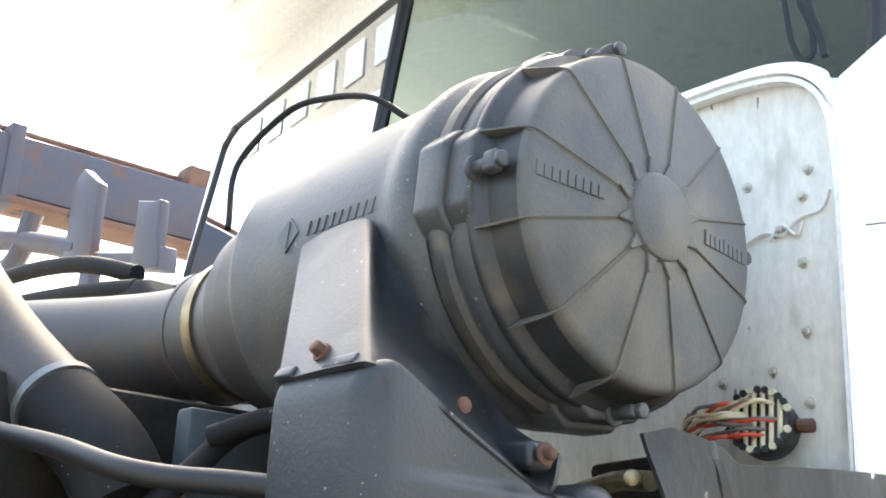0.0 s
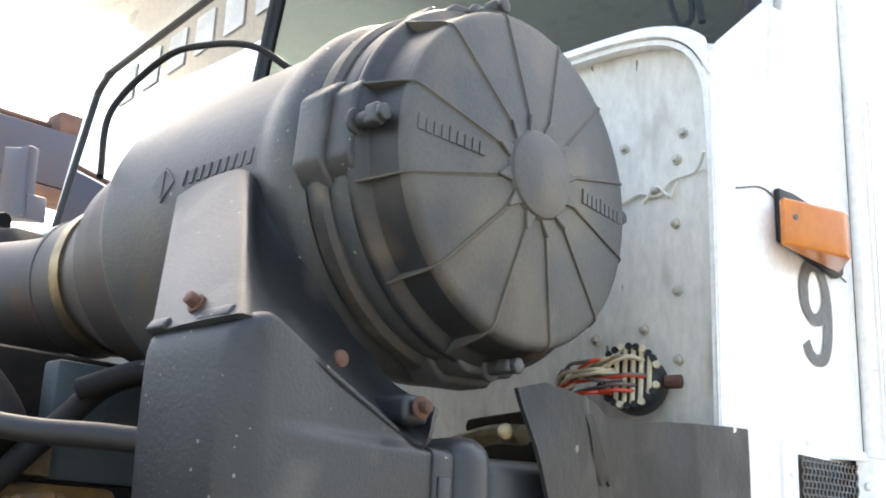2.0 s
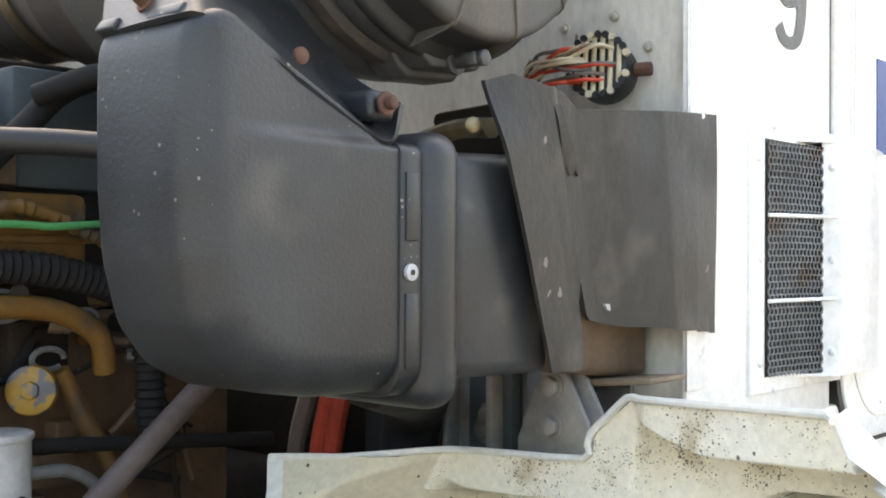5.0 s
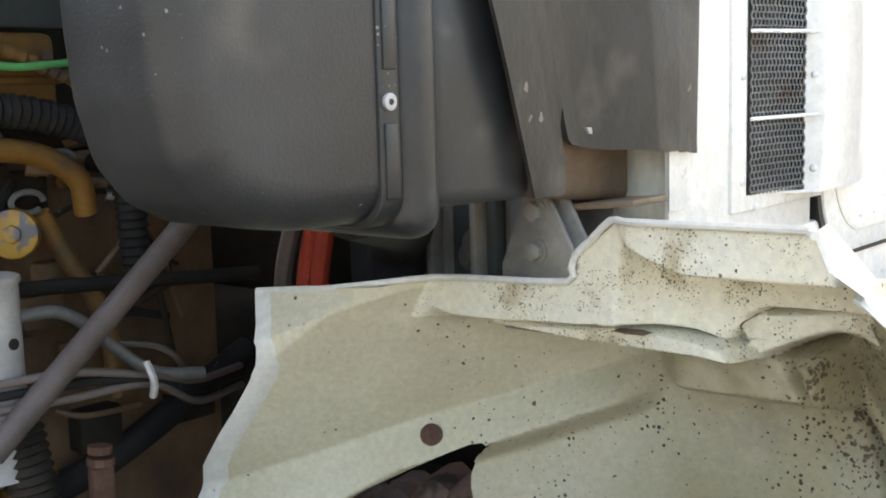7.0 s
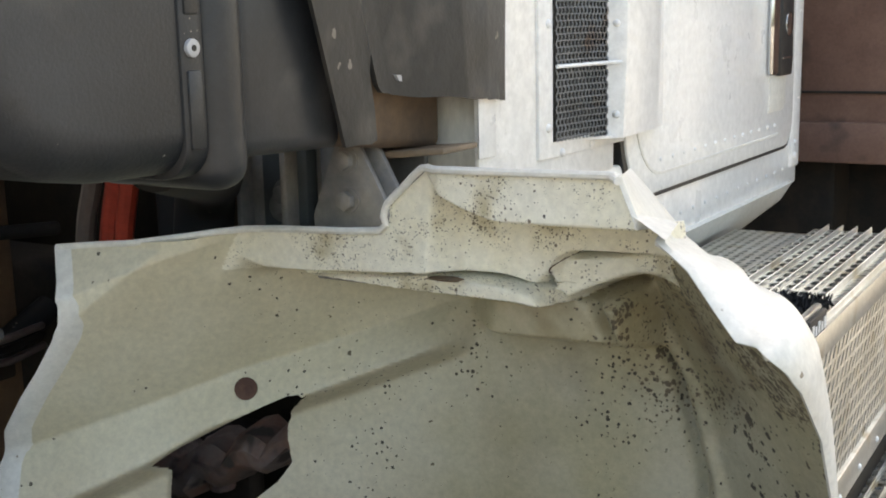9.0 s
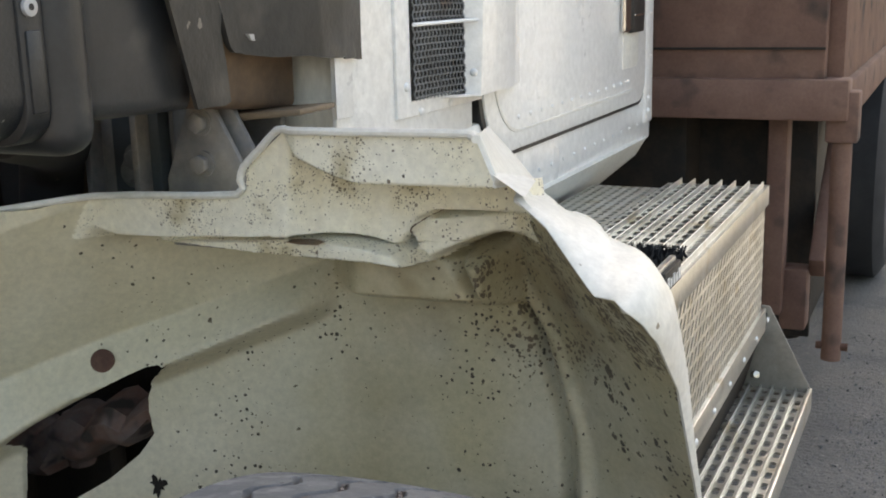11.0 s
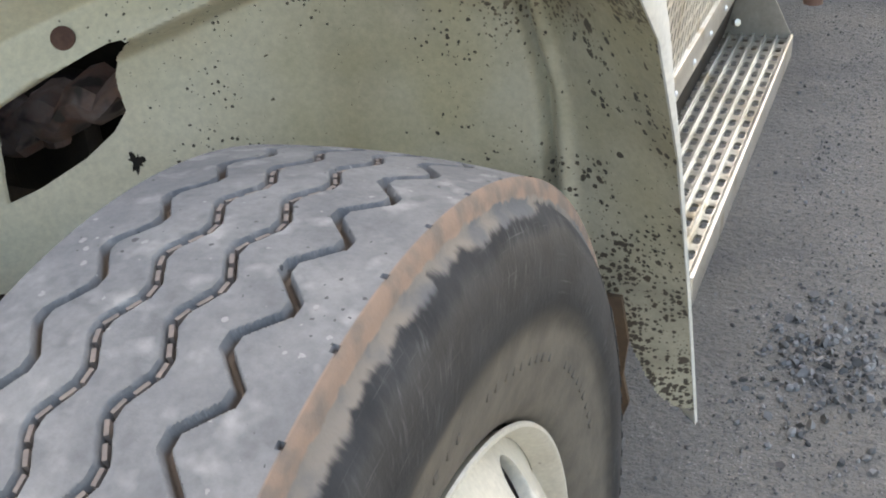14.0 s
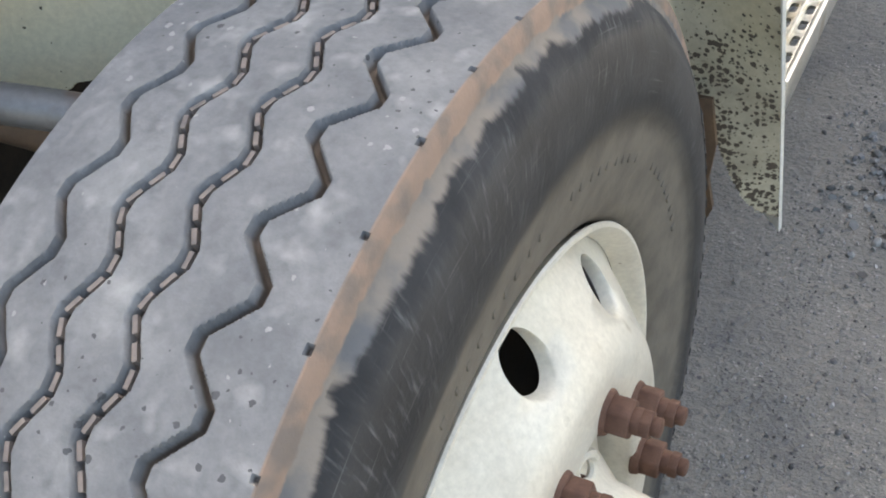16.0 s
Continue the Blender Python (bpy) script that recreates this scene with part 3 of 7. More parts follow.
def build_cab():
    cab = tagged(empty("truck_cab", (MIDX, 1.4, 1.0)), "white riveted conventional truck cab with split windscreen", "truck cab")
    # side panel in front of the door: upright sheet with a rolled front edge
    front = [(YF, 1.16), (YF, 2.03), (YF + 0.008, 2.055), (0.668, 2.083), (0.80, 2.195), (0.86, 2.205), (1.06, 2.205), (1.06, 1.16)]
    side = part("side_panel", prism(front, "x", XS - 0.007, XS, 0.002, 2), M_WHITE, cab)
    low = [(0.66, 1.02), (0.66, 1.162), (2.102, 1.162), (2.17, 1.04), (2.17, 1.0)]
    part("sill_panel", prism(low, "x", XS - 0.03, XS - 0.002, 0.005), M_WHITE, cab)
    # turned-under lower edge
    bm = sheet([[(XS - 0.004, y, 1.012), (XS - 0.03, y, 0.97), (XS - 0.16, y, 0.86), (XS - 0.3, y, 0.83)] for y in (0.95, 1.3, 1.7, 2.12)], 0.01)
    part("underside", bm, M_CREAM, cab, "chipped white paint showing dark primer")
    for k in range(9):
        y = 1.36 + k * 0.075 + 0.02 * math.sin(k * 3)
        part("paint_chip", sheet([[(XS - 0.02 - 0.9 * d, y - d * 0.5, 0.99 - d * 0.85 + 0.002), (XS - 0.02 - 0.9 * d, y - d * 0.5 + 0.012 + 0.006 * (k % 3), 0.99 - d * 0.85 + 0.002)] for d in (0.01, 0.05, 0.10)], 0.0), M_DIGIT, cab)
    # door with rounded lower corners, standing proud of the body
    r, y0, y1, z0, z1 = 0.12, 1.09, 2.09, 1.10, 2.15
    arc = [(y0 + r - r * math.cos(a), z0 + r - r * math.sin(a)) for a in (i * math.pi / 16 for i in range(9))]
    arc2 = [(y1 - 0.06 + 0.06 * math.sin(a), z0 + 0.06 - 0.06 * math.cos(a)) for a in (i * math.pi / 12 for i in range(7))]
    door = part("door", prism([(y0, z1)] + arc + arc2 + [(y1, z1)], "x", XS - 0.03, XS + 0.008, 0.006, 2), M_WHITE, cab)
    seal = [(y0 - 0.012, z1)] + [(a - 0.012 * (1 - i / 8), b - 0.0065 - 0.006 * (1 - i / 8)) for i, (a, b) in enumerate(arc)] + [(a + 0.008, b - 0.0065) for a, b in arc2] + [(y1 + 0.008, z1)]
    part("door_seal", prism(seal, "x", XS - 0.03, XS + 0.003, 0.0), M_BLACK, cab)
    part("rear_post", prism([(2.104, 1.04), (2.104, 2.15), (2.175, 2.15), (2.175, 1.04)], "x", XS - 0.05, XS + 0.004, 0.008, 3), M_WHITE, cab)
    # pressed crease low on the door
    inner = [(y0 + 0.05, z1)] + [(a + 0.035, b + 0.03) for a, b in arc] + [(y1 - 0.12, z0 + 0.03), (y1 - 0.12, z0 + 0.036)] + [(a + 0.039, b + 0.034) for a, b in reversed(arc)] + [(y0 + 0.054, z1)]
    part("door_crease", prism(inner, "x", XS + 0.004, XS + 0.0095, 0.0), M_CREAM, door)
    # recessed paddle handle
    part("handle_cup", prism([(1.885, 1.185), (1.885, 1.46), (2.012, 1.46), (2.012, 1.20), (1.998, 1.185)], "x", XS + 0.006, XS + 0.0095, 0.002), M_CREAM, door)
    part("handle", block((XS + 0.008, 1.86, 1.265), (XS + 0.020, 1.925, 1.47), 0.005, segments=3), M_CHROME, door, "chrome paddle handle")
    part("handle_insert", prism([(1.918, 1.262), (1.918, 1.47), (2.012, 1.47), (2.020, 1.30), (2.012, 1.262)], "x", XS + 0.008, XS + 0.022, 0.004, 3), M_BLACK, door, "black handle surround")
    part("key_lock", disc((XS + 0.021, 1.972, 1.372), (1, 0, 0), 0.026, 0.004, 24, 0.001), M_CHROME, door, "bright key lock")
    part("handle_trim", block((XS + 0.020, 1.93, 1.298), (XS + 0.0235, 2.005, 1.303), 0.001), M_CHROME, door, "thin bright trim line")
    for k in range(13):
        rivet(door, (XS + 0.008, 1.24 + k * 0.058, 1.155), (1, 0, 0), 0.7)
    for k in range(12):
        rivet(cab, (XS - 0.001, 1.30 + k * 0.068, 1.045), (1, 0, 0), 0.75)
    for k in range(9):
        rivet(cab, (XS + 0.004, 2.145, 1.20 + k * 0.10), (1, 0, 0), 0.75)
    for z in (1.10, 1.07):
        rivet(cab, (XS + 0.004, 2.128, z), (1, 0, 0), 1.3)
    # riveted seam strip up the side
    strip = part("seam_strip", block((XS - 0.002, 1.064, 1.56), (XS + 0.013, 1.112, 2.6), 0.002), M_WHITE, cab)
    for k in range(11):
        rivet(strip, (XS + 0.013, 1.088, 1.60 + k * 0.094), (1, 0, 0), 0.8)
    part("side_upper", prism([(0.845, 2.15), (0.95, 2.45), (1.06, 2.80), (2.15, 2.88), (2.15, 2.145), (1.06, 2.152)], "x", XS - 0.04, XS - 0.003, 0.004), M_WHITE, cab)
    # bulkhead: weathered sheet set back behind a white rolled lip
    bulk = part("bulkhead", prism([(-2.4, 1.0), (XS - 0.005, 1.0), (XS - 0.005, 1.96), (XS - 0.016, 2.03), (XS - 0.046, 2.078), (XS - 0.11, 2.10), (-2.4, 2.10)], "y", YF + 0.012, YF + 0.03, 0.0), M_ALU, cab, "weathered bare aluminium bulkhead")
    arch = curve_points([(XS + 0.006, 0, 1.50), (XS + 0.006, 0, 1.80), (XS + 0.004, 0, 1.95), (XS - 0.006, 0, 2.03), (XS - 0.042, 0, 2.078), (XS - 0.11, 0, 2.10), (XS - 0.25, 0, 2.105), (XS - 0.6, 0, 2.10), (-2.6, 0, 2.10)], 5)
    bm = sheet([[(p.x, YF - 0.008, p.z), (p.x, YF + 0.013, p.z)] for p in arch], 0.008)
    part("bulkhead_lip", bm, M_WHITE, cab)
    # white front face between the arch and the top corner
    rows = []
    for p in arch:
        f = min(1.0, max(0.0, (XS - p.x) / 0.12))
        o = Vector((XS, 0, p.z)) if p.z < 1.9 else Vector((XS - max(0.0, XS - p.x - 0.03) if p.x < XS - 0.03 else XS, 0, p.z + 0.012 * f))
        rows.append([(p.x + 0.003, YF - 0.009, p.z), (o.x + 0.001, YF - 0.006, o.z)])
    part("front_face", sheet(rows, 0.006), M_WHITE, cab)
    part("corner_flange", prism([(XS + 0.001, YF - 0.006), (XS + 0.007, YF - 0.012), (XS + 0.008, YF + 0.03), (XS - 0.004, YF + 0.03)], "z", 1.22, 1.96, 0.002), M_WHITE, cab)
    # sealed crack across the sheet and round the corner
    crack = [(-0.60, YF + 0.009, 1.865), (-0.56, YF + 0.009, 1.88), (-0.53, YF + 0.009, 1.872), (-0.505, YF + 0.009, 1.89), (-0.47, YF + 0.009, 1.895), (-0.443, YF - 0.014, 1.91)]
    part("sealant_bead", tube(crack, 0.0022, 6), M_ALU, cab, "lumpy grey sealant along a crack")
    part("sealant_blob", tube([(-0.55, YF + 0.009, 1.868), (-0.53, YF + 0.009, 1.885), (-0.51, YF + 0.009, 1.868), (-0.50, YF + 0.009, 1.885)], 0.0028, 6), M_ALU, cab)
    part("side_crack", tube([(XS + 0.001, 0.70, 1.88), (XS + 0.001, 0.78, 1.90), (XS + 0.001, 0.86, 1.875), (XS + 0.001, 0.95, 1.84), (XS + 0.001, 1.03, 1.82)], 0.0014, 5), M_DIGIT, cab)
    bolt = join(disc((0, 0, 0), (0, 0, 1), 0.009, 0.003, 14), disc((0, 0, 0.003), (0, 0, 1), 0.0062, 0.008, 6, 0.001))
    bolt_me = mesh_of(bolt, "panel_bolt")
    bolt_me.materials.append(M_BOLT)
    for x, z in ((-0.489, 1.955), (-0.583, 1.953), (-0.499, 1.919), (-0.533, 1.881), (-0.502, 1.829), (-0.501, 1.737), (-0.552, 1.691), (-0.501, 1.646), (-0.63, 1.685)):
        rivet(bulk, (x, YF + 0.012, z), (0, -1, 0), 0.82, "panel_bolt", bolt_me)
    # rest of the shell
    top = ((XS - 0.002, 2.045, 2.078, 2.115), (XS - 0.02, 2.070, 2.085, 2.10), (XS - 0.045, 2.092, 2.092, 2.09), (XS - 0.08, 2.105, 2.10, 2.085), (XS - 0.14, 2.112, 2.108, 2.09), (-0.8, 2.113, 2.108, 2.085), (-1.2, 2.113, 2.108, 2.085), (MIDX, 2.113, 2.108, 2.085), (-2.0, 2.113, 2.108, 2.085), (-2.54, 2.113, 2.108, 2.085))
    part("cowl_top", sheet([[(x, YF - 0.006, a), (x, YF + 0.028, b), (x, 0.80 - 0.14 * max(0, 1 - abs(x - MIDX) / 1.03), c)] for x, a, b, c in top], 0.004), M_WHITE, cab, "", 60)
    part("roof", block((2 * MIDX - XS, 0.98, 2.86), (XS - 0.02, 2.15, 2.92), 0.03, segments=4), M_WHITE, cab)
    part("rear_wall", block((2 * MIDX - XS, 2.12, 1.0), (XS - 0.04, 2.14, 2.9), 0.0), M_INTERIOR, cab)
    part("far_side", block((2 * MIDX - XS, 0.66, 1.0), (2 * MIDX - XS + 0.03, 2.15, 2.2), 0.004), M_WHITE, cab)
    part("floor_pan", block((2 * MIDX - XS + 0.05, 0.67, 1.0), (XS - 0.1, 2.11, 1.04), 0.0), M_INTERIOR, cab)
    part("dashboard", block((2 * MIDX - XS + 0.05, 0.86, 1.9), (XS - 0.06, 1.15, 2.12), 0.04, segments=3), M_INTERIOR, cab)
    for x in (-0.95, -1.9):
        part("seat_back", block((x - 0.25, 1.75, 1.5), (x + 0.25, 1.9, 2.45), 0.06, segments=4), M_INTERIOR, cab)
    # split windscreen in two flat panes, raked back, meeting at a forward centre post
    bot, top, CT = 2.095, 2.80, 0.765
    for s in (1, -1):
        end, endt = MIDX + s * 1.035, MIDX + s * 1.03
        p = {"ci": (MIDX, 0.66, bot), "ct": (MIDX, CT, top), "oi": (end, 0.80, bot), "ot": (endt, CT + 0.14, top)}

        def at(u, v):
            a, b = Vector(p["ci"]).lerp(Vector(p["oi"]), u), Vector(p["ct"]).lerp(Vector(p["ot"]), u)
            return a.lerp(b, v)

        # rounded outline of the opening
        ring = []
        corners = ((0.93, 0.13, -90, 0.07, 0.13), (0.93, 0.92, 0, 0.07, 0.08), (0.03, 0.96, 90, 0.03, 0.04), (0.03, 0.04, 180, 0.03, 0.04))
        if s < 0:
            corners = (corners[0], (0.87, 0.72, 0, 0.10, 0.10), (0.03, 0.80, 90, 0.03, 0.04), corners[3])
        for cu, cv, a0, ru, rv in corners:
            for i in range(7):
                a = radians(a0 + i * 15)
                ring.append(at(cu + ru * math.cos(a), cv + rv * math.sin(a)))
        bm = bmesh.new()
        bm.faces.new([bm.verts.new(q) for q in ring])
        pane = part("windscreen_pane", bm, M_GLASS, cab)
        pane.visible_shadow = False
        part("rubber_seal", tube(ring + [ring[0], ring[1]], 0.010 if s < 0 else 0.015, 8, 2), M_BLACK, cab)
        # band between seal and body
        outer = [at(u, v) for u, v in ((1.12, -0.02), (1.12, 1.06), (-0.0, 1.06), (-0.0, -0.02))]
        n = len(ring)
        bm = bmesh.new()
        a = [bm.verts.new(q) for q in ring]
        mids = [at(min(1.03, max(-0.005, 0.5 + (i_u - 0.5) * 1.25)), min(1.08, max(-0.03, 0.5 + (i_v - 0.5) * (1.14 if i_v < 0.5 or s > 0 else 1.9)))) for i_u, i_v in [((cu + ru_ * math.cos(radians(a0 + i * 15))), (cv + rv_ * math.sin(radians(a0 + i * 15)))) for cu, cv, a0, ru_, rv_ in corners for i in range(7)]]
        b = [bm.verts.new(q) for q in mids]
        for i in range(n):
            bm.faces.new((a[i], a[(i + 1) % n], b[(i + 1) % n], b[i]))
        part("windscreen_surround", bm, M_WHITE, cab)
        if s < 0:
            # pale lettering band across the top of the far pane, letters as plain bars
            off = (at(0.2, 0.2) - at(0.2, 0.201)).cross(at(0.3, 0.2) - at(0.2, 0.2)).normalized() * 0.004
            off = off if off.y < 0 else -off
            for k in range(6):
                u = 0.775 - k * 0.137
                q = [at(u, 0.60) + off, at(u - 0.085, 0.60) + off, at(u - 0.055, 0.765) + off, at(u + 0.03, 0.765) + off]
                q2 = [c - off * 0.5 for c in q]
                bm = bmesh.new()
                lo, hi = [bm.verts.new(c) for c in q], [bm.verts.new(c) for c in q2]
                bm.faces.new(lo), bm.faces.new(hi)
                for i in range(4):
                    bm.faces.new((lo[i], lo[(i + 1) % 4], hi[(i + 1) % 4], hi[i]))
                part("letter_bar", bm, M_VINYLW, pane, "white vinyl letter on the glass")
    part("centre_post", tube([(MIDX, 0.65, bot - 0.02), (MIDX, CT - 0.012, top + 0.02)], 0.010, 8), M_BLACK, cab)
    # sun visor over the windscreen
    rows = []
    for i in range(13):
        x = MIDX + (i / 6 - 1) * 1.06
        bow = 0.15 * (1 - ((x - MIDX) / 1.05) ** 2)
        rows.append([(x, 1.06 - bow, 2.93), (x, 0.90 - bow, 2.92), (x, 0.76 - bow, 2.86), (x, 0.70 - bow, 2.795)])
    part("sun_visor", sheet([curve_points(r, 5) for r in rows], 0.006), M_WHITE, cab, "white painted sun visor")
    part("hose_loop", tube([(-0.656, 0.88, 2.372), (-0.646, 0.88, 2.296), (-0.632, 0.88, 2.255), (-0.617, 0.88, 2.248), (-0.606, 0.88, 2.261), (-0.609, 0.88, 2.302), (-0.627, 0.88, 2.36), (-0.64, 0.89, 2.45)], 0.0055, 8), M_BLACK, cab, "black hose hanging inside the glass")
    part("hose_end", tube([(-0.63, 0.89, 2.42), (-0.612, 0.88, 2.344), (-0.595, 0.88, 2.286), (-0.587, 0.88, 2.242)], 0.007, 8), M_BLACK, cab)
    # marker lamp
    lamp = part("marker_lamp_base", prism([(0.806, 1.908), (0.850, 1.912), (1.00, 1.905), (1.01, 1.85), (1.004, 1.823), (0.985, 1.815), (0.808, 1.831)], "x", XS, XS + 0.010, 0.003), M_BLACK, cab, "black rubber lamp base")
    lens = prism([(XS + 0.018, 0.786), (XS + 0.028, 0.779), (XS + 0.064, 0.882), (XS + 0.0665, 0.893), (XS + 0.0645, 0.904), (XS + 0.057, 0.914), (XS + 0.018, 0.970)], "z", 1.8165, 1.884, 0.004, 3)
    part("lens", lens, M_ORANGE, lamp, "amber plastic lens")
    part("lens_screw", disc((XS + 0.0345, 0.799, 1.858), (0.94, -0.33, 0), 0.0038, 0.002, 12), M_DIGIT, lamp)
    # unit number
    stroke = curve_points([(-0.036, 0.036, 0), (-0.022, 0.016, 0), (0.0, 0.010, 0), (0.022, 0.020, 0), (0.035, 0.052, 0), (0.039, 0.100, 0), (0.035, 0.145, 0), (0.020, 0.176, 0), (0.0, 0.184, 0), (-0.022, 0.175, 0), (-0.035, 0.150, 0), (-0.037, 0.124, 0), (-0.030, 0.098, 0), (-0.014, 0.084, 0), (0.004, 0.084, 0), (0.022, 0.096, 0), (0.034, 0.116, 0)], 6)
    strips = []
    for k, q in enumerate(stroke):
        d = (stroke[min(k + 1, len(stroke) - 1)] - stroke[max(k - 1, 0)]).normalized()
        w = 0.0150 - 0.006 * abs(d.x)
        strips.append([(XS + 0.0016 + 0.000004 * k, 0.921 + 0.98 * (q.x - s * w * d.y), 1.674 + 0.80 * q.y + s * w * d.x) for s in (-1, 1)])
    o = part("number_decal", sheet(strips, 0.0), M_DIGIT, cab)
    tagged(o, "dark grey vinyl figure nine")
    part("letter_bar", block((XS + 0.008, 1.22, 1.55), (XS + 0.010, 1.33, 1.70), 0.0), M_BLUEV, door, "blue vinyl lettering")
    # air scoop: flange, hood turned forward, mesh in its mouth
    scoop = part("scoop_flange", prism([(0.795, 1.20), (0.795, 1.55), (0.82, 1.578), (1.09, 1.565), (1.09, 1.20)], "x", XS - 0.002, XS + 0.005, 0.002), M_WHITE, cab)
    rows = []
    for i in range(11):
        t = i / 10
        z = 1.545 - 0.325 * t
        out = 0.046 + 0.006 * math.sin(math.pi * t)
        rows.append([(XS + 0.004, 1.235, z), (XS + 0.022, 1.21, z), (XS + out - 0.006, 1.13, z), (XS + out, 1.02, z), (XS + out, 0.985, z), (XS + out - 0.004, 0.981, z), (XS + 0.026, 0.972, z)])
    hood = join(sheet(rows, 0.004))
    for z, dz in ((1.545, 0.004), (1.22, -0.004)):
        hood = join(hood, prism([(XS + 0.004, 1.235), (XS + 0.022, 1.21), (XS + 0.04, 1.13), (XS + 0.046, 0.985), (XS + 0.004, 0.93)], "z", min(z, z + dz), max(z, z + dz), 0.0))
    part("scoop_hood", hood, M_WHITE, scoop)
    part("scoop_back", block((XS + 0.0055, 0.836, 1.222), (XS + 0.0065, 1.22, 1.542), 0.0), M_BLACK, scoop)
    bm = bmesh.new()
    for k in range(36):
        z = 1.226 + k * 0.0088
        bm2 = tube([(XS + 0.010, 0.838, z), (XS + 0.018, 0.905, z + 0.001), (XS + 0.027, 0.972, z)], 0.0012, 5, 2)
        bm = join(bm, bm2)
    for k in range(15):
        f = k / 14
        y, x = 0.840 + f * 0.130, XS + 0.010 + f * 0.0165
        pts = [(x + 0.0016 * (-1) ** i, y, 1.222 + i * 0.0088) for i in range(37)]
        bm = join(bm, tube(pts, 0.0012, 5, 1))
    part("scoop_mesh", bm, M_STEEL, scoop, "woven wire mesh")
    for z in (1.325, 1.44):
        part("scoop_bar", tube([(XS + 0.013, 0.834, z - 0.001), (XS + 0.034, 0.955, z), (XS + 0.049, 0.99, z)], 0.0028, 8), M_WHITE, scoop)
    for y, z in ((0.816, 1.515), (0.823, 1.381), (0.822, 1.242), (0.865, 1.562), (0.965, 1.554), (0.865, 1.205), (0.965, 1.207)):
        rivet(scoop, (XS + 0.005, y, z), (1, 0, 0), 1.1)
    for z in (1.51, 1.38, 1.25):
        rivet(scoop, (XS + 0.038, 0.978, z), (0.3, -1, 0), 1.0)
    return cab


# ---- air cleaner ----
AY, AZ = 0.33, 1.80


def build_air_cleaner():
    unit = tagged(empty("air_cleaner", (-0.8, AY, 1.6)), "large round black plastic engine air cleaner, dusty", "air cleaner")
    c = (0, AY, AZ)
    body = [(-1.050, 0.10), (-1.050, 0.190), (-1.042, 0.202), (-1.028, 0.2065), (-0.715, 0.2085), (-0.700, 0.2105), (-0.683, 0.2165), (-0.668, 0.2195), (-0.652, 0.2195), (-0.642, 0.2165), (-0.634, 0.209), (-0.629, 0.206)]
    part("body", revolve([(-1.050, 0.02)] + body + [(-0.629, 0.02)], 128, (0, AY - 0.006, AZ)), M_PLASTIC, unit)
    # dusty bead and the dark step in front of it
    part("bead", revolve([(-0.632, 0.196), (-0.628, 0.2095), (-0.622, 0.2145), (-0.612, 0.2165), (-0.602, 0.2155), (-0.596, 0.210), (-0.594, 0.196)], 128, c), M_RIMDUST, unit, "tan dusty moulded bead")
    part("step", revolve([(-0.598, 0.19), (-0.596, 0.2065), (-0.590, 0.2085), (-0.572, 0.2085), (-0.567, 0.206), (-0.566, 0.19)], 128, c), M_PLASTIC, unit)
    # cover: thin flange, dark upright wall, nearly flat dusty face and raised hub disc
    face = [(-0.508, 0.1930), (-0.503, 0.1925), (-0.4985, 0.1905), (-0.4955, 0.1865), (-0.4940, 0.180), (-0.483, 0.08), (-0.480, 0.052), (-0.474, 0.049), (-0.472, 0.045), (-0.471, 0.0)]
    cover = part("cover", revolve(face, 128, c), M_CAP, unit, "grey dusty moulded plastic cover")
    part("cover_wall", revolve([(-0.507, 0.1931), (-0.530, 0.1945), (-0.545, 0.1965), (-0.549, 0.2005), (-0.552, 0.2085), (-0.556, 0.2115), (-0.561, 0.2120), (-0.565, 0.2105), (-0.566, 0.195)], 128, c), M_WALL, cover, "darker black wall of the cover")
    ribs = 12
    for k in range(ribs):
        a = radians(13.5 + 360 / ribs * k)
        m = Matrix.Translation(c) @ Matrix.Rotation(a, 4, "X") @ Matrix(((0, 1, 0, 0), (1, 0, 0, 0), (0, 0, 1, 0), (0, 0, 0, 1)))
        low = [(0.046, -0.4775), (0.080, -0.4805), (0.181, -0.4919), (0.1895, -0.4945), (0.1930, -0.4985), (0.198, -0.508), (0.2115, -0.553), (0.209, -0.560), (0.18, -0.555), (0.17, -0.50)]
        bm = prism(low, "z", -0.0013, 0.0013, 0.0005, 1)
        # one flank runs out into the face
        flank = prism([(0.046, -0.4785), (0.080, -0.4812), (0.181, -0.4926), (0.1895, -0.4955), (0.193, -0.500), (0.17, -0.50)], "z", 0.0, 0.0045, 0.0)
        for q in flank.verts:
            if q.co.z > 0.002:
                q.co.y -= 0.0018
        join(bm, flank)
        bm.transform(m)
        part("rib", bm, M_RIB, cover)
    # wedge gusset where the ribs meet the hub
    for k in range(ribs):
        a = radians(13.5 + 360 / ribs * k)
        bm = prism([(0.048, -0.009), (0.070, -0.0016), (0.070, 0.0016), (0.048, 0.009)], "z", -0.4815, -0.4768, 0.0012, 1)
        bm.transform(Matrix.Translation(c) @ Matrix.Rotation(a, 4, "X") @ Matrix(((0, 0, 1, 0), (1, 0, 0, 0), (0, 1, 0, 0), (0, 0, 0, 1))))
        part("gusset", bm, M_CAP, cover)
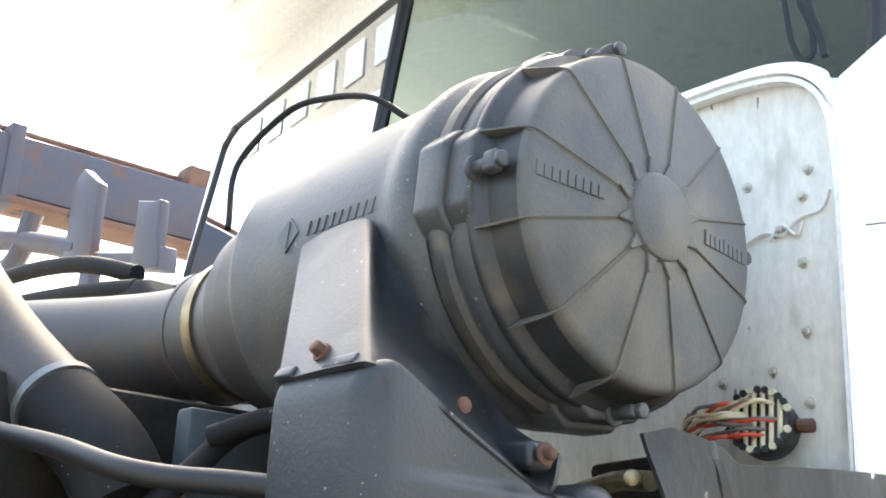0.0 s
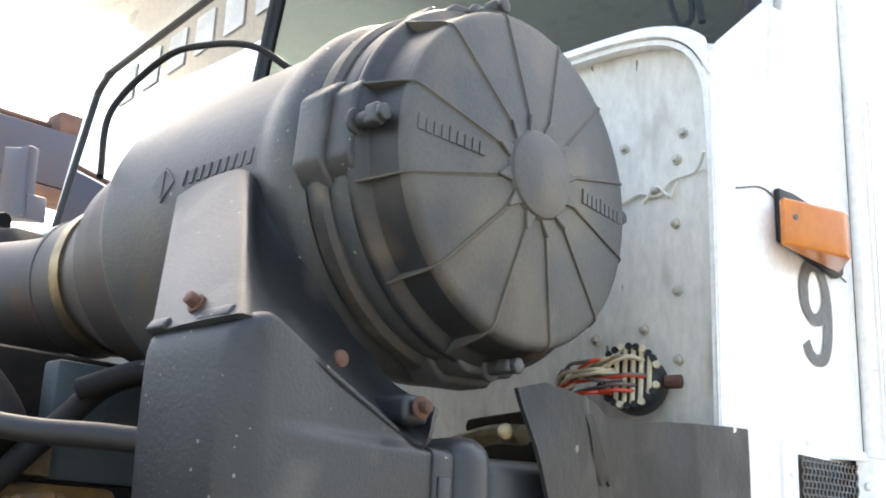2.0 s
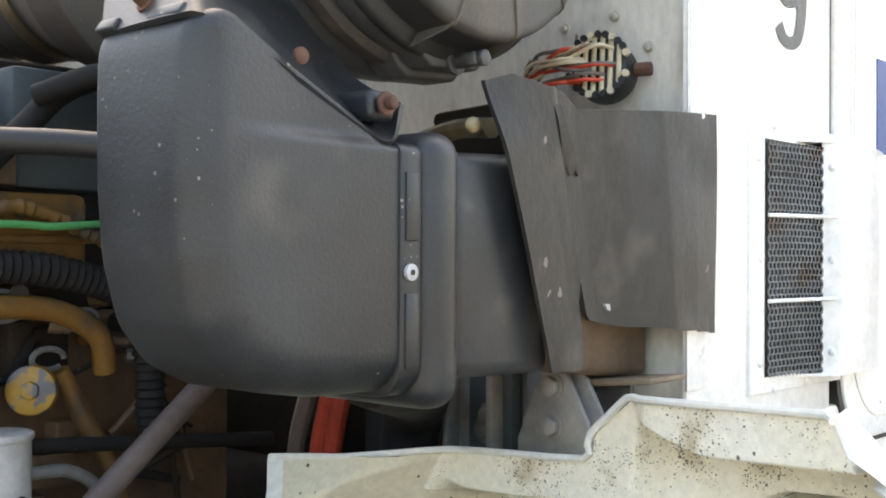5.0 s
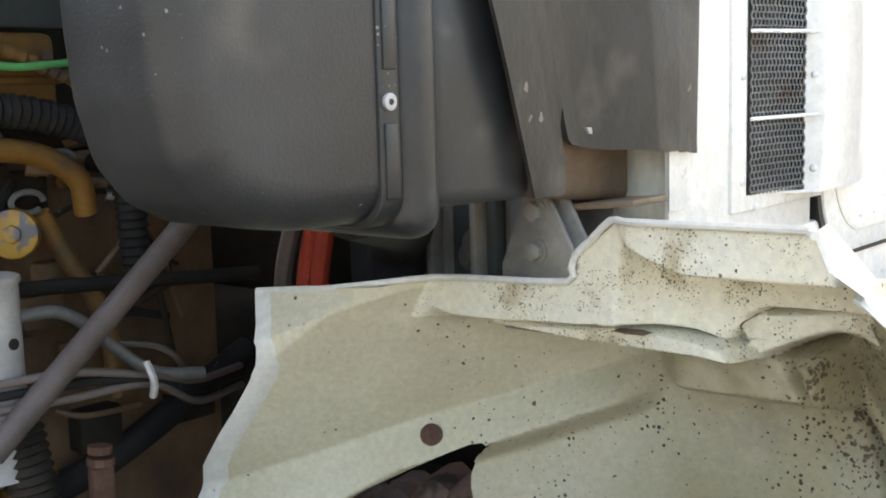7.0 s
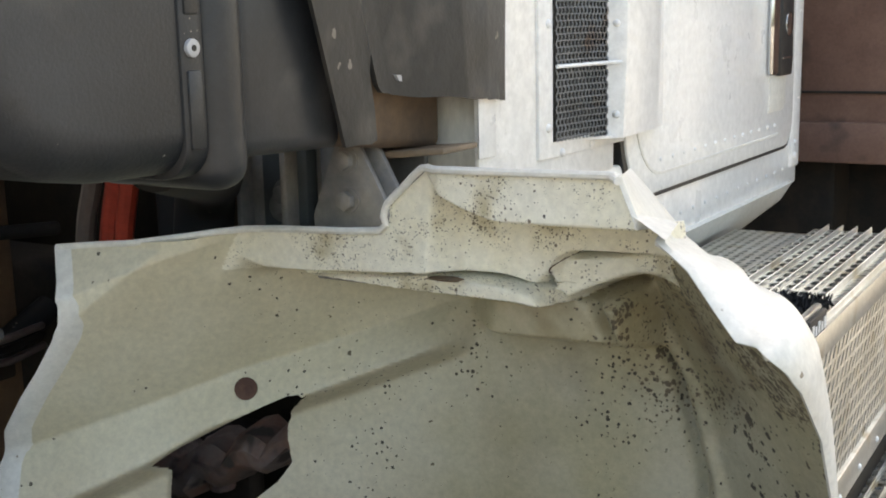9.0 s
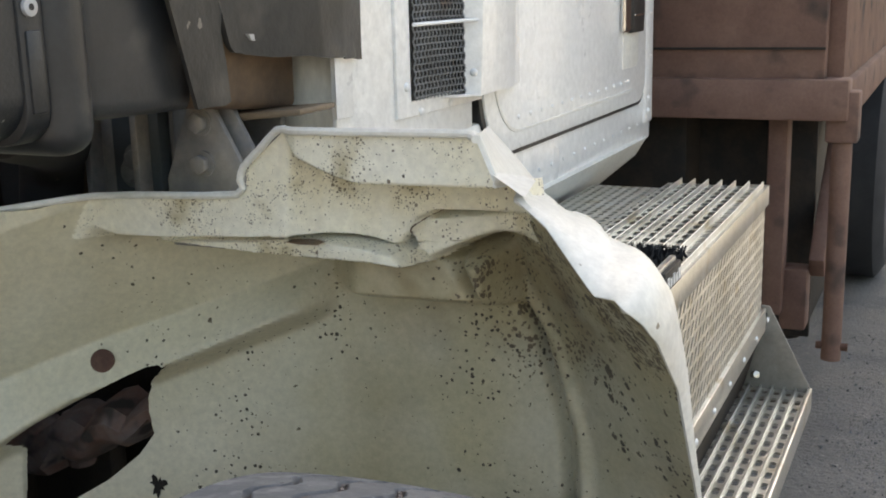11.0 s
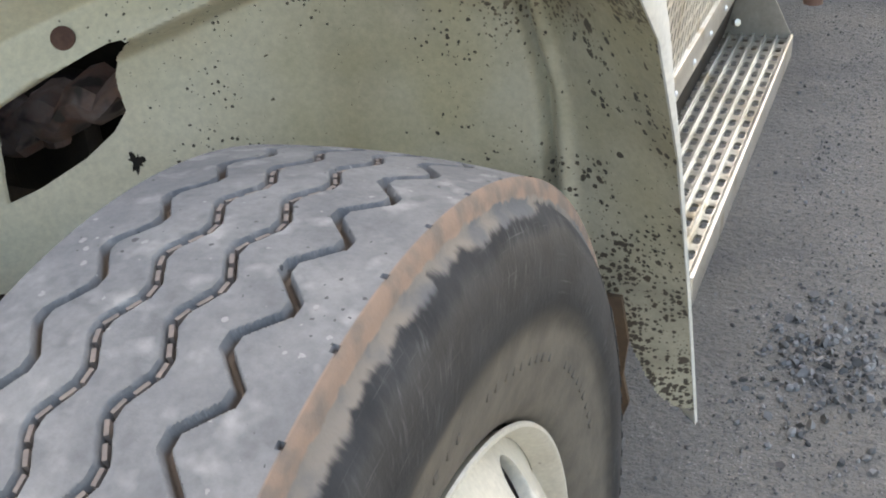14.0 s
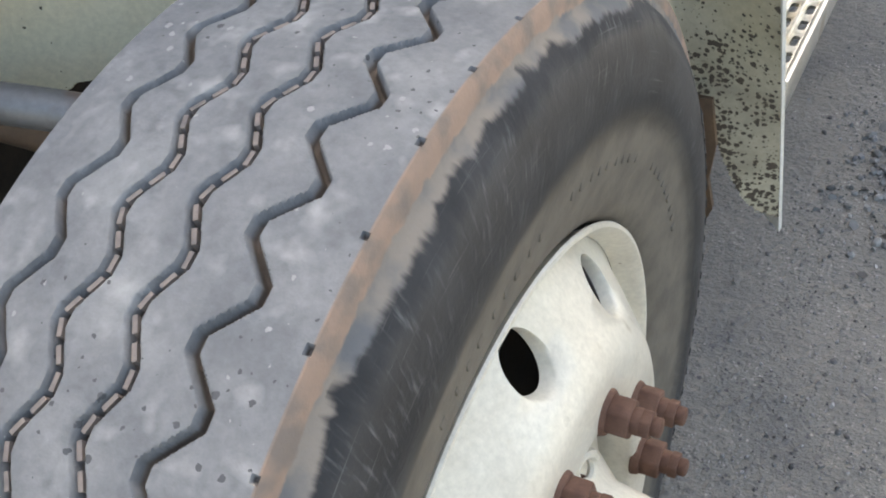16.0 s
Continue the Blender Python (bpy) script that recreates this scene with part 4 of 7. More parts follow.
    # clamps: a broad pad on the barrel, a thinner ear on the cover and a wing-headed stud through both
    for a in (176, 273, 3, 98):
        turn = Matrix.Translation(c) @ Matrix.Rotation(radians(a), 4, "X")
        m = turn @ Matrix(((0, 0, 1, 0), (1, 0, 0, 0), (0, 1, 0, 0), (0, 0, 0, 1)))
        pad = prism([(0.185, -0.070), (0.2085, -0.056), (0.2250, -0.038), (0.2250, 0.038), (0.2085, 0.056), (0.185, 0.070)], "z", -0.632, -0.588, 0.005, 3)
        pad.transform(m)
        lug = part("clamp_pad", pad, M_PLASTIC, unit)
        ear = prism([(0.190, -0.060), (0.2065, -0.050), (0.2165, -0.036), (0.2165, 0.036), (0.2065, 0.050), (0.190, 0.060)], "z", -0.590, -0.553, 0.004, 3)
        ear.transform(m)
        part("clamp_ear", ear, M_PLASTIC, lug)
        part("clamp_stud", latch(turn), M_PLASTIC, lug)
    # raised maker's plate on the barrel and cover, as plain shapes
    for k in range(13):
        x = -0.848 + k * 0.0158
        m = Matrix.Translation((x, AY - 0.006, AZ)) @ Matrix.Rotation(radians(176.3), 4, "X") @ Matrix(((1, 0, -0.22, 0), (0, 1, 0, 0), (0, 0, 1, 0), (0, 0, 0, 1)))
        w = 0.0016 if k == 0 else 0.0040
        part("raised_bar", block((-w, 0.204, -0.0095), (w, 0.2094, 0.0095), 0.0006, m, 1), M_PLASTIC, unit)
    m = Matrix.Translation((-0.895, AY - 0.006, AZ)) @ Matrix.Rotation(radians(176.0), 4, "X")
    bm = prism([(-0.025, 0), (0, 0.024), (0.025, 0), (0, -0.024)], "y", 0.203, 0.2088, 0.0005, 1)
    bm = join(bm, prism([(-0.003, 0.017), (0.003, 0.017), (0.003, -0.017), (-0.003, -0.017)], "y", 0.2085, 0.2100, 0.0))
    bm.transform(m)
    part("raised_diamond", bm, M_PLASTIC, unit)
    for a0, flip in ((177, 0), (-1, 1)):
        for k in range(9):
            d = (k - 4) * 0.0105
            rad = 0.133
            y0, z0 = rad * math.cos(radians(a0)), rad * math.sin(radians(a0))
            tilt = radians(a0 + 180 if not flip else a0)
            m = Matrix.Translation((-0.4856, AY + y0, AZ + z0)) @ Matrix.Rotation(tilt, 4, "X")
            h = 0.014 if k in (0, 4) else 0.011
            part("raised_bar", block((-0.006, d - 0.0044, -0.007), (-0.0015, d + 0.0038, h - 0.003), 0.0004, m @ pose(0, 0, 0, 0, 0, -7 if not flip else 7), 1), M_CAP, cover)
    # breather cable over the top
    part("cable", tube([(-1.055, 0.12, 1.86), (-1.105, 0.152, 1.978), (-1.045, 0.19, 2.055), (-0.955, 0.20, 2.052), (-0.854, 0.20, 2.02), (-0.79, 0.215, 1.975)], 0.0048, 10), M_RUBBER, unit)
    part("top_bolt", disc((-0.585, AY + 0.01, AZ + 0.212), (0, 0, 1), 0.013, 0.02, 6, 0.002), M_RUST, unit)
    part("top_bolt", disc((-0.56, AY + 0.03, AZ + 0.205), (0, 0, 1), 0.010, 0.018, 6, 0.002), M_RUST, unit)
    # outlet cone and clamp, then the pipe to the engine
    part("outlet", revolve([(-1.045, 0.178), (-1.10, 0.176), (-1.115, 0.168), (-1.15, 0.168), (-1.165, 0.158), (-1.20, 0.157), (-1.22, 0.145), (-1.27, 0.128), (-1.30, 0.118), (-1.42, 0.115)], 72, (0, AY, AZ)), M_PIPE, unit)
    part("hose_clamp", revolve([(-1.335, 0.117), (-1.335, 0.122), (-1.308, 0.122), (-1.308, 0.117)], 72, (0, AY, AZ)), M_BRASS, unit, "tarnished steel band clamp")
    return unit


def latch(m):
    """A stud along the axis with a waisted shank and a flat six-sided head."""
    bm = join(disc((-0.556, 0.2085, 0), (1, 0, 0), 0.0150, 0.006, 20, 0.002), disc((-0.552, 0.2085, 0), (1, 0, 0), 0.0085, 0.022, 14, 0.001), block((-0.536, 0.2015, -0.0125), (-0.516, 0.2165, 0.0105), 0.004, None, 3), disc((-0.517, 0.2090, -0.001), (1, 0, 0), 0.0098, 0.008, 6, 0.002))
    bm.transform(m)
    return bm


# ---- intake duct under the air cleaner ----
def build_duct():
    duct = tagged(empty("intake_duct", (-0.59, 0.1, 1.26)), "black textured plastic intake duct elbow below the air cleaner", "air duct")
    x0, x1 = -0.655, -0.50
    outline = [(0.270, 1.247, 0.040), (0.12, 1.249, 0.044), (0.06, 1.258, 0.046), (0.015, 1.280, 0.046), (-0.015, 1.318, 0.042), (-0.031, 1.375, 0.038), (-0.0365, 1.44, 0.034), (-0.0375, 1.51, 0.032), (-0.0368, 1.560, 0.030), (-0.030, 1.579, 0.020), (-0.006, 1.587, 0.008), (0.08, 1.545, 0.004), (0.166, 1.503, 0.004), (0.176, 1.487, 0.004), (0.270, 1.485, 0.004)]
    elbow = pillow(outline, x0, x1, 0.014)
    for k in range(12):
        cut_across(elbow, (0, 0, 1.474 + 0.0025 * k), (0, 0, 1))
    for k in range(11):
        cut_across(elbow, (0, -0.02 + 0.02 * k, 0), (0, 1, 0))
    for q in elbow.verts:
        if q.co.x > -0.60:
            q.co.x -= 0.009 * soft(q.co.z, 1.480, 1.4955) * soft(q.co.y, -0.005, 0.09) * soft(q.co.x, -0.60, -0.54)
    part("elbow", elbow, M_DUCT, duct, "", 70)
    # shroud: from the slanting joint up and back on to the barrel
    low = [(-0.655, -0.028, 1.577), (-0.60, -0.036, 1.5775), (-0.53, -0.037, 1.578), (-0.508, -0.026, 1.578), (-0.5045, 0.02, 1.563), (-0.5065, 0.09, 1.532), (-0.5075, 0.165, 1.498), (-0.5065, 0.195, 1.492), (-0.51, 0.21, 1.53)]
    high = [(-0.852, 0.111, 1.790), (-0.80, 0.108, 1.797), (-0.74, 0.108, 1.798), (-0.712, 0.111, 1.790), (-0.685, 0.116, 1.755), (-0.655, 0.130, 1.705), (-0.632, 0.165, 1.65), (-0.622, 0.20, 1.61), (-0.62, 0.235, 1.59)]
    rows = []
    for k in range(15):
        f = k / 14
        g = soft(f, 0.0, 1.0) * 0.75 + 0.25 * f
        row = []
        for i, (a, b) in enumerate(zip(low, high)):
            a, b = Vector(a), Vector(b)
            p = a.lerp(b, f)
            if i < 4:
                p = Vector((a.x + (b.x - a.x) * f, a.y + (b.y - a.y) * f, a.z + (b.z - a.z) * f))
            else:
                p = Vector((a.x + (b.x - a.x) * (1 - (1 - f) ** 1.5), a.y + (b.y - a.y) * f, a.z + (b.z - a.z) * f))
            row.append(p)
        rows.append(curve_points(row, 4))
    part("upper_shroud", sheet(rows, 0.006), M_DUCT, duct, "", 60)
    # raised strips either side of the joint bolt
    for xa, xb in ((-0.652, -0.622), (-0.572, -0.524)):
        m = Matrix.Translation((0, -0.0325, 1.5835)) @ Matrix.Rotation(radians(-34), 4, "X")
        part("raised_strip", block((xa, -0.0022, -0.006), (xb, 0.008, 0.007), 0.0025, m, 3), M_DUCT, duct)
    part("joint_bolt", join(disc((-0.588, -0.024, 1.597), (0, -1, 0.5), 0.010, 0.004, 14), disc((-0.588, -0.027, 1.599), (0, -1, 0.5), 0.0075, 0.010, 6, 0.001)), M_RUST, duct, "rusty hex bolt")
    part("side_screw", disc((x1 - 0.003, 0.075, 1.556), (1, 0, 0), 0.008, 0.004, 14, 0.001), M_RUST, duct, "rusty screw head")
    lug = part("mount_lug", block((-0.56, 0.163, 1.509), (-0.503, 0.198, 1.538), 0.008, None, 3), M_DUCT, duct)
    part("mount_bolt", join(disc((-0.497, 0.176, 1.524), (1, 0, 0), 0.0115, 0.004, 16, 0.001), disc((-0.493, 0.176, 1.524), (1, 0, 0), 0.0065, 0.009, 12, 0.002)), M_RUST, duct, "rusty washer and bolt")
    # end collar with two moulded bars and a pale screw
    collar = [(x0 - 0.002, 1.243), (x0 - 0.002, 1.490)]
    for cx, cz, rad, a0 in ((x1 - 0.009, 1.478, 0.012, 90), (x1 - 0.031, 1.277, 0.034, 0)):
        collar += [(cx + rad * math.cos(radians(a0 - 15 * k)), cz + rad * math.sin(radians(a0 - 15 * k))) for k in range(7)]
    part("collar", prism(collar, "y", 0.198, 0.228, 0.003, 2, 60), M_DUCT, duct)
    for a, b in ((1.395, 1.462), (1.272, 1.345)):
        part("moulded_bar", block((x1 + 0.001, 0.204, a), (x1 + 0.0055, 0.222, b), 0.002), M_DUCT, duct)
    screw = part("screw", disc((x1 + 0.002, 0.211, 1.365), (1, 0, 0), 0.0085, 0.005, 18, 0.001), M_CANISTER, duct, "pale round screw head")
    part("screw_socket", disc((x1 + 0.0068, 0.211, 1.365), (1, 0, 0), 0.003, 0.001, 10), M_BLACK, screw)
    # bellows ring and the narrower run behind it
    part("bellows", prism([(0.226, 1.228), (0.226, 1.505), (0.286, 1.505), (0.286, 1.228)], "x", x0 - 0.02, x1 + 0.012, 0.026, 6), M_BELLOWS, duct, "soft black rubber bellows")
    part("rear_run", prism([(0.28, 1.255), (0.28, 1.488), (0.46, 1.495), (0.46, 1.25)], "x", x0, x1 - 0.004, 0.018, 4), M_BELLOWS, duct)
    part("rear_box", prism([(0.44, 1.252), (0.44, 1.48), (0.638, 1.48), (0.638, 1.232), (0.55, 1.24)], "x", x0 + 0.02, -0.492, 0.012, 3), M_OILBROWN, duct)
    return duct


# ---- rubber splash flap ----
def build_flap():
    rows = []
    n = 120
    for i in range(n + 1):
        f = i / n
        top = mid([(0, 1.562), (0.10, 1.572), (0.30, 1.560), (0.36, 1.545), (0.40, 1.546), (1.0, 1.556)], f)
        low = mid([(0, 1.254), (0.15, 1.254), (0.20, 1.259), (0.225, 1.300), (0.238, 1.350), (0.252, 1.352), (0.268, 1.318), (0.29, 1.309), (0.36, 1.305), (0.5, 1.302), (1.0, 1.290)], f)
        row = []
        for k in range(21):
            v = k / 20
            z = top + (low - top) * v
            left = mid([(1.254, 0.424), (1.413, 0.368), (1.562, 0.315)], z)
            y = left + (0.676 - left) * f
            x = mid([(0.0, -0.486), (0.18, -0.480), (0.243, -0.4755), (0.262, -0.4785), (0.34, -0.476), (0.46, -0.466), (0.58, -0.450), (0.70, -0.434), (0.85, -0.428), (1.0, -0.428)], f)
            x += 0.002 * math.sin(7 * f + 4 * v) - 0.010 * soft(f, 0.2, 0.0) * soft(v, 0.25, 0.0) + 0.002 * math.sin(14 * f) * v
            row.append((x, y, z + 0.001 * math.sin(23 * f) * (v > 0.97)))
        rows.append(row)
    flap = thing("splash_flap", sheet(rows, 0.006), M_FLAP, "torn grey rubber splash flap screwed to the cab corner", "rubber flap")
    part("edge_strip", block((-0.439, 0.660, 1.288), (-0.4335, 0.694, 1.556), 0.001), M_WHITE, flap, "white metal edge strip")
    for z in (1.508, 1.400, 1.310):
        rivet(flap, (-0.4335, 0.684, z), (1, 0, 0), 1.2, "flap_screw")
    tab = [[(-0.4715 - 0.004 * soft(f, 0.0, 1.0) + 0.012 * f * (1 - f) + 0.001 * k, y0 + (y1 - y0) * k / 3 + 0.003 * math.sin(5 * f + k), 1.545 - 0.068 * f - 0.006 * (k % 2) * f) for k in range(4)] for f, y0, y1 in ((0.0, 0.404, 0.416), (0.2, 0.408, 0.424), (0.4, 0.413, 0.431), (0.6, 0.420, 0.440), (0.8, 0.428, 0.448), (1.0, 0.438, 0.450))]
    part("torn_tab", sheet(tab, 0.0035), M_FLAP, flap, "torn rubber tongue hanging from a cut")
    seam = [[(-0.4255 + 0.0015 * math.sin(i * 1.7), 0.640 + 0.004 * math.sin(i * 0.9) + 0.003 * math.sin(i * 2.3), 1.552 - i * 0.013), (-0.4225, 0.652, 1.552 - i * 0.013), (-0.4225, 0.668, 1.552 - i * 0.013), (-0.4265, 0.6745 + 0.0015 * math.sin(i * 1.3), 1.552 - i * 0.013)] for i in range(21)]
    part("edge_seam", sheet(seam, 0.002), M_FLAP, flap, "doubled wavy rubber edge", 60)
    rng = random.Random(12)
    for k in range(7):
        y, z = 0.642 + 0.005 * k + rng.uniform(-0.002, 0.002), 1.5545 - 0.0008 * k
        part("paint_flake", block((-0.4265, y, z - 0.004 - rng.uniform(0, 0.004)), (-0.4215, y + rng.uniform(0.003, 0.006), z + 0.001), 0.0006, None, 1), M_WHITE, flap)
    part("worn_patch", prism([(0.50, 1.328), (0.518, 1.327), (0.514, 1.320), (0.505, 1.321)], "x", -0.474, -0.4650, 0.0), M_CANISTER, flap, "pale worn-through spot")
    return flap


# ---- rear half of the front fender, seen from inside ----
EDGE_L = [(0.3350, -1.1000), (0.7000, -0.9820), (0.7772, -0.9786), (0.7970, -0.9823), (0.8369, -0.9931), (0.8806, -0.9728), (0.9325, -0.9331), (0.9655, -0.9053), (1.0139, -0.8678), (1.0330, -0.8569), (1.0579, -0.8546), (1.0823, -0.8677), (1.1201, -0.8966), (1.1501, -0.8966)]
EDGE_X = [(0.335, 0.03), (0.9, 0.02), (1.06, 0.016), (1.082, 0.008), (1.098, -0.006), (1.1035, -0.018), (1.105, -0.036), (1.13, -0.062), (1.158, -0.090), (1.19, -0.148), (1.24, -0.170)]
EDGE_Y = [(0.33, 0.742), (0.445, 0.705), (0.60, 0.655), (0.82, 0.575), (0.99, 0.474), (1.07, 0.385), (1.098, 0.362), (1.104, 0.372), (1.158, 0.40), (1.19, 0.43), (1.24, 0.43)]


BAND_TOP = [(-0.983, 0.844), (-0.83, 0.904), (-0.735, 0.944), (-0.608, 0.989), (-0.45, 1.05)]
BAND_LOW = [(-0.925, 0.775), (-0.819, 0.831), (-0.748, 0.878), (-0.633, 0.922), (-0.45, 1.0)]


def fender_depth(x, z):
    """How far back the inner skin lies at a height and a distance from the cab's side."""
    wall = mid([(-1.1, 0.28), (-0.85, 0.45), (-0.70, 0.552), (-0.62, 0.595), (-0.45, 0.645), (-0.17, 0.665)], x)
    edge = mid(EDGE_Y, z)
    start = mid([(0.70, -0.150), (0.85, -0.157), (0.97, -0.190), (1.05, -0.235), (1.20, -0.30)], z)
    stop = mid(EDGE_X, z)
    k = min(1.0, max(0.0, (x - start) / (stop - start)))
    wall += (edge - wall) * (k ** 1.15)
    wall += 0.018 * math.exp(-((x - start) / 0.009) ** 2) - 0.010 * math.exp(-((x - start - 0.02) / 0.012) ** 2)
    # raised band with a face that leans back, then the panel over it leaning forward
    top, low = mid(BAND_TOP, x), mid(BAND_LOW, x)
    fade = 1 - soft(x, -0.485, -0.445)
    out = 0.010 + 0.046 * min(1.0, max(0.0, (top - z) / (top - low)))
    out = out * soft(z, low - 0.028, low + 0.004) + 0.125 * min(1.0, max(0.0, (z - top) / 0.17)) * (1 - soft(x, -0.72, -0.48))
    wall -= out * fade
    # front corner bent upright from a slanting crease
    turn = mid([(0.80, -1.12), (1.015, -0.872), (1.126, -0.737)], z)
    wall += 0.60 * max(0.0, turn - x) * soft(z, 0.93, 1.0)
    # shoulder above the hollow
    wall -= 0.105 * soft(z, 1.000, 1.034) * (1 - soft(z, 1.075, 1.10)) * soft(x, -0.470, -0.365) * (1 - soft(x, -0.215, -0.195))
    return wall


# moulded ledge under the hood's rim, as fields in (x, z): outline, set-back as (x, y) pairs, softness
# where the outer skin ends behind the arch edge, by the edge's height
BACK_X = [(0.335, 0.0), (0.6, 0.0), (0.9, -0.008), (1.0, -0.0062), (1.06, -0.0014), (1.083, -0.012), (1.0985, -0.0282), (1.105, -0.0573), (1.115, -0.0665), (1.13, -0.0923), (1.145, -0.119), (1.158, -0.143), (1.19, -0.1714), (1.21, -0.205), (1.24, -0.24)]
BACK_Y = [(0.335, 0.775), (0.6, 0.70), (0.9, 0.595), (1.0, 0.565), (1.06, 0.51), (1.083, 0.485), (1.0985, 0.475), (1.105, 0.49), (1.115, 0.50), (1.13, 0.52), (1.145, 0.53), (1.158, 0.55), (1.19, 0.62), (1.24, 0.62)]
BACK_Z = [(0.335, 0.335), (0.6, 0.6), (0.9, 0.9), (1.0, 1.0014), (1.06, 1.0781), (1.083, 1.1122), (1.0985, 1.1294), (1.105, 1.1294), (1.115, 1.1407), (1.13, 1.1484), (1.145, 1.148), (1.158, 1.160), (1.19, 1.152), (1.21, 1.19), (1.24, 1.225)]
LEDGE = (
    ([(-0.575, 1.104), (-0.40, 1.113), (-0.30, 1.106), (-0.281, 1.098), (-0.272, 1.081), (-0.31, 1.087), (-0.45, 1.089), (-0.57, 1.095)], ((-0.6, 0.463), (-0.3, 0.474), (-0.26, 0.488)), 0.0025),
    ([(-0.290, 1.122), (-0.272, 1.134), (-0.15, 1.142), (-0.14, 1.116), (-0.20, 1.112), (-0.23, 1.101), (-0.272, 1.081), (-0.285, 1.096)], ((-0.295, 0.502), (-0.275, 0.530), (-0.20, 0.552), (-0.14, 0.556)), 0.006),
    ([(-0.42, 1.235), (-0.14, 1.24), (-0.13, 1.142), (-0.255, 1.139), (-0.272, 1.131), (-0.284, 1.115), (-0.293, 1.101), (-0.325, 1.108), (-0.39, 1.114), (-0.42, 1.112)], ((-0.41, 0.449), (-0.390, 0.458), (-0.372, 0.484), (-0.345, 0.500), (-0.302, 0.503), (-0.290, 0.512), (-0.22, 0.520), (-0.15, 0.524)), 0.004),
    ([(-0.655, 1.162), (-0.45, 1.172), (-0.448, 1.197), (-0.397, 1.245), (-0.383, 1.245), (-0.386, 1.205), (-0.392, 1.16), (-0.398, 1.114), (-0.447, 1.109), (-0.575, 1.101), (-0.695, 1.097)], ((-0.7, 0.452), (-0.45, 0.446), (-0.38, 0.448)), 0.0055),
    ([(-0.405, 1.250), (-0.13, 1.255), (-0.135, 1.186), (-0.15, 1.1825), (-0.296, 1.1795), (-0.318, 1.183), (-0.345, 1.192), (-0.372, 1.2035), (-0.380, 1.212)], ((-0.40, 0.441), (-0.37, 0.428), (-0.13, 0.421)), 0.0045),
)


def inside_by(outline, x, z):
    """Distance inside an outline (positive) or outside it (negative)."""
    best, odd = 9.0, False
    for (ax, az), (bx, bz) in zip(outline, outline[1:] + outline[:1]):
        dx, dz = bx - ax, bz - az
        t = max(0.0, min(1.0, ((x - ax) * dx + (z - az) * dz) / (dx * dx + dz * dz)))
        best = min(best, math.hypot(x - ax - t * dx, z - az - t * dz))
        if (az > z) != (bz > z) and x < ax + (z - az) * dx / dz:
            odd = not odd
    return best if odd else -best


def fender_skin(x, z):
    """Set-back of the whole inside skin, and whether the moulded ledge covers it."""
    y, cover = fender_depth(x, z), False
    if z > 1.06 and -0.76 < x:
        for outline, back, w in LEDGE:
            d = inside_by(outline, x, z)
            wide = w if x > -0.62 else w + 0.022 * soft(x, -0.62, -0.70)
            if d > -wide:
                y += (mid(back, x) - y) * soft(d, -wide, wide)
                cover = cover or d > -0.25 * w
    return y, cover


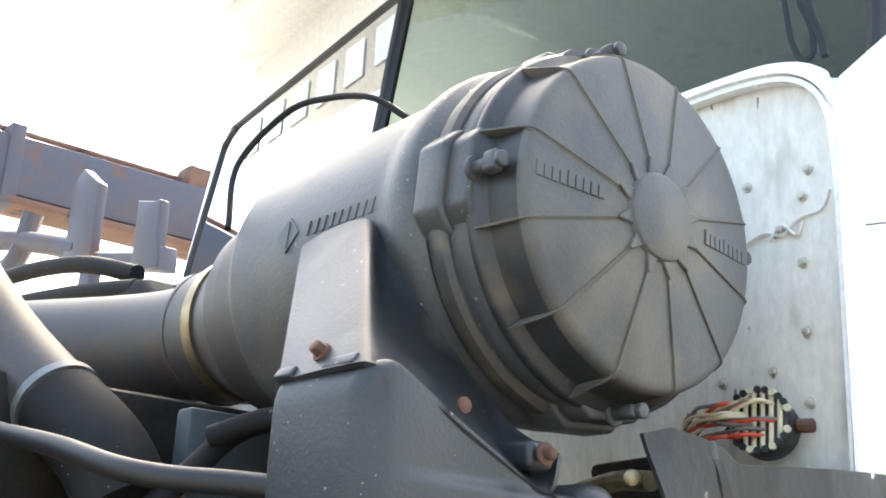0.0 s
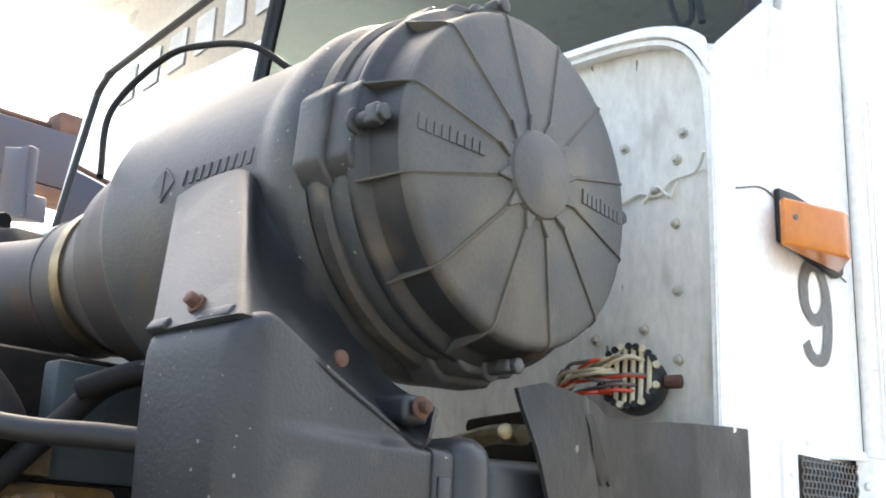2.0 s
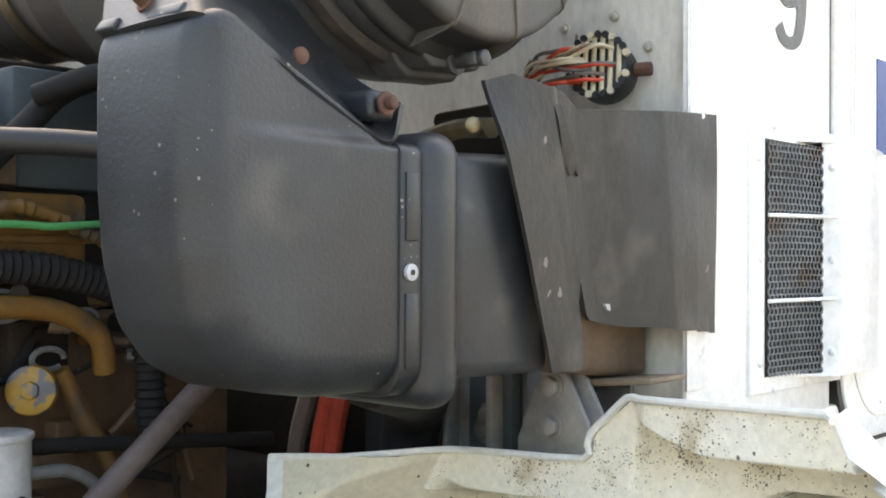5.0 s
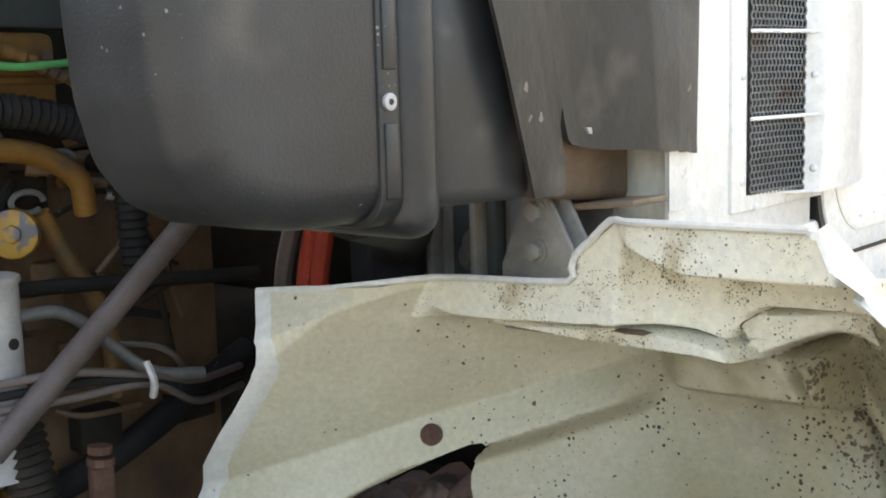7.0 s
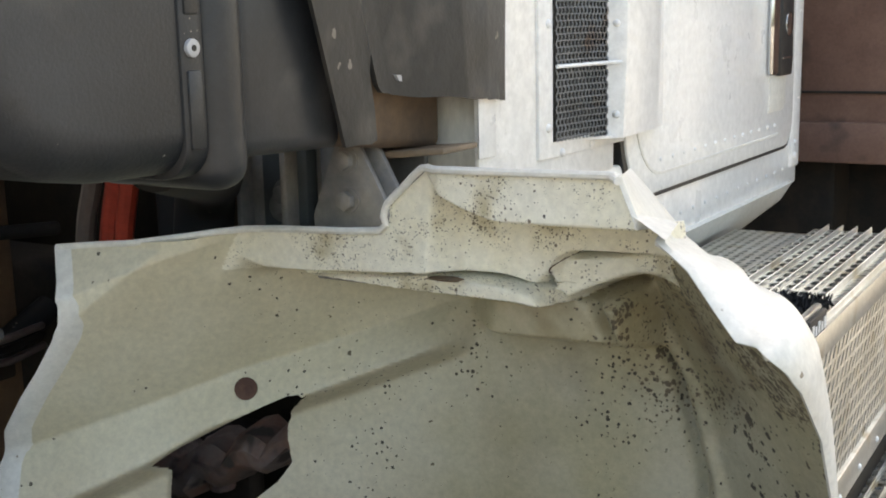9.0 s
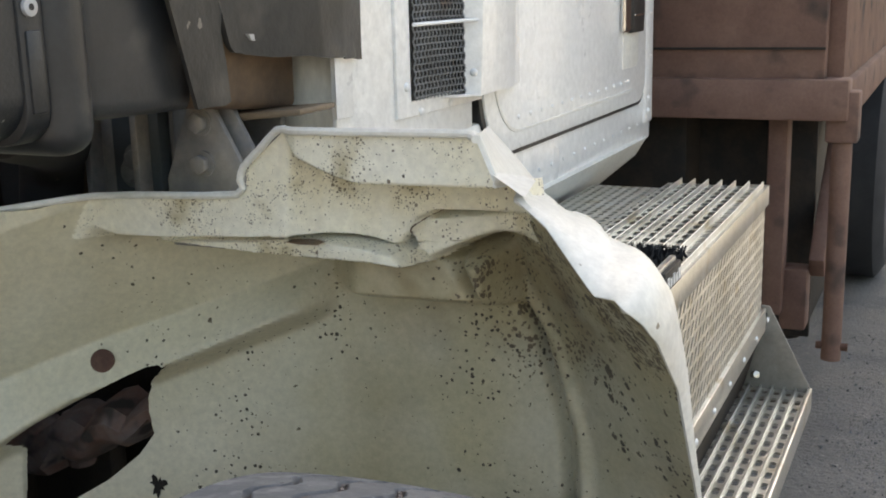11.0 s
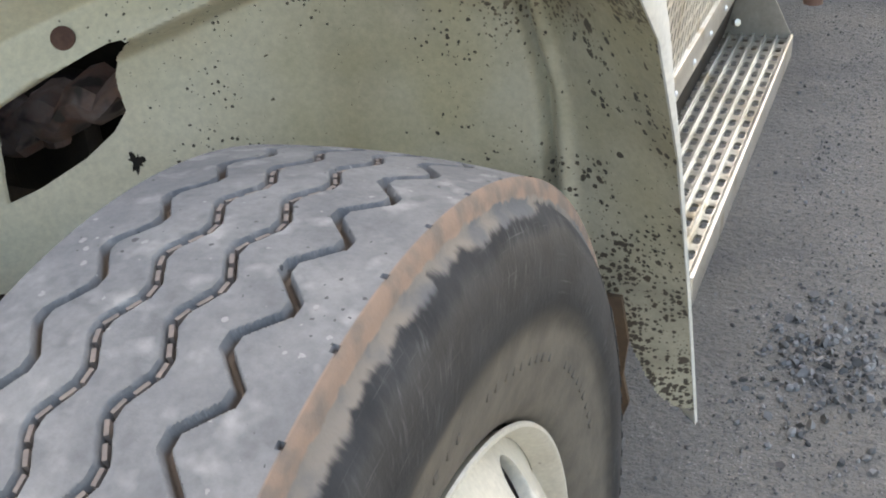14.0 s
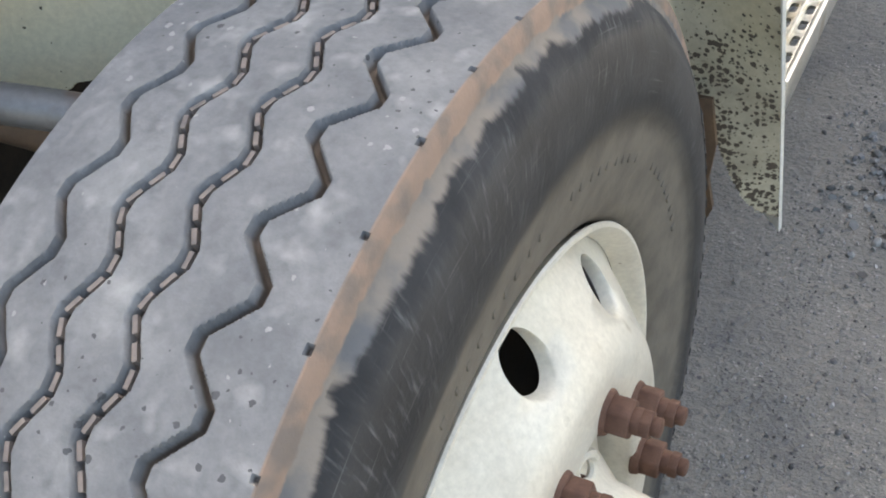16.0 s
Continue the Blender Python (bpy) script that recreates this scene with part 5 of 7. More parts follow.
def build_fender():
    fender = tagged(empty("front_fender", (-0.3, 0.65, 0.35)), "off-white fibreglass front fender, dirty and speckled inside", "fender")
    top = [(0.0000, 1.1201), (0.0586, 1.1249), (0.1237, 1.1304), (0.1828, 1.1349), (0.2249, 1.1363), (0.2554, 1.1415), (0.3000, 1.1492), (0.5518, 1.1608), (0.6074, 1.1916), (0.6891, 1.2320), (1.0000, 1.2370)]
    nu, nv, fine = 380, 250, 100
    grid, ledge = [], []
    for j in range(nv + 1):
        v = 0.20 * j / fine if j <= fine else 0.20 + 0.80 * (j - fine) / (nv - fine)
        row, flags = [], []
        for i in range(nu + 1):
            u = i / nu
            z = mid(top, u) + (0.335 - mid(top, u)) * v
            left = mid(EDGE_L, z)
            right = mid(EDGE_X, z)
            x = left + (right - left) * u
            y, cover = fender_skin(x, z)
            row.append((x, y, z))
            flags.append(cover)
        grid.append(row)
        ledge.append(flags)

    ring = [Vector(q) for q in ((-0.826, 0.822), (-0.79, 0.848), (-0.746, 0.874), (-0.690, 0.904), (-0.663, 0.917), (-0.636, 0.922), (-0.684, 0.884), (-0.693, 0.862), (-0.694, 0.84), (-0.690, 0.810), (-0.708, 0.782), (-0.743, 0.750), (-0.80, 0.715), (-0.836, 0.70))]
    opening = [(q.x, q.y) for q in ring]

    def hole(j, i):
        x, y, z = grid[j][i]
        cut = -0.86 < x < -0.62 and 0.68 < z < 0.94 and inside_by(opening, x, z) > 0
        low = z < 0.56 - 0.20 * soft(x, -0.10, 0.03) + 0.012 * math.sin(x * 70)
        return cut or low

    bm = sheet(grid, 0.0, lambda j, i: hole(j, i) or ledge[j][i])
    for q in bm.verts:
        if q.is_boundary and -0.90 < q.co.x < -0.58 and 0.6 < q.co.z < 0.97:
            best = min(((a.lerp(b, max(0, min(1, (Vector((q.co.x, q.co.z)) - a).dot(b - a) / (b - a).length_squared)))) for a, b in zip(ring, ring[1:] + ring[:1])), key=lambda p: (p - Vector((q.co.x, q.co.z))).length)
            if (best - Vector((q.co.x, q.co.z))).length < 0.012:
                q.co.x, q.co.z = best
    second_skin(bm, (0, 0.006, 0))
    part("inner_skin", bm, M_LINER, fender, "dirty cream fibreglass with dark tar specks and painted corner shade", 50)
    # pale turned rim down the front edge
    front = [Vector(grid[j][0]) for j in range(0, nv, 3) if grid[j][0][2] > 0.5]
    part("front_rim", sheet([[Vector((p.x + 0.022, fender_skin(p.x + 0.022, p.z)[0] + 0.001, p.z)), Vector((p.x + 0.018, fender_skin(p.x + 0.018, p.z)[0] - 0.002, p.z)), p + Vector((0.0, -0.006, 0)), p + Vector((-0.001, -0.006, 0)), p + Vector((-0.001, 0.006, 0))] for p in front], 0.0), M_CREAM, fender, "", 60)
    # moulded ledge, pocket and panel under the rim
    part("moulded_ledge", second_skin(sheet(grid, 0.0, lambda j, i: not ledge[j][i] or j > nv - 2), (0, 0.004, 0)), M_LEDGE, fender, "speckled cream ledge with a deep moulded pocket", 60)
    part("crack", tube([(-0.290, fender_skin(-0.290, 1.106)[0] - 0.0006, 1.106), (-0.283, fender_skin(-0.283, 1.116)[0] - 0.0006, 1.116), (-0.280, fender_skin(-0.280, 1.124)[0] - 0.0006, 1.124), (-0.268, fender_skin(-0.268, 1.133)[0] - 0.0006, 1.133), (-0.258, fender_skin(-0.258, 1.137)[0] - 0.0006, 1.137)], 0.0009, 5), M_OILBROWN, fender)
    part("under_slot", prism([(-0.404, 1.1105), (-0.378, 1.1118), (-0.364, 1.1100), (-0.385, 1.1093)], "y", 0.452, 0.4715, 0.0), M_OILBROWN, fender)
    # thin rolled rim along the top
    rim = [(grid[0][0][0], grid[0][0][1] - 0.003, grid[0][0][2]), tuple(grid[0][nu // 14]), tuple(grid[0][nu // 7]), (-0.651, 0.446, 1.149), (-0.455, 0.443, 1.1615), (-0.444, 0.443, 1.192), (-0.396, 0.438, 1.233), (-0.36, 0.424, 1.2345), (-0.174, 0.418, 1.238), (-0.158, 0.40, 1.236)]
    part("top_rim", tube([q for a, b in zip(rim, rim[1:]) for q in (a, Vector(a).lerp(Vector(b), 0.5))] + [rim[-1]], 0.0042, 8, 2), M_CREAM, fender)
    # outer skin swept back from the arch edge
    rows = []
    for j in range(nv + 1):
        e = Vector(grid[j][nu])
        o = Vector((mid(BACK_X, e.z), mid(BACK_Y, e.z), mid(BACK_Z, e.z)))
        swell = 0.011 * (1 - soft(e.z, 1.14, 1.19)) * soft(e.z, 0.5, 1.0)
        row = [e + Vector((0, -0.001, 0)), e + Vector((0.003, 0.002, 0.003))]
        for f in (0.2, 0.4, 0.6, 0.8, 1.0):
            row.append(e.lerp(o, f) + Vector((0.8, -0.1, 0.7)) * swell * 4 * f * (1 - f) + Vector((0.003, 0, 0.002)) * (1 - f))
        rows.append(row + [o + Vector((-0.012, 0.012, -0.012))])
    even = [[sum((Vector(rows[max(0, min(nv, j + d))][i]) for d in range(-3, 4)), Vector()) / 7 if 0 < i else rows[j][i] for i in range(len(rows[0]))] for j in range(nv + 1)]
    rows = even
    part("outer_skin", sheet(rows, 0.004), M_CREAM, fender, "weathered white outer skin", 60)
    part("plug", disc((-0.719, fender_depth(-0.719, 0.9225) - 0.001, 0.9225), (0.55, -1, 0.55), 0.0150, 0.004, 20), M_RUST, fender, "rusty round plug")
    blot = bmesh.new()
    ring = []
    for k in range(22):
        a = 2 * math.pi * k / 22
        rad = 0.0105 + 0.0035 * math.sin(3 * a + 1) + 0.0025 * math.sin(7 * a) + 0.0015 * math.sin(11 * a + 2)
        x, z = -0.6895 + 0.75 * rad * math.cos(a), 0.737 + 1.25 * rad * math.sin(a)
        ring.append(blot.verts.new((x, fender_depth(x, z) - 0.0012, z)))
    blot.faces.new(ring)
    part("tar_blot", blot, M_GREASE_SHADE, fender, "black tar blot")
    part("mud_flap", sheet([[(x + 0.006 * math.sin(z * 60), 0.64 + 0.01 * math.sin(z * 20), z) for z in (0.60, 0.54, 0.48, 0.43, 0.39 + 0.02 * math.sin(x * 90))] for x in (-0.16, -0.12, -0.08, -0.055, -0.045)], 0.008), M_OILBROWN, fender, "torn dirty rubber edge")
    return fender


# ---- steered wheel ----
WZ = 0.515
GROOVES = ((-0.0805, 0.0105, 0.0036, 89.9, False), (-0.1255, 0.0062, 0.0042, 89.1, True), (-0.1675, 0.0062, 0.0042, 90.9, True), (-0.2090, 0.0080, 0.0032, 90.8, False))


def zigzag(a):
    """A worn zigzag between -1 and 1, one full swing a turn."""
    t = (a / (2 * math.pi)) % 1.0
    w = 4 * abs(t - 0.5) - 1
    return max(-1, min(1, w * 1.45))


def build_wheel():
    wheel = tagged(empty("steer_wheel", (-0.14, 0, 0.0)), "worn truck tyre on a white steel wheel with rusty nuts", "wheel")
    # crown: rings of points across the tread, grooves cut in
    angles = [radians(60 + a * 0.2) for a in range(0, 5 * 85)] + [radians(a * 0.5) for a in range(2 * 145, 2 * 200)] + [radians(a) for a in range(200, 420, 2)]
    xs = [-0.2560 + i * 0.2260 / 210 for i in range(211)]
    bm = bmesh.new()
    rings = []
    for a in angles:
        ring = []
        deg = math.degrees(a) % 360
        for x in xs:
            r = 0.508 - 0.006 * ((x + 0.146) / 0.11) ** 2
            for c, amp, half, ph, bars in GROOVES:
                d = x - (c + amp * zigzag(46 * (a - radians(ph))))
                if abs(d) < half + 0.003:
                    wall = 1 - soft(abs(d), half - 0.0015, half + 0.0012)
                    deep = 0.0105
                    r -= deep * wall
            # nicked outer edge
            if x > -0.0345 and (deg * 0.13) % 1 < 0.06:
                r -= 0.004
            ring.append(bm.verts.new((x, r * math.cos(a), WZ + r * math.sin(a))))
        rings.append(ring)
    n = len(rings)
    for k in range(n):
        a, b = rings[k], rings[(k + 1) % n]
        for i in range(len(xs) - 1):
            bm.faces.new((a[i], a[i + 1], b[i + 1], b[i]))
    bm.transform(Matrix.Translation((0, 0, -WZ)))
    tread = part("tread", bm, M_TYRE, wheel, "dusty grey worn tread with zigzag grooves", 50)
    tread.matrix_basis = Matrix.Translation((0, 0, WZ))
    bm = bmesh.new()
    for c, amp, half, ph, bars in GROOVES:
        if not bars:
            continue
        for k in range(46 * 5):
            a = 2 * math.pi * k / 230
            e = 0.004
            x0, x1 = (c + amp * zigzag(46 * (a + s * e - radians(ph))) for s in (-1, 1))
            lean = math.atan2(x1 - x0, 2 * e * 0.5)
            m = Matrix.Rotation(a, 4, "X") @ Matrix.Translation(((x0 + x1) / 2, 0.4985, 0)) @ Matrix.Rotation(lean, 4, "Y")
            bmesh.ops.create_cube(bm, size=1.0, matrix=m @ Matrix.Diagonal((0.0030, 0.0140, 0.0104, 1)))
    bars = part("groove_bar", bm, M_GROOVEBAR, wheel, "pale rubber bars standing in the middle grooves")
    tagged(bars, kind="stuff")
    bars.matrix_basis = Matrix.Translation((0, 0, WZ))
    # walls
    outw = [(-0.0300, 0.5020), (-0.0275, 0.4985), (-0.0255, 0.490), (-0.0240, 0.4815), (-0.019, 0.4785), (-0.010, 0.466), (-0.002, 0.445), (0.001, 0.420), (0.000, 0.395), (-0.003, 0.3915), (-0.005, 0.375), (-0.010, 0.345), (-0.016, 0.320), (-0.022, 0.306), (-0.034, 0.297)]
    bm = revolve(outw, 240)
    wall = part("sidewall", bm, M_TYRE, wheel, "scuffed dark sidewall with a brown shoulder", 60)
    wall.matrix_basis = Matrix.Translation((0, 0, WZ))
    inw = [(-0.256, 0.5022), (-0.262, 0.49), (-0.285, 0.45), (-0.292, 0.41), (-0.280, 0.34), (-0.265, 0.30)]
    o = part("inner_sidewall", revolve(inw, 96), M_DARKTYRE, wheel)
    o.matrix_basis = Matrix.Translation((0, 0, WZ))
    # faint moulded marks round the bead, shoulder blocks lower down
    for k in range(46):
        a = radians(20 + k * 3.1)
        if k % 11 in (9, 10):
            continue
        x = -0.0070
        o = part("moulded_mark", block((x - 0.003, 0.354, -0.0040), (x + 0.0002, 0.362, 0.0040 - 0.002 * (k % 3)), 0.0006, Matrix.Rotation(a, 4, "X"), 1), M_TYRE, wheel)
        o.matrix_basis = Matrix.Translation((0, 0, WZ))
    for k in range(24):
        a = radians(-52 + k * 3.4)
        bm = prism([(-0.022, 0.480), (-0.012, 0.4665), (-0.004, 0.448), (-0.0025, 0.448), (-0.010, 0.4675), (-0.020, 0.4815)], "z", -0.0055, 0.0055, 0.0006, 1)
        bm.transform(Matrix.Rotation(a, 4, "X") @ Matrix(((1, 0, 0, 0.0012), (0, 1, 0, 0), (0, -0.35, 1, 0.16), (0, 0, 0, 1))))
        o = part("shoulder_rib", bm, M_TYRE, wheel)
        o.matrix_basis = Matrix.Translation((0, 0, WZ))
    # rim
    rimp = [(-0.044, 0.288), (-0.031, 0.294), (-0.025, 0.299), (-0.021, 0.3015), (-0.0185, 0.3005), (-0.0182, 0.297), (-0.021, 0.2935), (-0.028, 0.2905), (-0.036, 0.288), (-0.043, 0.284)]
    rim = part("rim", revolve(rimp, 160, (0, 0, WZ)), M_WHEEL, wheel)
    # dished disc with hand holes: rings in polar steps, a hole every tenth of a turn
    prof = [(0.2845, -0.044), (0.278, -0.040), (0.270, -0.032), (0.260, -0.0225), (0.250, -0.0135), (0.240, -0.0045), (0.230, 0.0045), (0.222, 0.0120), (0.214, 0.0180), (0.206, 0.0220), (0.198, 0.0240), (0.190, 0.0245), (0.146, 0.0245), (0.142, 0.0225), (0.140, 0.016), (0.140, -0.03)]

    def px(r):
        return mid(sorted(prof), r)

    bm = bmesh.new()
    hr, hc = 0.0255, 0.247
    for k in range(10):
        c = radians(19 + 36 * k)
        # ring of the hole and the square field round it, in (along, radius)
        m = 32
        square = [(1, -1 + i / 4) for i in range(8)] + [(1 - i / 4, 1) for i in range(8)] + [(-1, 1 - i / 4) for i in range(8)] + [(-1 + i / 4, -1) for i in range(8)]
        ang = [math.atan2(b, a) for a, b in square]
        hole = [(hc + hr * 0.93 * math.sin(a), c + hr * math.cos(a) / hc) for a in ang]
        field = [(hc + b * 0.029, c + a * radians(18)) for a, b in square]

        def put(r, a, d=0.0):
            return bm.verts.new((px(r) - d, r * math.cos(a), WZ + r * math.sin(a)))

        f = [put(*q) for q in field]
        midr = [put((a[0] + b[0]) / 2, (a[1] + b[1]) / 2) for a, b in zip(field, hole)]
        h = [put(*q) for q in hole]
        lip = [put(r, a, 0.004) for r, a in [(hc + hr * 0.9 * math.sin(a) * 0.95, c + hr * 0.95 * math.cos(a) / hc) for a in ang]]
        deep = [put(r, a, 0.016) for r, a in [(hc + hr * 0.9 * math.sin(a) * 0.95, c + hr * 0.95 * math.cos(a) / hc) for a in ang]]
        for A, B in ((f, midr), (midr, h), (h, lip), (lip, deep)):
            for i in range(m):
                bm.faces.new((A[i], A[(i + 1) % m], B[(i + 1) % m], B[i]))
    rs_out = [0.276, 0.280, 0.2845]
    rs_in = [0.218, 0.215, 0.211, 0.207, 0.203, 0.199, 0.195, 0.190, 0.170, 0.150, 0.146, 0.1435, 0.142, 0.1408, 0.140]
    for rs in (rs_out, rs_in):
        ringset = []
        for k in range(80):
            a = 2 * math.pi * k / 80 + radians(1)
            ringset.append([bm.verts.new((px(r), r * math.cos(a), WZ + r * math.sin(a))) for r in rs])
        for k in range(80):
            A, B = ringset[k], ringset[(k + 1) % 80]
            for i in range(len(rs) - 1):
                bm.faces.new((A[i], A[i + 1], B[i + 1], B[i]))
    bmesh.ops.remove_doubles(bm, verts=bm.verts, dist=0.0006)
    part("wheel_disc", bm, M_WHEEL, wheel, "off-white painted pressed steel disc", 60)
    # dark drum behind
    part("brake_drum", revolve([(-0.10, 0.0), (-0.10, 0.20), (-0.09, 0.21), (-0.24, 0.21), (-0.24, 0.0)], 64, (0, 0, WZ)), M_GREASE_SHADE, wheel)
    part("hub", revolve([(-0.03, 0.128), (-0.005, 0.126), (0.002, 0.112), (0.03, 0.088), (0.085, 0.080), (0.098, 0.074), (0.102, 0.0)], 64, (0, 0, WZ)), M_WHEEL, wheel)
    clip = [(0.020 + 0.004 * math.cos(i), 0.118 * math.cos(radians(78)) + 0.013 * math.cos(i * 0.7854), WZ + 0.118 * math.sin(radians(78)) + 0.013 * math.sin(i * 0.7854)) for i in range(9)]
    part("hub_ring", tube(clip, 0.0042, 8, 4), M_WHEEL, wheel, "small painted steel ring on the hub")
    for a in (78, 150, 222):
        part("hub_bolt", join(disc((0.0, 0.104 * math.cos(radians(a)), WZ + 0.104 * math.sin(radians(a))), (1, 0, 0), 0.010, 0.014, 6, 0.001), disc((0.012, 0.104 * math.cos(radians(a)), WZ + 0.104 * math.sin(radians(a))), (1, 0, 0), 0.005, 0.012, 10, 0.001)), M_RUST, wheel, "rusty hub bolt")
    flange = disc((0.016, 0, 0), (1, 0, 0), 0.0215, 0.009, 28, 0.002, 0.019)
    nut = join(flange, disc((0.024, 0, 0), (1, 0, 0), 0.0185, 0.019, 6, 0.002), disc((0.042, 0, 0), (1, 0, 0), 0.0115, 0.009, 16, 0.002), disc((0.050, 0, 0), (1, 0, 0), 0.0130, 0.009, 6, 0.0015), disc((0.058, 0, 0), (1, 0, 0), 0.0085, 0.009, 14, 0.002))
    first = None
    for k in range(10):
        a = radians(31.5 + 36 * k)
        m = Matrix.Translation((0.004, 0.1585 * math.cos(a), WZ + 0.1585 * math.sin(a))) @ Matrix.Rotation(k * 0.7, 4, "X")
        if first is None:
            first = part("wheel_nut", nut, M_RUST, wheel, "rusty flanged wheel nut and stud")
            first.matrix_basis = m
        else:
            tagged(again(first, m, wheel), "rusty flanged wheel nut and stud")
    return wheel


# ---- running-board steps ----
def perforated(u0, u1, v0, v1, nu, nv, hw, hh, slant, put, thick=0.004, stagger=False):
    """A plate with long rounded holes, one a cell. put turns (u, v, depth) into a place."""
    bm = bmesh.new()
    du, dv = (u1 - u0) / nu, (v1 - v0) / nv
    shape = [(1, 0.55), (0.72, 1), (-0.72, 1), (-1, 0.55), (-1, -0.55), (-0.72, -1), (0.72, -1), (1, -0.55)]
    for i in range(nu):
        for j in range(nv):
            cu, cv = u0 + (i + 0.5) * du, v0 + (j + 0.5) * dv
            sh = 0.0
            hole = [(cu + a * hw + b * hh * slant + sh, cv + b * hh) for a, b in shape]
            box = [(cu + a * du / 2, cv + b * dv / 2) for a, b in ((1, 0.5), (1, 1), (-1, 1), (-1, 0.5), (-1, -0.5), (-1, -1), (1, -1), (1, -0.5))]
            o = [bm.verts.new(put(*q, 0)) for q in box]
            h = [bm.verts.new(put(*q, 0.0012)) for q in hole]
            d = [bm.verts.new(put(*q, -thick)) for q in hole]
            for k in range(8):
                bm.faces.new((o[k], o[(k + 1) % 8], h[(k + 1) % 8], h[k]))
                bm.faces.new((h[k], h[(k + 1) % 8], d[(k + 1) % 8], d[k]))
    return bm


def build_steps():
    st = tagged(empty("step_box", (-0.2, 1.4, 0.45)), "bright perforated aluminium step and battery box", "truck step")
    y0, y1 = 0.98, 1.765
    side = perforated(y0 - 0.10, y1, 0.70, 0.925, 32, 9, 0.0040, 0.0100, 0.9, lambda u, v, d: (-0.10 + d, u, v))
    tagged(part("side_plate", side, M_TREAD, st, "punched aluminium side plate", 25), kind="stuff")
    # Black backing behind the holes stands in for the box's unlit inside.
    part("side_backing", block((-0.115, y0 - 0.10, 0.69), (-0.108, y1, 0.96), 0.0), M_GREASE_SHADE, st)
    part("edge_angle", prism([(-0.135, 0.962), (-0.097, 0.962), (-0.097, 0.922), (-0.101, 0.922), (-0.101, 0.958), (-0.135, 0.958)], "y", y0 - 0.10, y1 + 0.03, 0.001), M_TREAD, st)
    part("lower_rail", prism([(-0.104, 0.655), (-0.092, 0.655), (-0.092, 0.705), (-0.104, 0.705)], "y", y0 - 0.1, y1 + 0.02, 0.002), M_TREAD, st)
    for k in range(6):
        rivet(st, (-0.091, 1.1 + k * 0.14, 0.675), (1, 0, 0), 1.0)
    # top planks: serrated ridges running along the truck with holes between
    for k in range(7):
        x1 = -0.106 - k * 0.0275
        pl = perforated(y0 - 0.10, y1, x1 - 0.0275, x1, 22, 1, 0.0125, 0.0078, 0.0, lambda u, v, d: (v, u, 0.962 + d))
        plank = part("top_plank", pl, M_TREAD, st)
        part("ridge", prism([(x1 - 0.0015, 0.958), (x1 - 0.0015, 0.9735), (x1 + 0.0015, 0.9735), (x1 + 0.0015, 0.958)], "y", y0 - 0.10, y1 + 0.004, 0.001, 1), M_TREAD, plank)
    inner = perforated(0.95, y1, -0.46, -0.302, 30, 8, 0.008, 0.005, 0.5, lambda u, v, d: (v, u, 0.950 + d))
    part("inner_plate", inner, M_TREAD, st, "dull punched plate under the cab")
    # Solid black core in place of the shaded hollow under the planks.
    part("box_core", block((-0.46, 0.95, 0.66), (-0.118, y1, 0.945), 0.0), M_GREASE_SHADE, st)
    # lower step
    for k in range(6):
        x1 = -0.012 - k * 0.025
        pl = perforated(0.86, 1.89, x1 - 0.025, x1, 21, 1, 0.0145, 0.0062, 0.0, lambda u, v, d: (v, u, 0.492 + d))
        plank = part("lower_plank", pl, M_TREAD, st)
        part("ridge", prism([(x1 - 0.002, 0.488), (x1 - 0.002, 0.500), (x1 + 0.002, 0.500), (x1 + 0.002, 0.488)], "y", 0.86, 1.89, 0.001, 1), M_TREAD, plank)
    part("step_nose", prism([(-0.014, 0.452), (-0.004, 0.452), (-0.004, 0.503), (-0.014, 0.503)], "y", 0.855, 1.895, 0.003), M_TREAD, st)
    part("kick_plate", prism([(-0.156, 0.49), (-0.150, 0.49), (-0.104, 0.665), (-0.110, 0.665)], "y", 0.95, 1.90, 0.0), M_GREASE_SHADE, st)
    part("end_gusset", prism([(-0.16, 0.45), (-0.007, 0.45), (-0.007, 0.50), (-0.10, 0.68), (-0.16, 0.68)], "y", 1.888, 1.894, 0.001), M_DULLALU, st, "dull triangular end plate")
    part("gusset_bolt", disc((-0.125, 1.86, 0.53), (0.6, -0.6, 0.3), 0.009, 0.014, 6, 0.001), M_TREAD, st)
    # small name plate and mat on the box top
    plate = part("name_plate", block((-0.106, 0.905, 0.955), (-0.098, 0.998, 0.990), 0.002), M_BLACK, st, "small black plate with pale unreadable lettering")
    for k in range(5):
        part("letter_bar", block((-0.0985, 0.916 + k * 0.016, 0.965), (-0.0970, 0.926 + k * 0.016, 0.981 - 0.004 * (k % 2)), 0.0), M_VINYLW, plate)
    part("plate_holder", block((-0.116, 0.90, 0.952), (-0.1065, 1.003, 0.994), 0.002), M_TREAD, st)
    rng = random.Random(8)
    bm = bmesh.new()
    for k in range(420):
        x, y = rng.uniform(-0.20, -0.115), rng.uniform(0.99, 1.12)
        bmesh.ops.create_cone(bm, cap_ends=False, segments=3, radius1=0.003, radius2=0.0005, depth=0.018, matrix=Matrix.Translation((x, y, 0.974)) @ Euler((rng.uniform(-0.6, 0.6), rng.uniform(-0.6, 0.6), 0)).to_matrix().to_4x4())
    part("boot_brush", bm, M_BLACK, st, "black bristle boot brush")
    return st


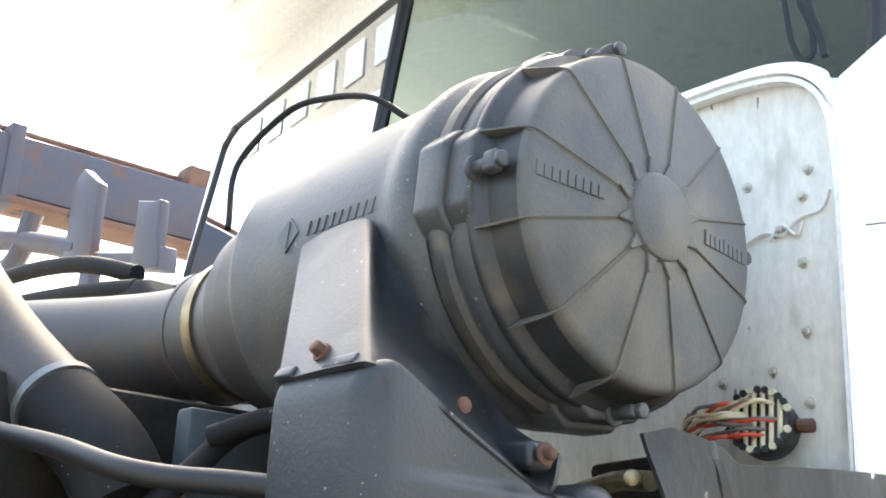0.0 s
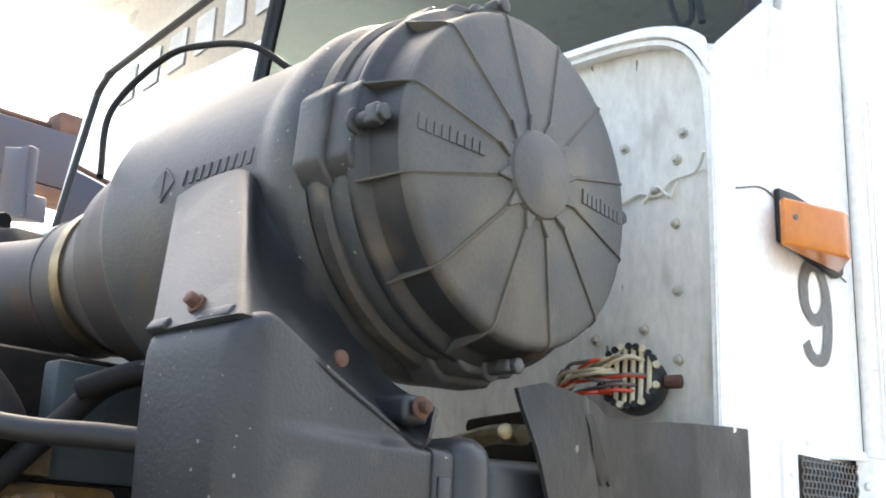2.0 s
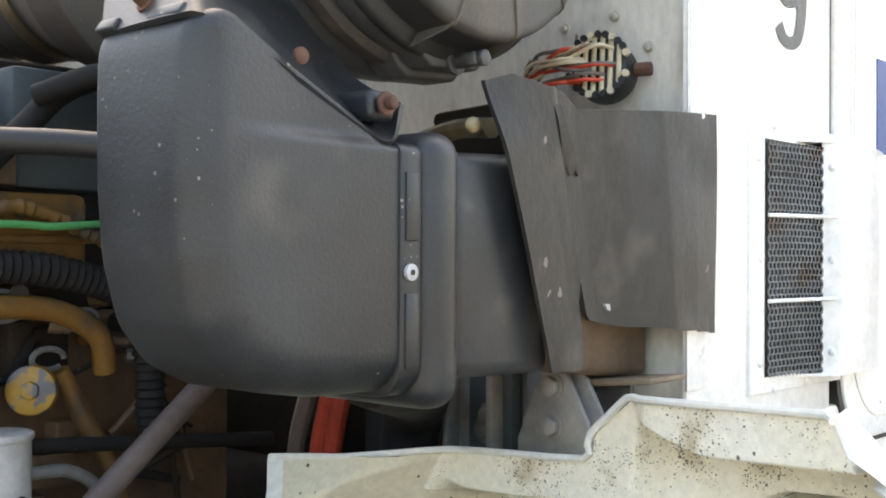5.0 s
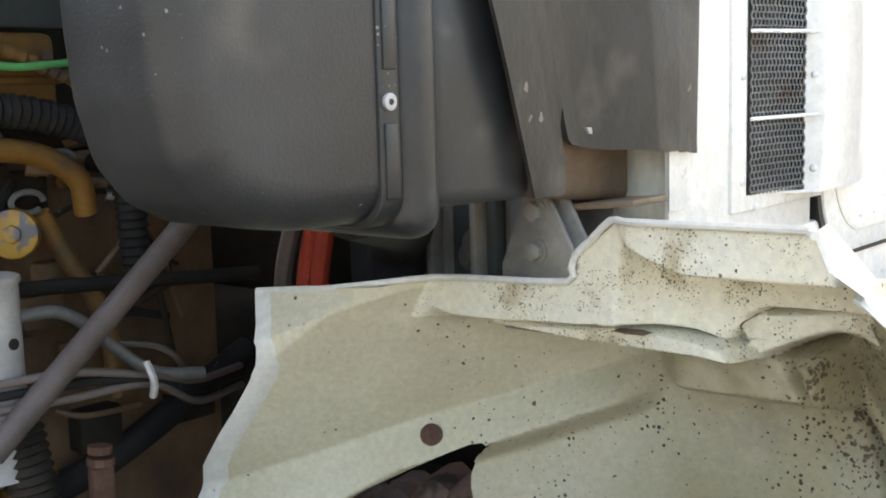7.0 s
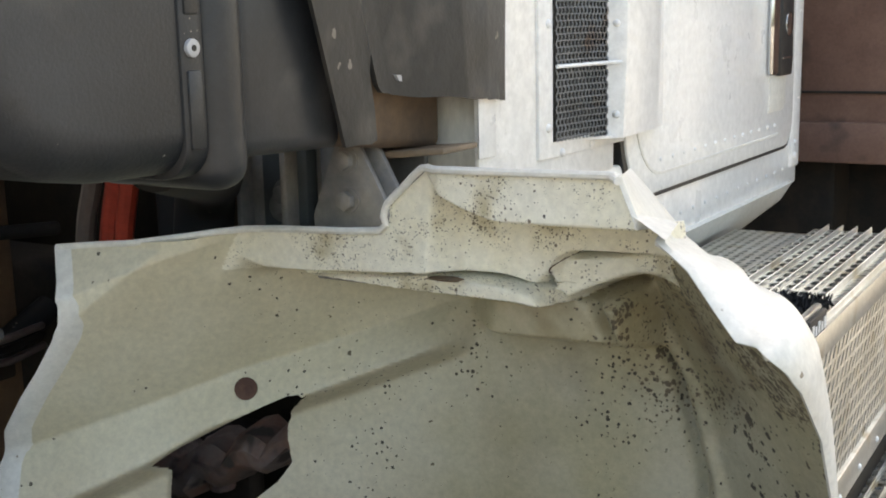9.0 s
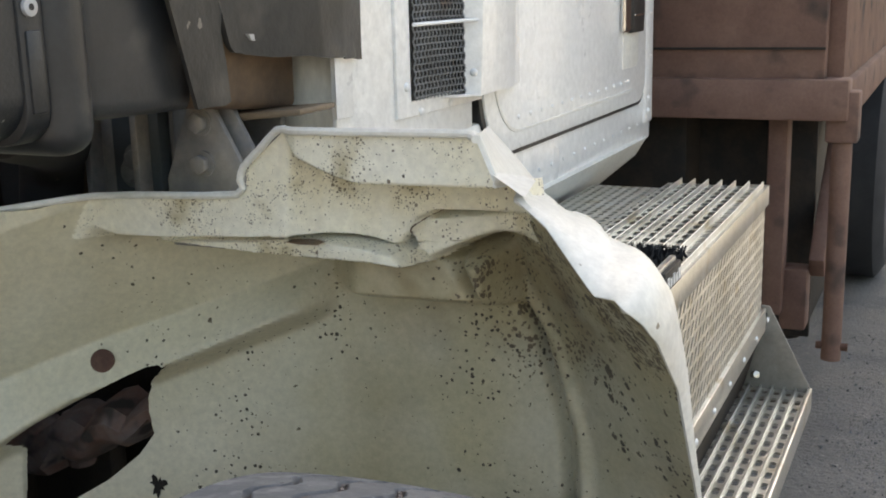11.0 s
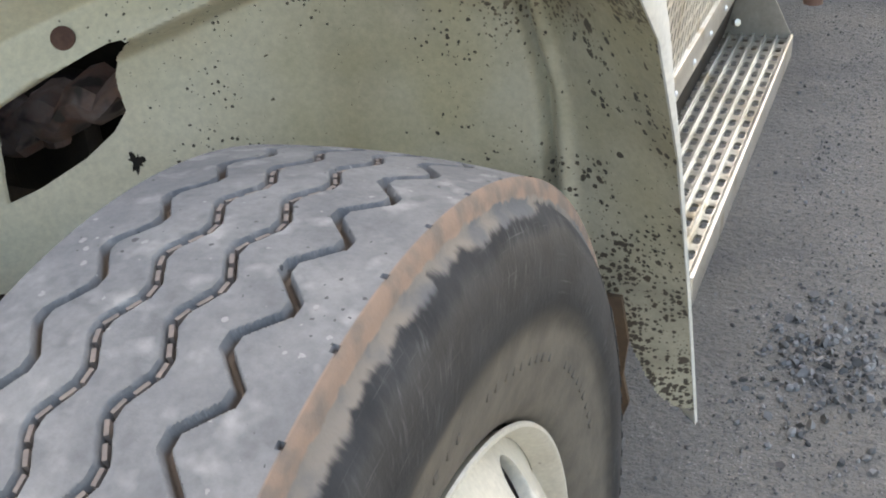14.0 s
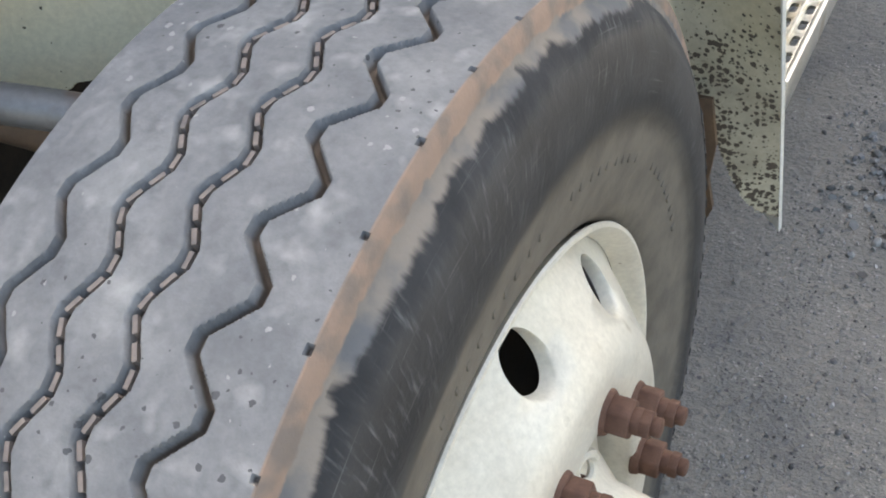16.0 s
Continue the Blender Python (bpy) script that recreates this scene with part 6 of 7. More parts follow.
# ---- hinge bracket and frame parts behind the fender ----
def build_bracket():
    br = tagged(empty("hinge_bracket", (-0.55, 0.53, 1.10)), "triangular dusty steel bracket with two large bolts", "bracket")
    out = [(-0.60, 1.08), (-0.602, 1.16), (-0.566, 1.246), (-0.548, 1.254), (-0.532, 1.248), (-0.492, 1.175), (-0.488, 1.08)]
    part("plate", prism(out, "y", 0.515, 0.523, 0.002), M_BRACKET, br)
    part("plate", prism([(a + 0.012, b + 0.003) for a, b in out], "y", 0.532, 0.540, 0.002), M_BRACKET, br)
    for z in (1.228, 1.180):
        part("bolt", join(disc((-0.548, 0.515, z), (0, -1, 0), 0.0155, 0.003, 20), disc((-0.548, 0.512, z), (0, -1, 0), 0.012, 0.010, 6, 0.0015)), M_BRACKET, br, "dusty hex bolt")
    frame_part = tagged(empty("cab_mount", (-0.65, 0.6, 1.0)), "grey steel cab mount channels behind the bracket", "steel frame")
    part("channel", block((-0.74, 0.585, 1.09), (-0.665, 0.61, 1.27), 0.004), M_BLUEPLATE, frame_part)
    part("channel", block((-0.655, 0.60, 1.09), (-0.62, 0.62, 1.27), 0.004), M_STEEL, frame_part)
    part("web", block((-0.615, 0.61, 1.09), (-0.50, 0.62, 1.24), 0.003), M_STEEL, frame_part)
    part("shelf", prism([(-0.53, 1.226), (-0.43, 1.236), (-0.43, 1.243), (-0.53, 1.235)], "y", 0.54, 0.62, 0.002), M_TANPLATE, frame_part)
    part("bolt", join(disc((-0.70, 0.585, 1.17), (0, -1, 0), 0.020, 0.003, 20), disc((-0.70, 0.582, 1.17), (0, -1, 0), 0.013, 0.012, 6, 0.0015)), M_STEEL, frame_part)
    part("drain_sleeve", tube([(-0.60, 0.26, 1.26), (-0.70, 0.44, 1.215), (-0.80, 0.54, 1.17), (-0.835, 0.56, 1.06)], 0.040, 16), M_RUBBER, frame_part, "black rubber drain sleeve")
    hose = tagged(empty("hose_bundle", (-0.86, 0.4, 1.0)), "two red hoses tied with a clear one", "hoses")
    for dx, m in ((0.0, M_REDH), (0.026, M_REDH), (-0.045, M_GREYW)):
        part("hose", tube([(-0.955 + dx, 0.53, 1.27), (-0.965 + dx, 0.54, 1.19), (-0.998 + dx * 1.1, 0.55, 1.10), (-1.03 + dx, 0.56, 0.95)], 0.014, 10), m, hose)
    part("tie", tube([(-1.03, 0.53, 1.205), (-0.96, 0.52, 1.20), (-0.91, 0.53, 1.21)], 0.005, 6), M_TANPLATE, hose)
    return br


# ---- wiring plug on the bulkhead ----
def build_plug():
    plug = tagged(empty("wiring_plug", (-0.56, 0.6, 1.60)), "round black wiring connector with coloured wires", "connector")
    d = Vector((0.30, -0.92, 0.10)).normalized()
    c = Vector((-0.548, 0.632, 1.612))
    part("shell", join(disc(c, d, 0.040, 0.05, 28, 0.006, 0.036)), M_BLACK, plug)
    side = Vector((0.92, 0.30, 0)).normalized()
    up = d.cross(side)
    if up.z < 0:
        up = -up
    f = c + d * 0.052
    for k in range(6):
        o = (k - 2.5) * 0.0105
        h = math.sqrt(max(0.0001, 0.036 ** 2 - o * o))
        part("rib", tube([f + side * o - up * h, f + side * o + up * h], 0.0032, 8), M_CREAMW, plug)
    for s in (-1, 1):
        pts = [f + side * (math.cos(a) * 0.038) + up * (math.sin(a) * 0.038 * s) for a in (radians(20 + 14 * i) for i in range(11))]
        for i, p in enumerate(pts):
            part("tooth", disc(p, d, 0.0045, 0.006, 8), M_BLACK if i % 3 else M_CREAMW, plug)
    part("side_bolt", disc(c + side * 0.038 + d * 0.02, side, 0.009, 0.022, 8, 0.002), M_RUST, plug)
    rng = random.Random(3)
    for k in range(13):
        m = (M_CREAMW, M_REDW, M_GREYW, M_CREAMW, M_REDW, M_GREYW, M_TANPLATE)[k % 7]
        a = f + side * rng.uniform(-0.025, 0.022) + up * rng.uniform(-0.022, 0.026)
        e = Vector((-0.66 + rng.uniform(-0.035, 0.03), 0.60, 1.50))
        b = a + d * 0.028 + Vector((-0.03, 0, -0.005))
        q = Vector((-0.625 + rng.uniform(-0.04, 0.01), 0.575, 1.60 + rng.uniform(-0.03, 0.03)))
        part("wire", tube([a, b, q, e], 0.0027, 6, 6), m, plug)
    return plug


# ---- engine bay ----
EX = -1.05


def hose_thing(name, points, radius, mat, label, category="hose", ribs=0.0, sides=14, pitch=0.01):
    return thing(name, tube(points, radius, sides, 8, ribs, pitch), mat, label, category)


def build_engine():
    eng = tagged(empty("engine", (MIDX, -0.1, 0.8)), "oily yellow diesel engine block with covers and brackets", "engine")
    part("block", block((-1.75, -0.9, 0.75), (-1.14, 0.50, 1.30), 0.02), M_OILBROWN, eng)
    # Dark block added below the engine to hide sunlit ground beyond it.
    part("belly_filler", block((-2.1, -0.7, 0.20), (-1.13, 1.4, 0.77), 0.03), M_GREASE_SHADE, eng)
    part("head", block((-2.25, -0.9, 1.30), (-1.24, 0.46, 1.655), 0.02), M_GREASE_SHADE, eng)
    box = part("side_cover", block((-1.16, -0.20, 1.345), (EX - 0.01, 0.205, 1.458), 0.012, None, 3), M_YELLOW, eng, "greasy yellow cast cover")
    part("cover_lip", block((-1.15, -0.20, 1.395), (EX - 0.004, 0.208, 1.405), 0.003), M_YELLOW, box)
    for y in (0.11, 0.19):
        part("cover_bolt", disc((EX - 0.01, y, 1.43), (1, 0, 0), 0.007, 0.006, 6), M_OILBROWN, box)
    part("filler_neck", tube([(-1.09, -0.05, 1.222), (-1.07, 0.08, 1.217)], 0.026, 16), M_OILBROWN, eng)
    part("filler_cap", join(disc((-1.055, 0.128, 1.214), (0.75, -0.65, 0.05), 0.031, 0.018, 24, 0.004), disc((-1.042, 0.117, 1.215), (0.75, -0.65, 0.05), 0.012, 0.008, 6, 0.002)), M_YBRIGHT, eng, "chipped yellow filler cap")
    part("yellow_pipe", tube([(-1.06, 0.165, 1.235), (-1.06, 0.20, 1.17), (-1.06, 0.245, 1.09), (-1.06, 0.26, 0.98)], 0.013, 12), M_YELLOW, eng)
    rng = random.Random(11)
    for k in range(26):
        y, z = rng.uniform(-0.1, 0.46), rng.uniform(0.80, 1.30)
        s = (rng.uniform(0.02, 0.06), rng.uniform(0.03, 0.09), rng.uniform(0.02, 0.07))
        part("casting", block((-1.17, y, z), (-1.15 + s[0], y + s[1], z + s[2]), 0.006), (M_OILBROWN, M_GREASE_SHADE, M_OILBROWN, M_YELLOW)[k % 4], eng)
    for k in range(16):
        y, z = rng.uniform(0.0, 0.42), rng.uniform(0.85, 1.34)
        part("bolt_head", disc((-1.13, y, z), (1, 0, 0), 0.010, 0.012, 6, 0.001), (M_OILBROWN, M_YELLOW)[k % 2], eng)
    for k in range(7):
        y, z = rng.uniform(0.05, 0.30), rng.uniform(1.24, 1.33)
        part("fitting", tube([(EX - 0.05, y, z), (EX, y + rng.uniform(-0.03, 0.05), z + rng.uniform(-0.03, 0.03))], 0.012, 8), (M_GREASE_SHADE, M_OILBROWN)[k % 2], eng)
    # clips, unions and small lines on the side of the block
    for k in range(9):
        y, z = 0.05 + 0.028 * k, 1.335 - 0.011 * k + 0.012 * (k % 2)
        part("union", join(disc((EX - 0.03, y, z), (0.5, 1, -0.2), 0.0095, 0.016, 6, 0.001), disc((EX - 0.024, y + 0.014, z - 0.003), (0.5, 1, -0.2), 0.007, 0.012, 12)), (M_GREASE_SHADE, M_OILBROWN, M_STEEL)[k % 3], eng)
    for y, z, r in ((0.09, 1.318, 0.030), (0.15, 1.25, 0.022), (0.20, 1.30, 0.018)):
        part("p_clip", tube([(EX - 0.01, y + r * math.cos(a), z + 0.6 * r * math.sin(a)) for a in (i * 0.5 for i in range(12))], 0.004, 6, 2), M_STEEL, eng)
    for k in range(14):
        y, z = rng.uniform(0.0, 0.42), rng.uniform(0.84, 1.30)
        part("small_line", tube([(-1.10, y, z), (-1.08, y + rng.uniform(0.02, 0.08), z + rng.uniform(-0.06, 0.06)), (-1.10, y + rng.uniform(0.08, 0.16), z + rng.uniform(-0.12, 0.08))], rng.uniform(0.003, 0.007), 7), (M_GREASE_SHADE, M_RUBBER, M_OILBROWN, M_GREYW)[k % 4], eng)
    part("bracket_plate", block((-1.10, 0.02, 1.468), (-1.085, 0.12, 1.51), 0.003), M_TANPLATE, eng)
    part("heat_shield", block((-1.14, 0.12, 1.465), (-1.10, 0.26, 1.62), 0.006), M_BLUEPLATE, eng, "pale blue-grey plate")
    canister = tagged(empty("coolant_filter", (-1.0, 0.07, 0.9)), "white spin-on filter canister with a black rim", "filter")
    part("can", tube([(-1.02, 0.060, 1.165), (-1.02, 0.060, 0.93)], 0.042, 28), M_CANISTER, canister)
    part("rim", disc((-1.02, 0.060, 1.163), (0, 0, 1), 0.045, 0.010, 28, 0.003), M_CANISTER, canister)
    part("dot", disc((-0.982, 0.073, 1.095), (1, 0.2, 0), 0.007, 0.004, 12), M_BLACK, canister)

    hose_thing("corrugated_hose", [(-1.06, -0.1, 1.372), (-1.05, 0.09, 1.366), (-1.05, 0.171, 1.356), (-1.05, 0.248, 1.33), (-1.05, 0.286, 1.27), (-1.05, 0.295, 1.15)], 0.020, M_RUBBER, "black corrugated loom hose along the engine", ribs=0.0022)
    hose_thing("braided_pipe", [(-1.045, 0.03, 1.425), (-1.04, 0.09, 1.438), (-1.04, 0.13, 1.432), (-1.04, 0.20, 1.405), (-1.045, 0.24, 1.39)], 0.009, M_YELLOW, "greasy ribbed yellow-brown sleeve on the cover", ribs=0.0015, pitch=0.012)
    hose_thing("brown_hose", [(-1.05, 0.02, 1.312), (-1.05, 0.09, 1.318), (-1.05, 0.163, 1.308), (-1.05, 0.215, 1.275), (-1.06, 0.23, 1.23)], 0.015, M_YELLOW, "greasy yellow-brown hose bending down")
    hose_thing("green_hose", [(-1.0, -0.1, 1.413), (-1.03, 0.088, 1.417), (-1.03, 0.15, 1.416), (-1.03, 0.30, 1.43)], 0.0048, M_GREEN, "thin bright green air line")
    hose_thing("heater_hose", [(-1.214, -0.13, 1.575), (-1.088, -0.13, 1.55), (-0.927, -0.125, 1.523), (-0.815, -0.11, 1.497), (-0.751, -0.08, 1.486), (-0.691, -0.04, 1.482), (-0.63, 0.0, 1.475)], 0.0125, M_BLACK, "thick black rubber hose in front of the duct")
    hose_thing("bypass_hose", [(-1.06, 0.02, 1.44), (-1.05, 0.108, 1.534), (-1.05, 0.168, 1.59), (-1.05, 0.26, 1.625)], 0.016, M_RUBBER, "black rubber hose rising behind the duct")
    hose_thing("elbow_hose", [(-1.04, 0.12, 1.575), (-0.97, 0.17, 1.60), (-0.90, 0.21, 1.585), (-0.87, 0.24, 1.52)], 0.014, M_RUBBER, "black hose elbow under the air cleaner")
    hose_thing("stay_rod", [(-0.95, 0.02, 0.98), (-0.95, 0.309, 1.218), (-0.95, 0.42, 1.31)], 0.0155, M_ROD, "brown-grey steel stay rod", "rod")
    hose_thing("cross_tube", [(-1.05, -0.1, 1.147), (-1.05, 0.09, 1.147), (-1.05, 0.43, 1.119), (-1.05, 0.5, 1.113)], 0.010, M_RUBBER, "dusty black cross tube", "pipe")
    hose_thing("silver_pipe", [(-1.0, -0.05, 1.11), (-1.0, 0.10, 1.122), (-1.0, 0.16, 1.112), (-1.0, 0.22, 1.06), (-0.99, 0.27, 1.02), (-0.98, 0.34, 1.005)], 0.008, M_STEEL, "bent grey metal pipe", "pipe")
    for k, (dz, m) in enumerate(((0.0, M_GREYW), (-0.014, M_RUBBER), (-0.03, M_GREYW))):
        hose_thing("cable", [(-0.97, 0.0, 1.055 + dz), (-0.96, 0.14, 1.05 + dz), (-0.97, 0.25, 1.02 + dz * 0.3), (-1.02, 0.36, 0.985 + dz), (-1.10, 0.50, 0.965 + dz)], 0.0055, m, "grey battery cable tied to its neighbours", "cable")
    thing("cable_tie", tube([(-0.955, 0.235, 1.045), (-0.945, 0.238, 1.02), (-0.955, 0.242, 0.998)], 0.005, 6), M_CANISTER, "white plastic cable tie", "cable tie")
    hose_thing("lower_hose", [(-1.12, 0.0, 0.80), (-1.12, 0.14, 0.84), (-1.12, 0.28, 0.875), (-1.125, 0.42, 0.93), (-1.13, 0.54, 0.98)], 0.021, M_RUBBER, "dusty black lower coolant hose")
    hose_thing("rubber_bellow", [(-1.0, 0.08, 1.0), (-0.99, 0.09, 0.9), (-0.985, 0.10, 0.75)], 0.028, M_GREASE_SHADE, "black ribbed rubber sleeve", "hose", 0.003)
    thing("rusty_fitting", join(block((-0.965, 0.145, 0.86), (-0.945, 0.175, 0.93), 0.006), disc((-0.955, 0.16, 0.93), (0, 0.1, 1), 0.017, 0.01, 10), disc((-0.955, 0.16, 0.945), (0, 0.1, 1), 0.015, 0.01, 10)), M_RUST, "small rusty threaded pipe fitting", "fitting")

    # large intake pipes
    pipe = tagged(empty("intake_pipe", (-1.7, 0.3, 1.68)), "large dark steel intake pipe from the air cleaner", "pipe")
    part("run", tube([(-1.38, 0.33, 1.795), (-1.60, 0.30, 1.80), (-1.9, 0.22, 1.82), (-2.3, 0.10, 1.85)], 0.101, 40), M_PIPE, pipe)
    part("bead", revolve([(-1.40, 0.110), (-1.405, 0.117), (-1.415, 0.117), (-1.42, 0.110)], 60, (0, AY, AZ)), M_PIPE, pipe)
    down = tagged(empty("charge_pipe", (-1.2, -0.1, 1.5)), "dark brown steel down pipe with a hose clamp", "pipe")
    part("run", tube([(-1.62, -0.12, 1.98), (-1.46, -0.09, 1.815), (-1.335, -0.05, 1.70), (-1.215, -0.01, 1.61)], 0.056, 32), M_PIPE, down)
    part("hose_end", tube([(-1.215, -0.01, 1.61), (-1.13, 0.02, 1.545), (-1.09, 0.04, 1.48)], 0.060, 32), M_RUBBER, down)
    part("hose_clamp", tube([(-1.229, -0.014, 1.6205), (-1.219, -0.011, 1.613)], 0.0625, 32), M_STEEL, down)
    part("clamp_screw", block((-1.24, 0.0, 1.535), (-1.17, 0.025, 1.555), 0.006), M_STEEL, down)
    part("red_mark", block((-1.21, -0.135, 1.493), (-1.18, -0.128, 1.503), 0.001), M_REDW, down)
    thing("blue_tank", block((-1.13, 0.03, 1.40), (-1.10, 0.075, 1.545), 0.004), M_SKYBLUE, "small light blue painted part", "tank")
    # far side of the bay: tank and two more hoses
    thing("header_tank", prism([(-2.6, 1.9), (-2.45, 2.02), (-2.2, 2.07), (-2.0, 2.04), (-1.88, 1.95), (-1.85, 1.8), (-2.6, 1.8)], "y", 0.44, 0.62, 0.02, 3), M_RUBBER, "black rounded header tank beside the bulkhead", "tank")
    hose_thing("upper_hose", [(-3.3, 0.40, 2.16), (-2.8, 0.42, 2.18), (-2.4, 0.45, 2.15), (-2.15, 0.5, 2.09)], 0.022, M_RUBBER, "dusty black upper heater hose")
    hose_thing("upper_hose", [(-3.2, 0.38, 2.08), (-2.7, 0.40, 2.08), (-2.3, 0.43, 2.055), (-2.05, 0.46, 2.03)], 0.021, M_RUBBER, "dusty black upper heater hose")
    # chassis rail and floor of the bay
    thing("chassis_rail", prism([(-1.25, 0.70), (-1.16, 0.70), (-1.16, 0.71), (-1.24, 0.71), (-1.24, 0.95), (-1.16, 0.95), (-1.16, 0.96), (-1.25, 0.96)], "y", -1.35, 7.5, 0.003), M_GREASE_SHADE, "oily black frame rail", "frame rail")
    thing("front_axle", join(block((-1.9, -0.06, 0.46), (-0.30, 0.06, 0.56), 0.02), tube([(-0.3, 0.22, 0.60), (-0.6, 0.25, 0.62), (-1.6, 0.25, 0.62)], 0.022, 12)), M_OILBROWN, "rusty axle beam and track rod", "axle")
    thing("steering_arm", tube([(-0.95, 0.02, 0.82), (-0.62, 0.05, 0.83), (-0.42, 0.10, 0.80), (-0.34, 0.12, 0.70), (-0.33, 0.04, 0.55)], 0.020, 12), M_STEEL, "grey curved steering arm behind the tyre", "arm")
    # broken bracket seen through the fender's opening
    arm = tagged(empty("cross_member", (-0.9, 0.66, 0.6)), "rusty torn bracket arm on the frame", "bracket")
    rows = []
    for k in range(13):
        f = k / 12
        x, z = -1.00 + 0.305 * f, 0.712 + 0.115 * f + 0.012 * math.sin(k * 1.9)
        h = 0.085 - 0.03 * f + 0.010 * math.sin(k * 2.7)
        rows.append([(x, 0.66, z + h * 0.5), (x + 0.01, 0.59, z + h * 0.42 + 0.006 * math.sin(k * 3.1)), (x + 0.005, 0.577, z + 0.1 * h), (x, 0.583, z - 0.25 * h), (x - 0.006, 0.605, z - h * 0.5), (x, 0.66, z - 0.5 * h)])
    part("arm", sheet(rows, 0.006), M_RUSTARM, arm, "", 40)
    part("stud", tube([(-0.90, 0.64, 0.78), (-0.90, 0.645, 0.70)], 0.020, 10), M_RUSTARM, arm)
    part("web", block((-1.02, 0.66, 0.60), (-0.86, 0.70, 0.80), 0.01), M_GREASE_SHADE, arm)
    hanger = tagged(empty("spring_hanger", (-0.72, 0.60, 0.96)), "dusty grey steel spring hanger bolted to the frame", "bracket")
    part("plate", block((-0.785, 0.590, 0.96), (-0.668, 0.60, 1.23), 0.004), M_BRACKET, hanger)
    part("rib", block((-0.770, 0.565, 0.96), (-0.760, 0.592, 1.23), 0.003), M_BRACKET, hanger)
    part("rib", block((-0.69, 0.56, 0.96), (-0.68, 0.592, 1.23), 0.003), M_BRACKET, hanger)
    part("hanger_bolt", join(disc((-0.708, 0.588, 1.152), (0, -1, 0), 0.020, 0.006, 18, 0.001), disc((-0.708, 0.582, 1.152), (0, -1, 0), 0.012, 0.010, 6, 0.001)), M_STEEL, hanger)
    part("strip", block((-0.820, 0.585, 0.96), (-0.798, 0.60, 1.23), 0.003), M_TANPLATE, hanger)
    thing("rubber_mount", block((-0.90, 0.54, 0.96), (-0.828, 0.60, 1.21), 0.014, None, 3), M_RUBBER, "black rubber mounting block beside the frame", "mount")
    # Two black sheets added to stand in for the engine bay's deep shade.
    thing("bay_shade_sheet", block((-2.35, 0.640, 0.98), (-0.83, 0.650, 1.30), 0.002), M_GREASE_SHADE, "black sheet added for the shade on the lower bulkhead", "bulkhead")
    thing("bay_backing", block((-2.35, 0.74, 0.55), (-0.60, 0.76, 1.0), 0.005), M_GREASE_SHADE, "black backing wall added to darken the lower bay", "bulkhead")
    thing("transmission_case", join(block((-1.75, 0.4, 0.60), (-1.15, 1.6, 1.05), 0.05, None, 3)), M_GREASE_SHADE, "black oily transmission case", "transmission")
    thing("small_valve", join(tube([(-0.72, 0.45, 1.52), (-0.62, 0.42, 1.53), (-0.55, 0.40, 1.525)], 0.012, 10), disc((-0.56, 0.38, 1.525), (0.6, -0.8, 0), 0.010, 0.02, 10, 0.003)), M_BRASS, "small brass valve behind the duct", "valve")
    thing("linkage", join(block((-0.72, 0.52, 1.48), (-0.55, 0.54, 1.56), 0.006), tube([(-0.70, 0.48, 1.55), (-0.52, 0.48, 1.56)], 0.012, 8)), M_GREASE_SHADE, "black wiper linkage plate", "linkage")
    return eng


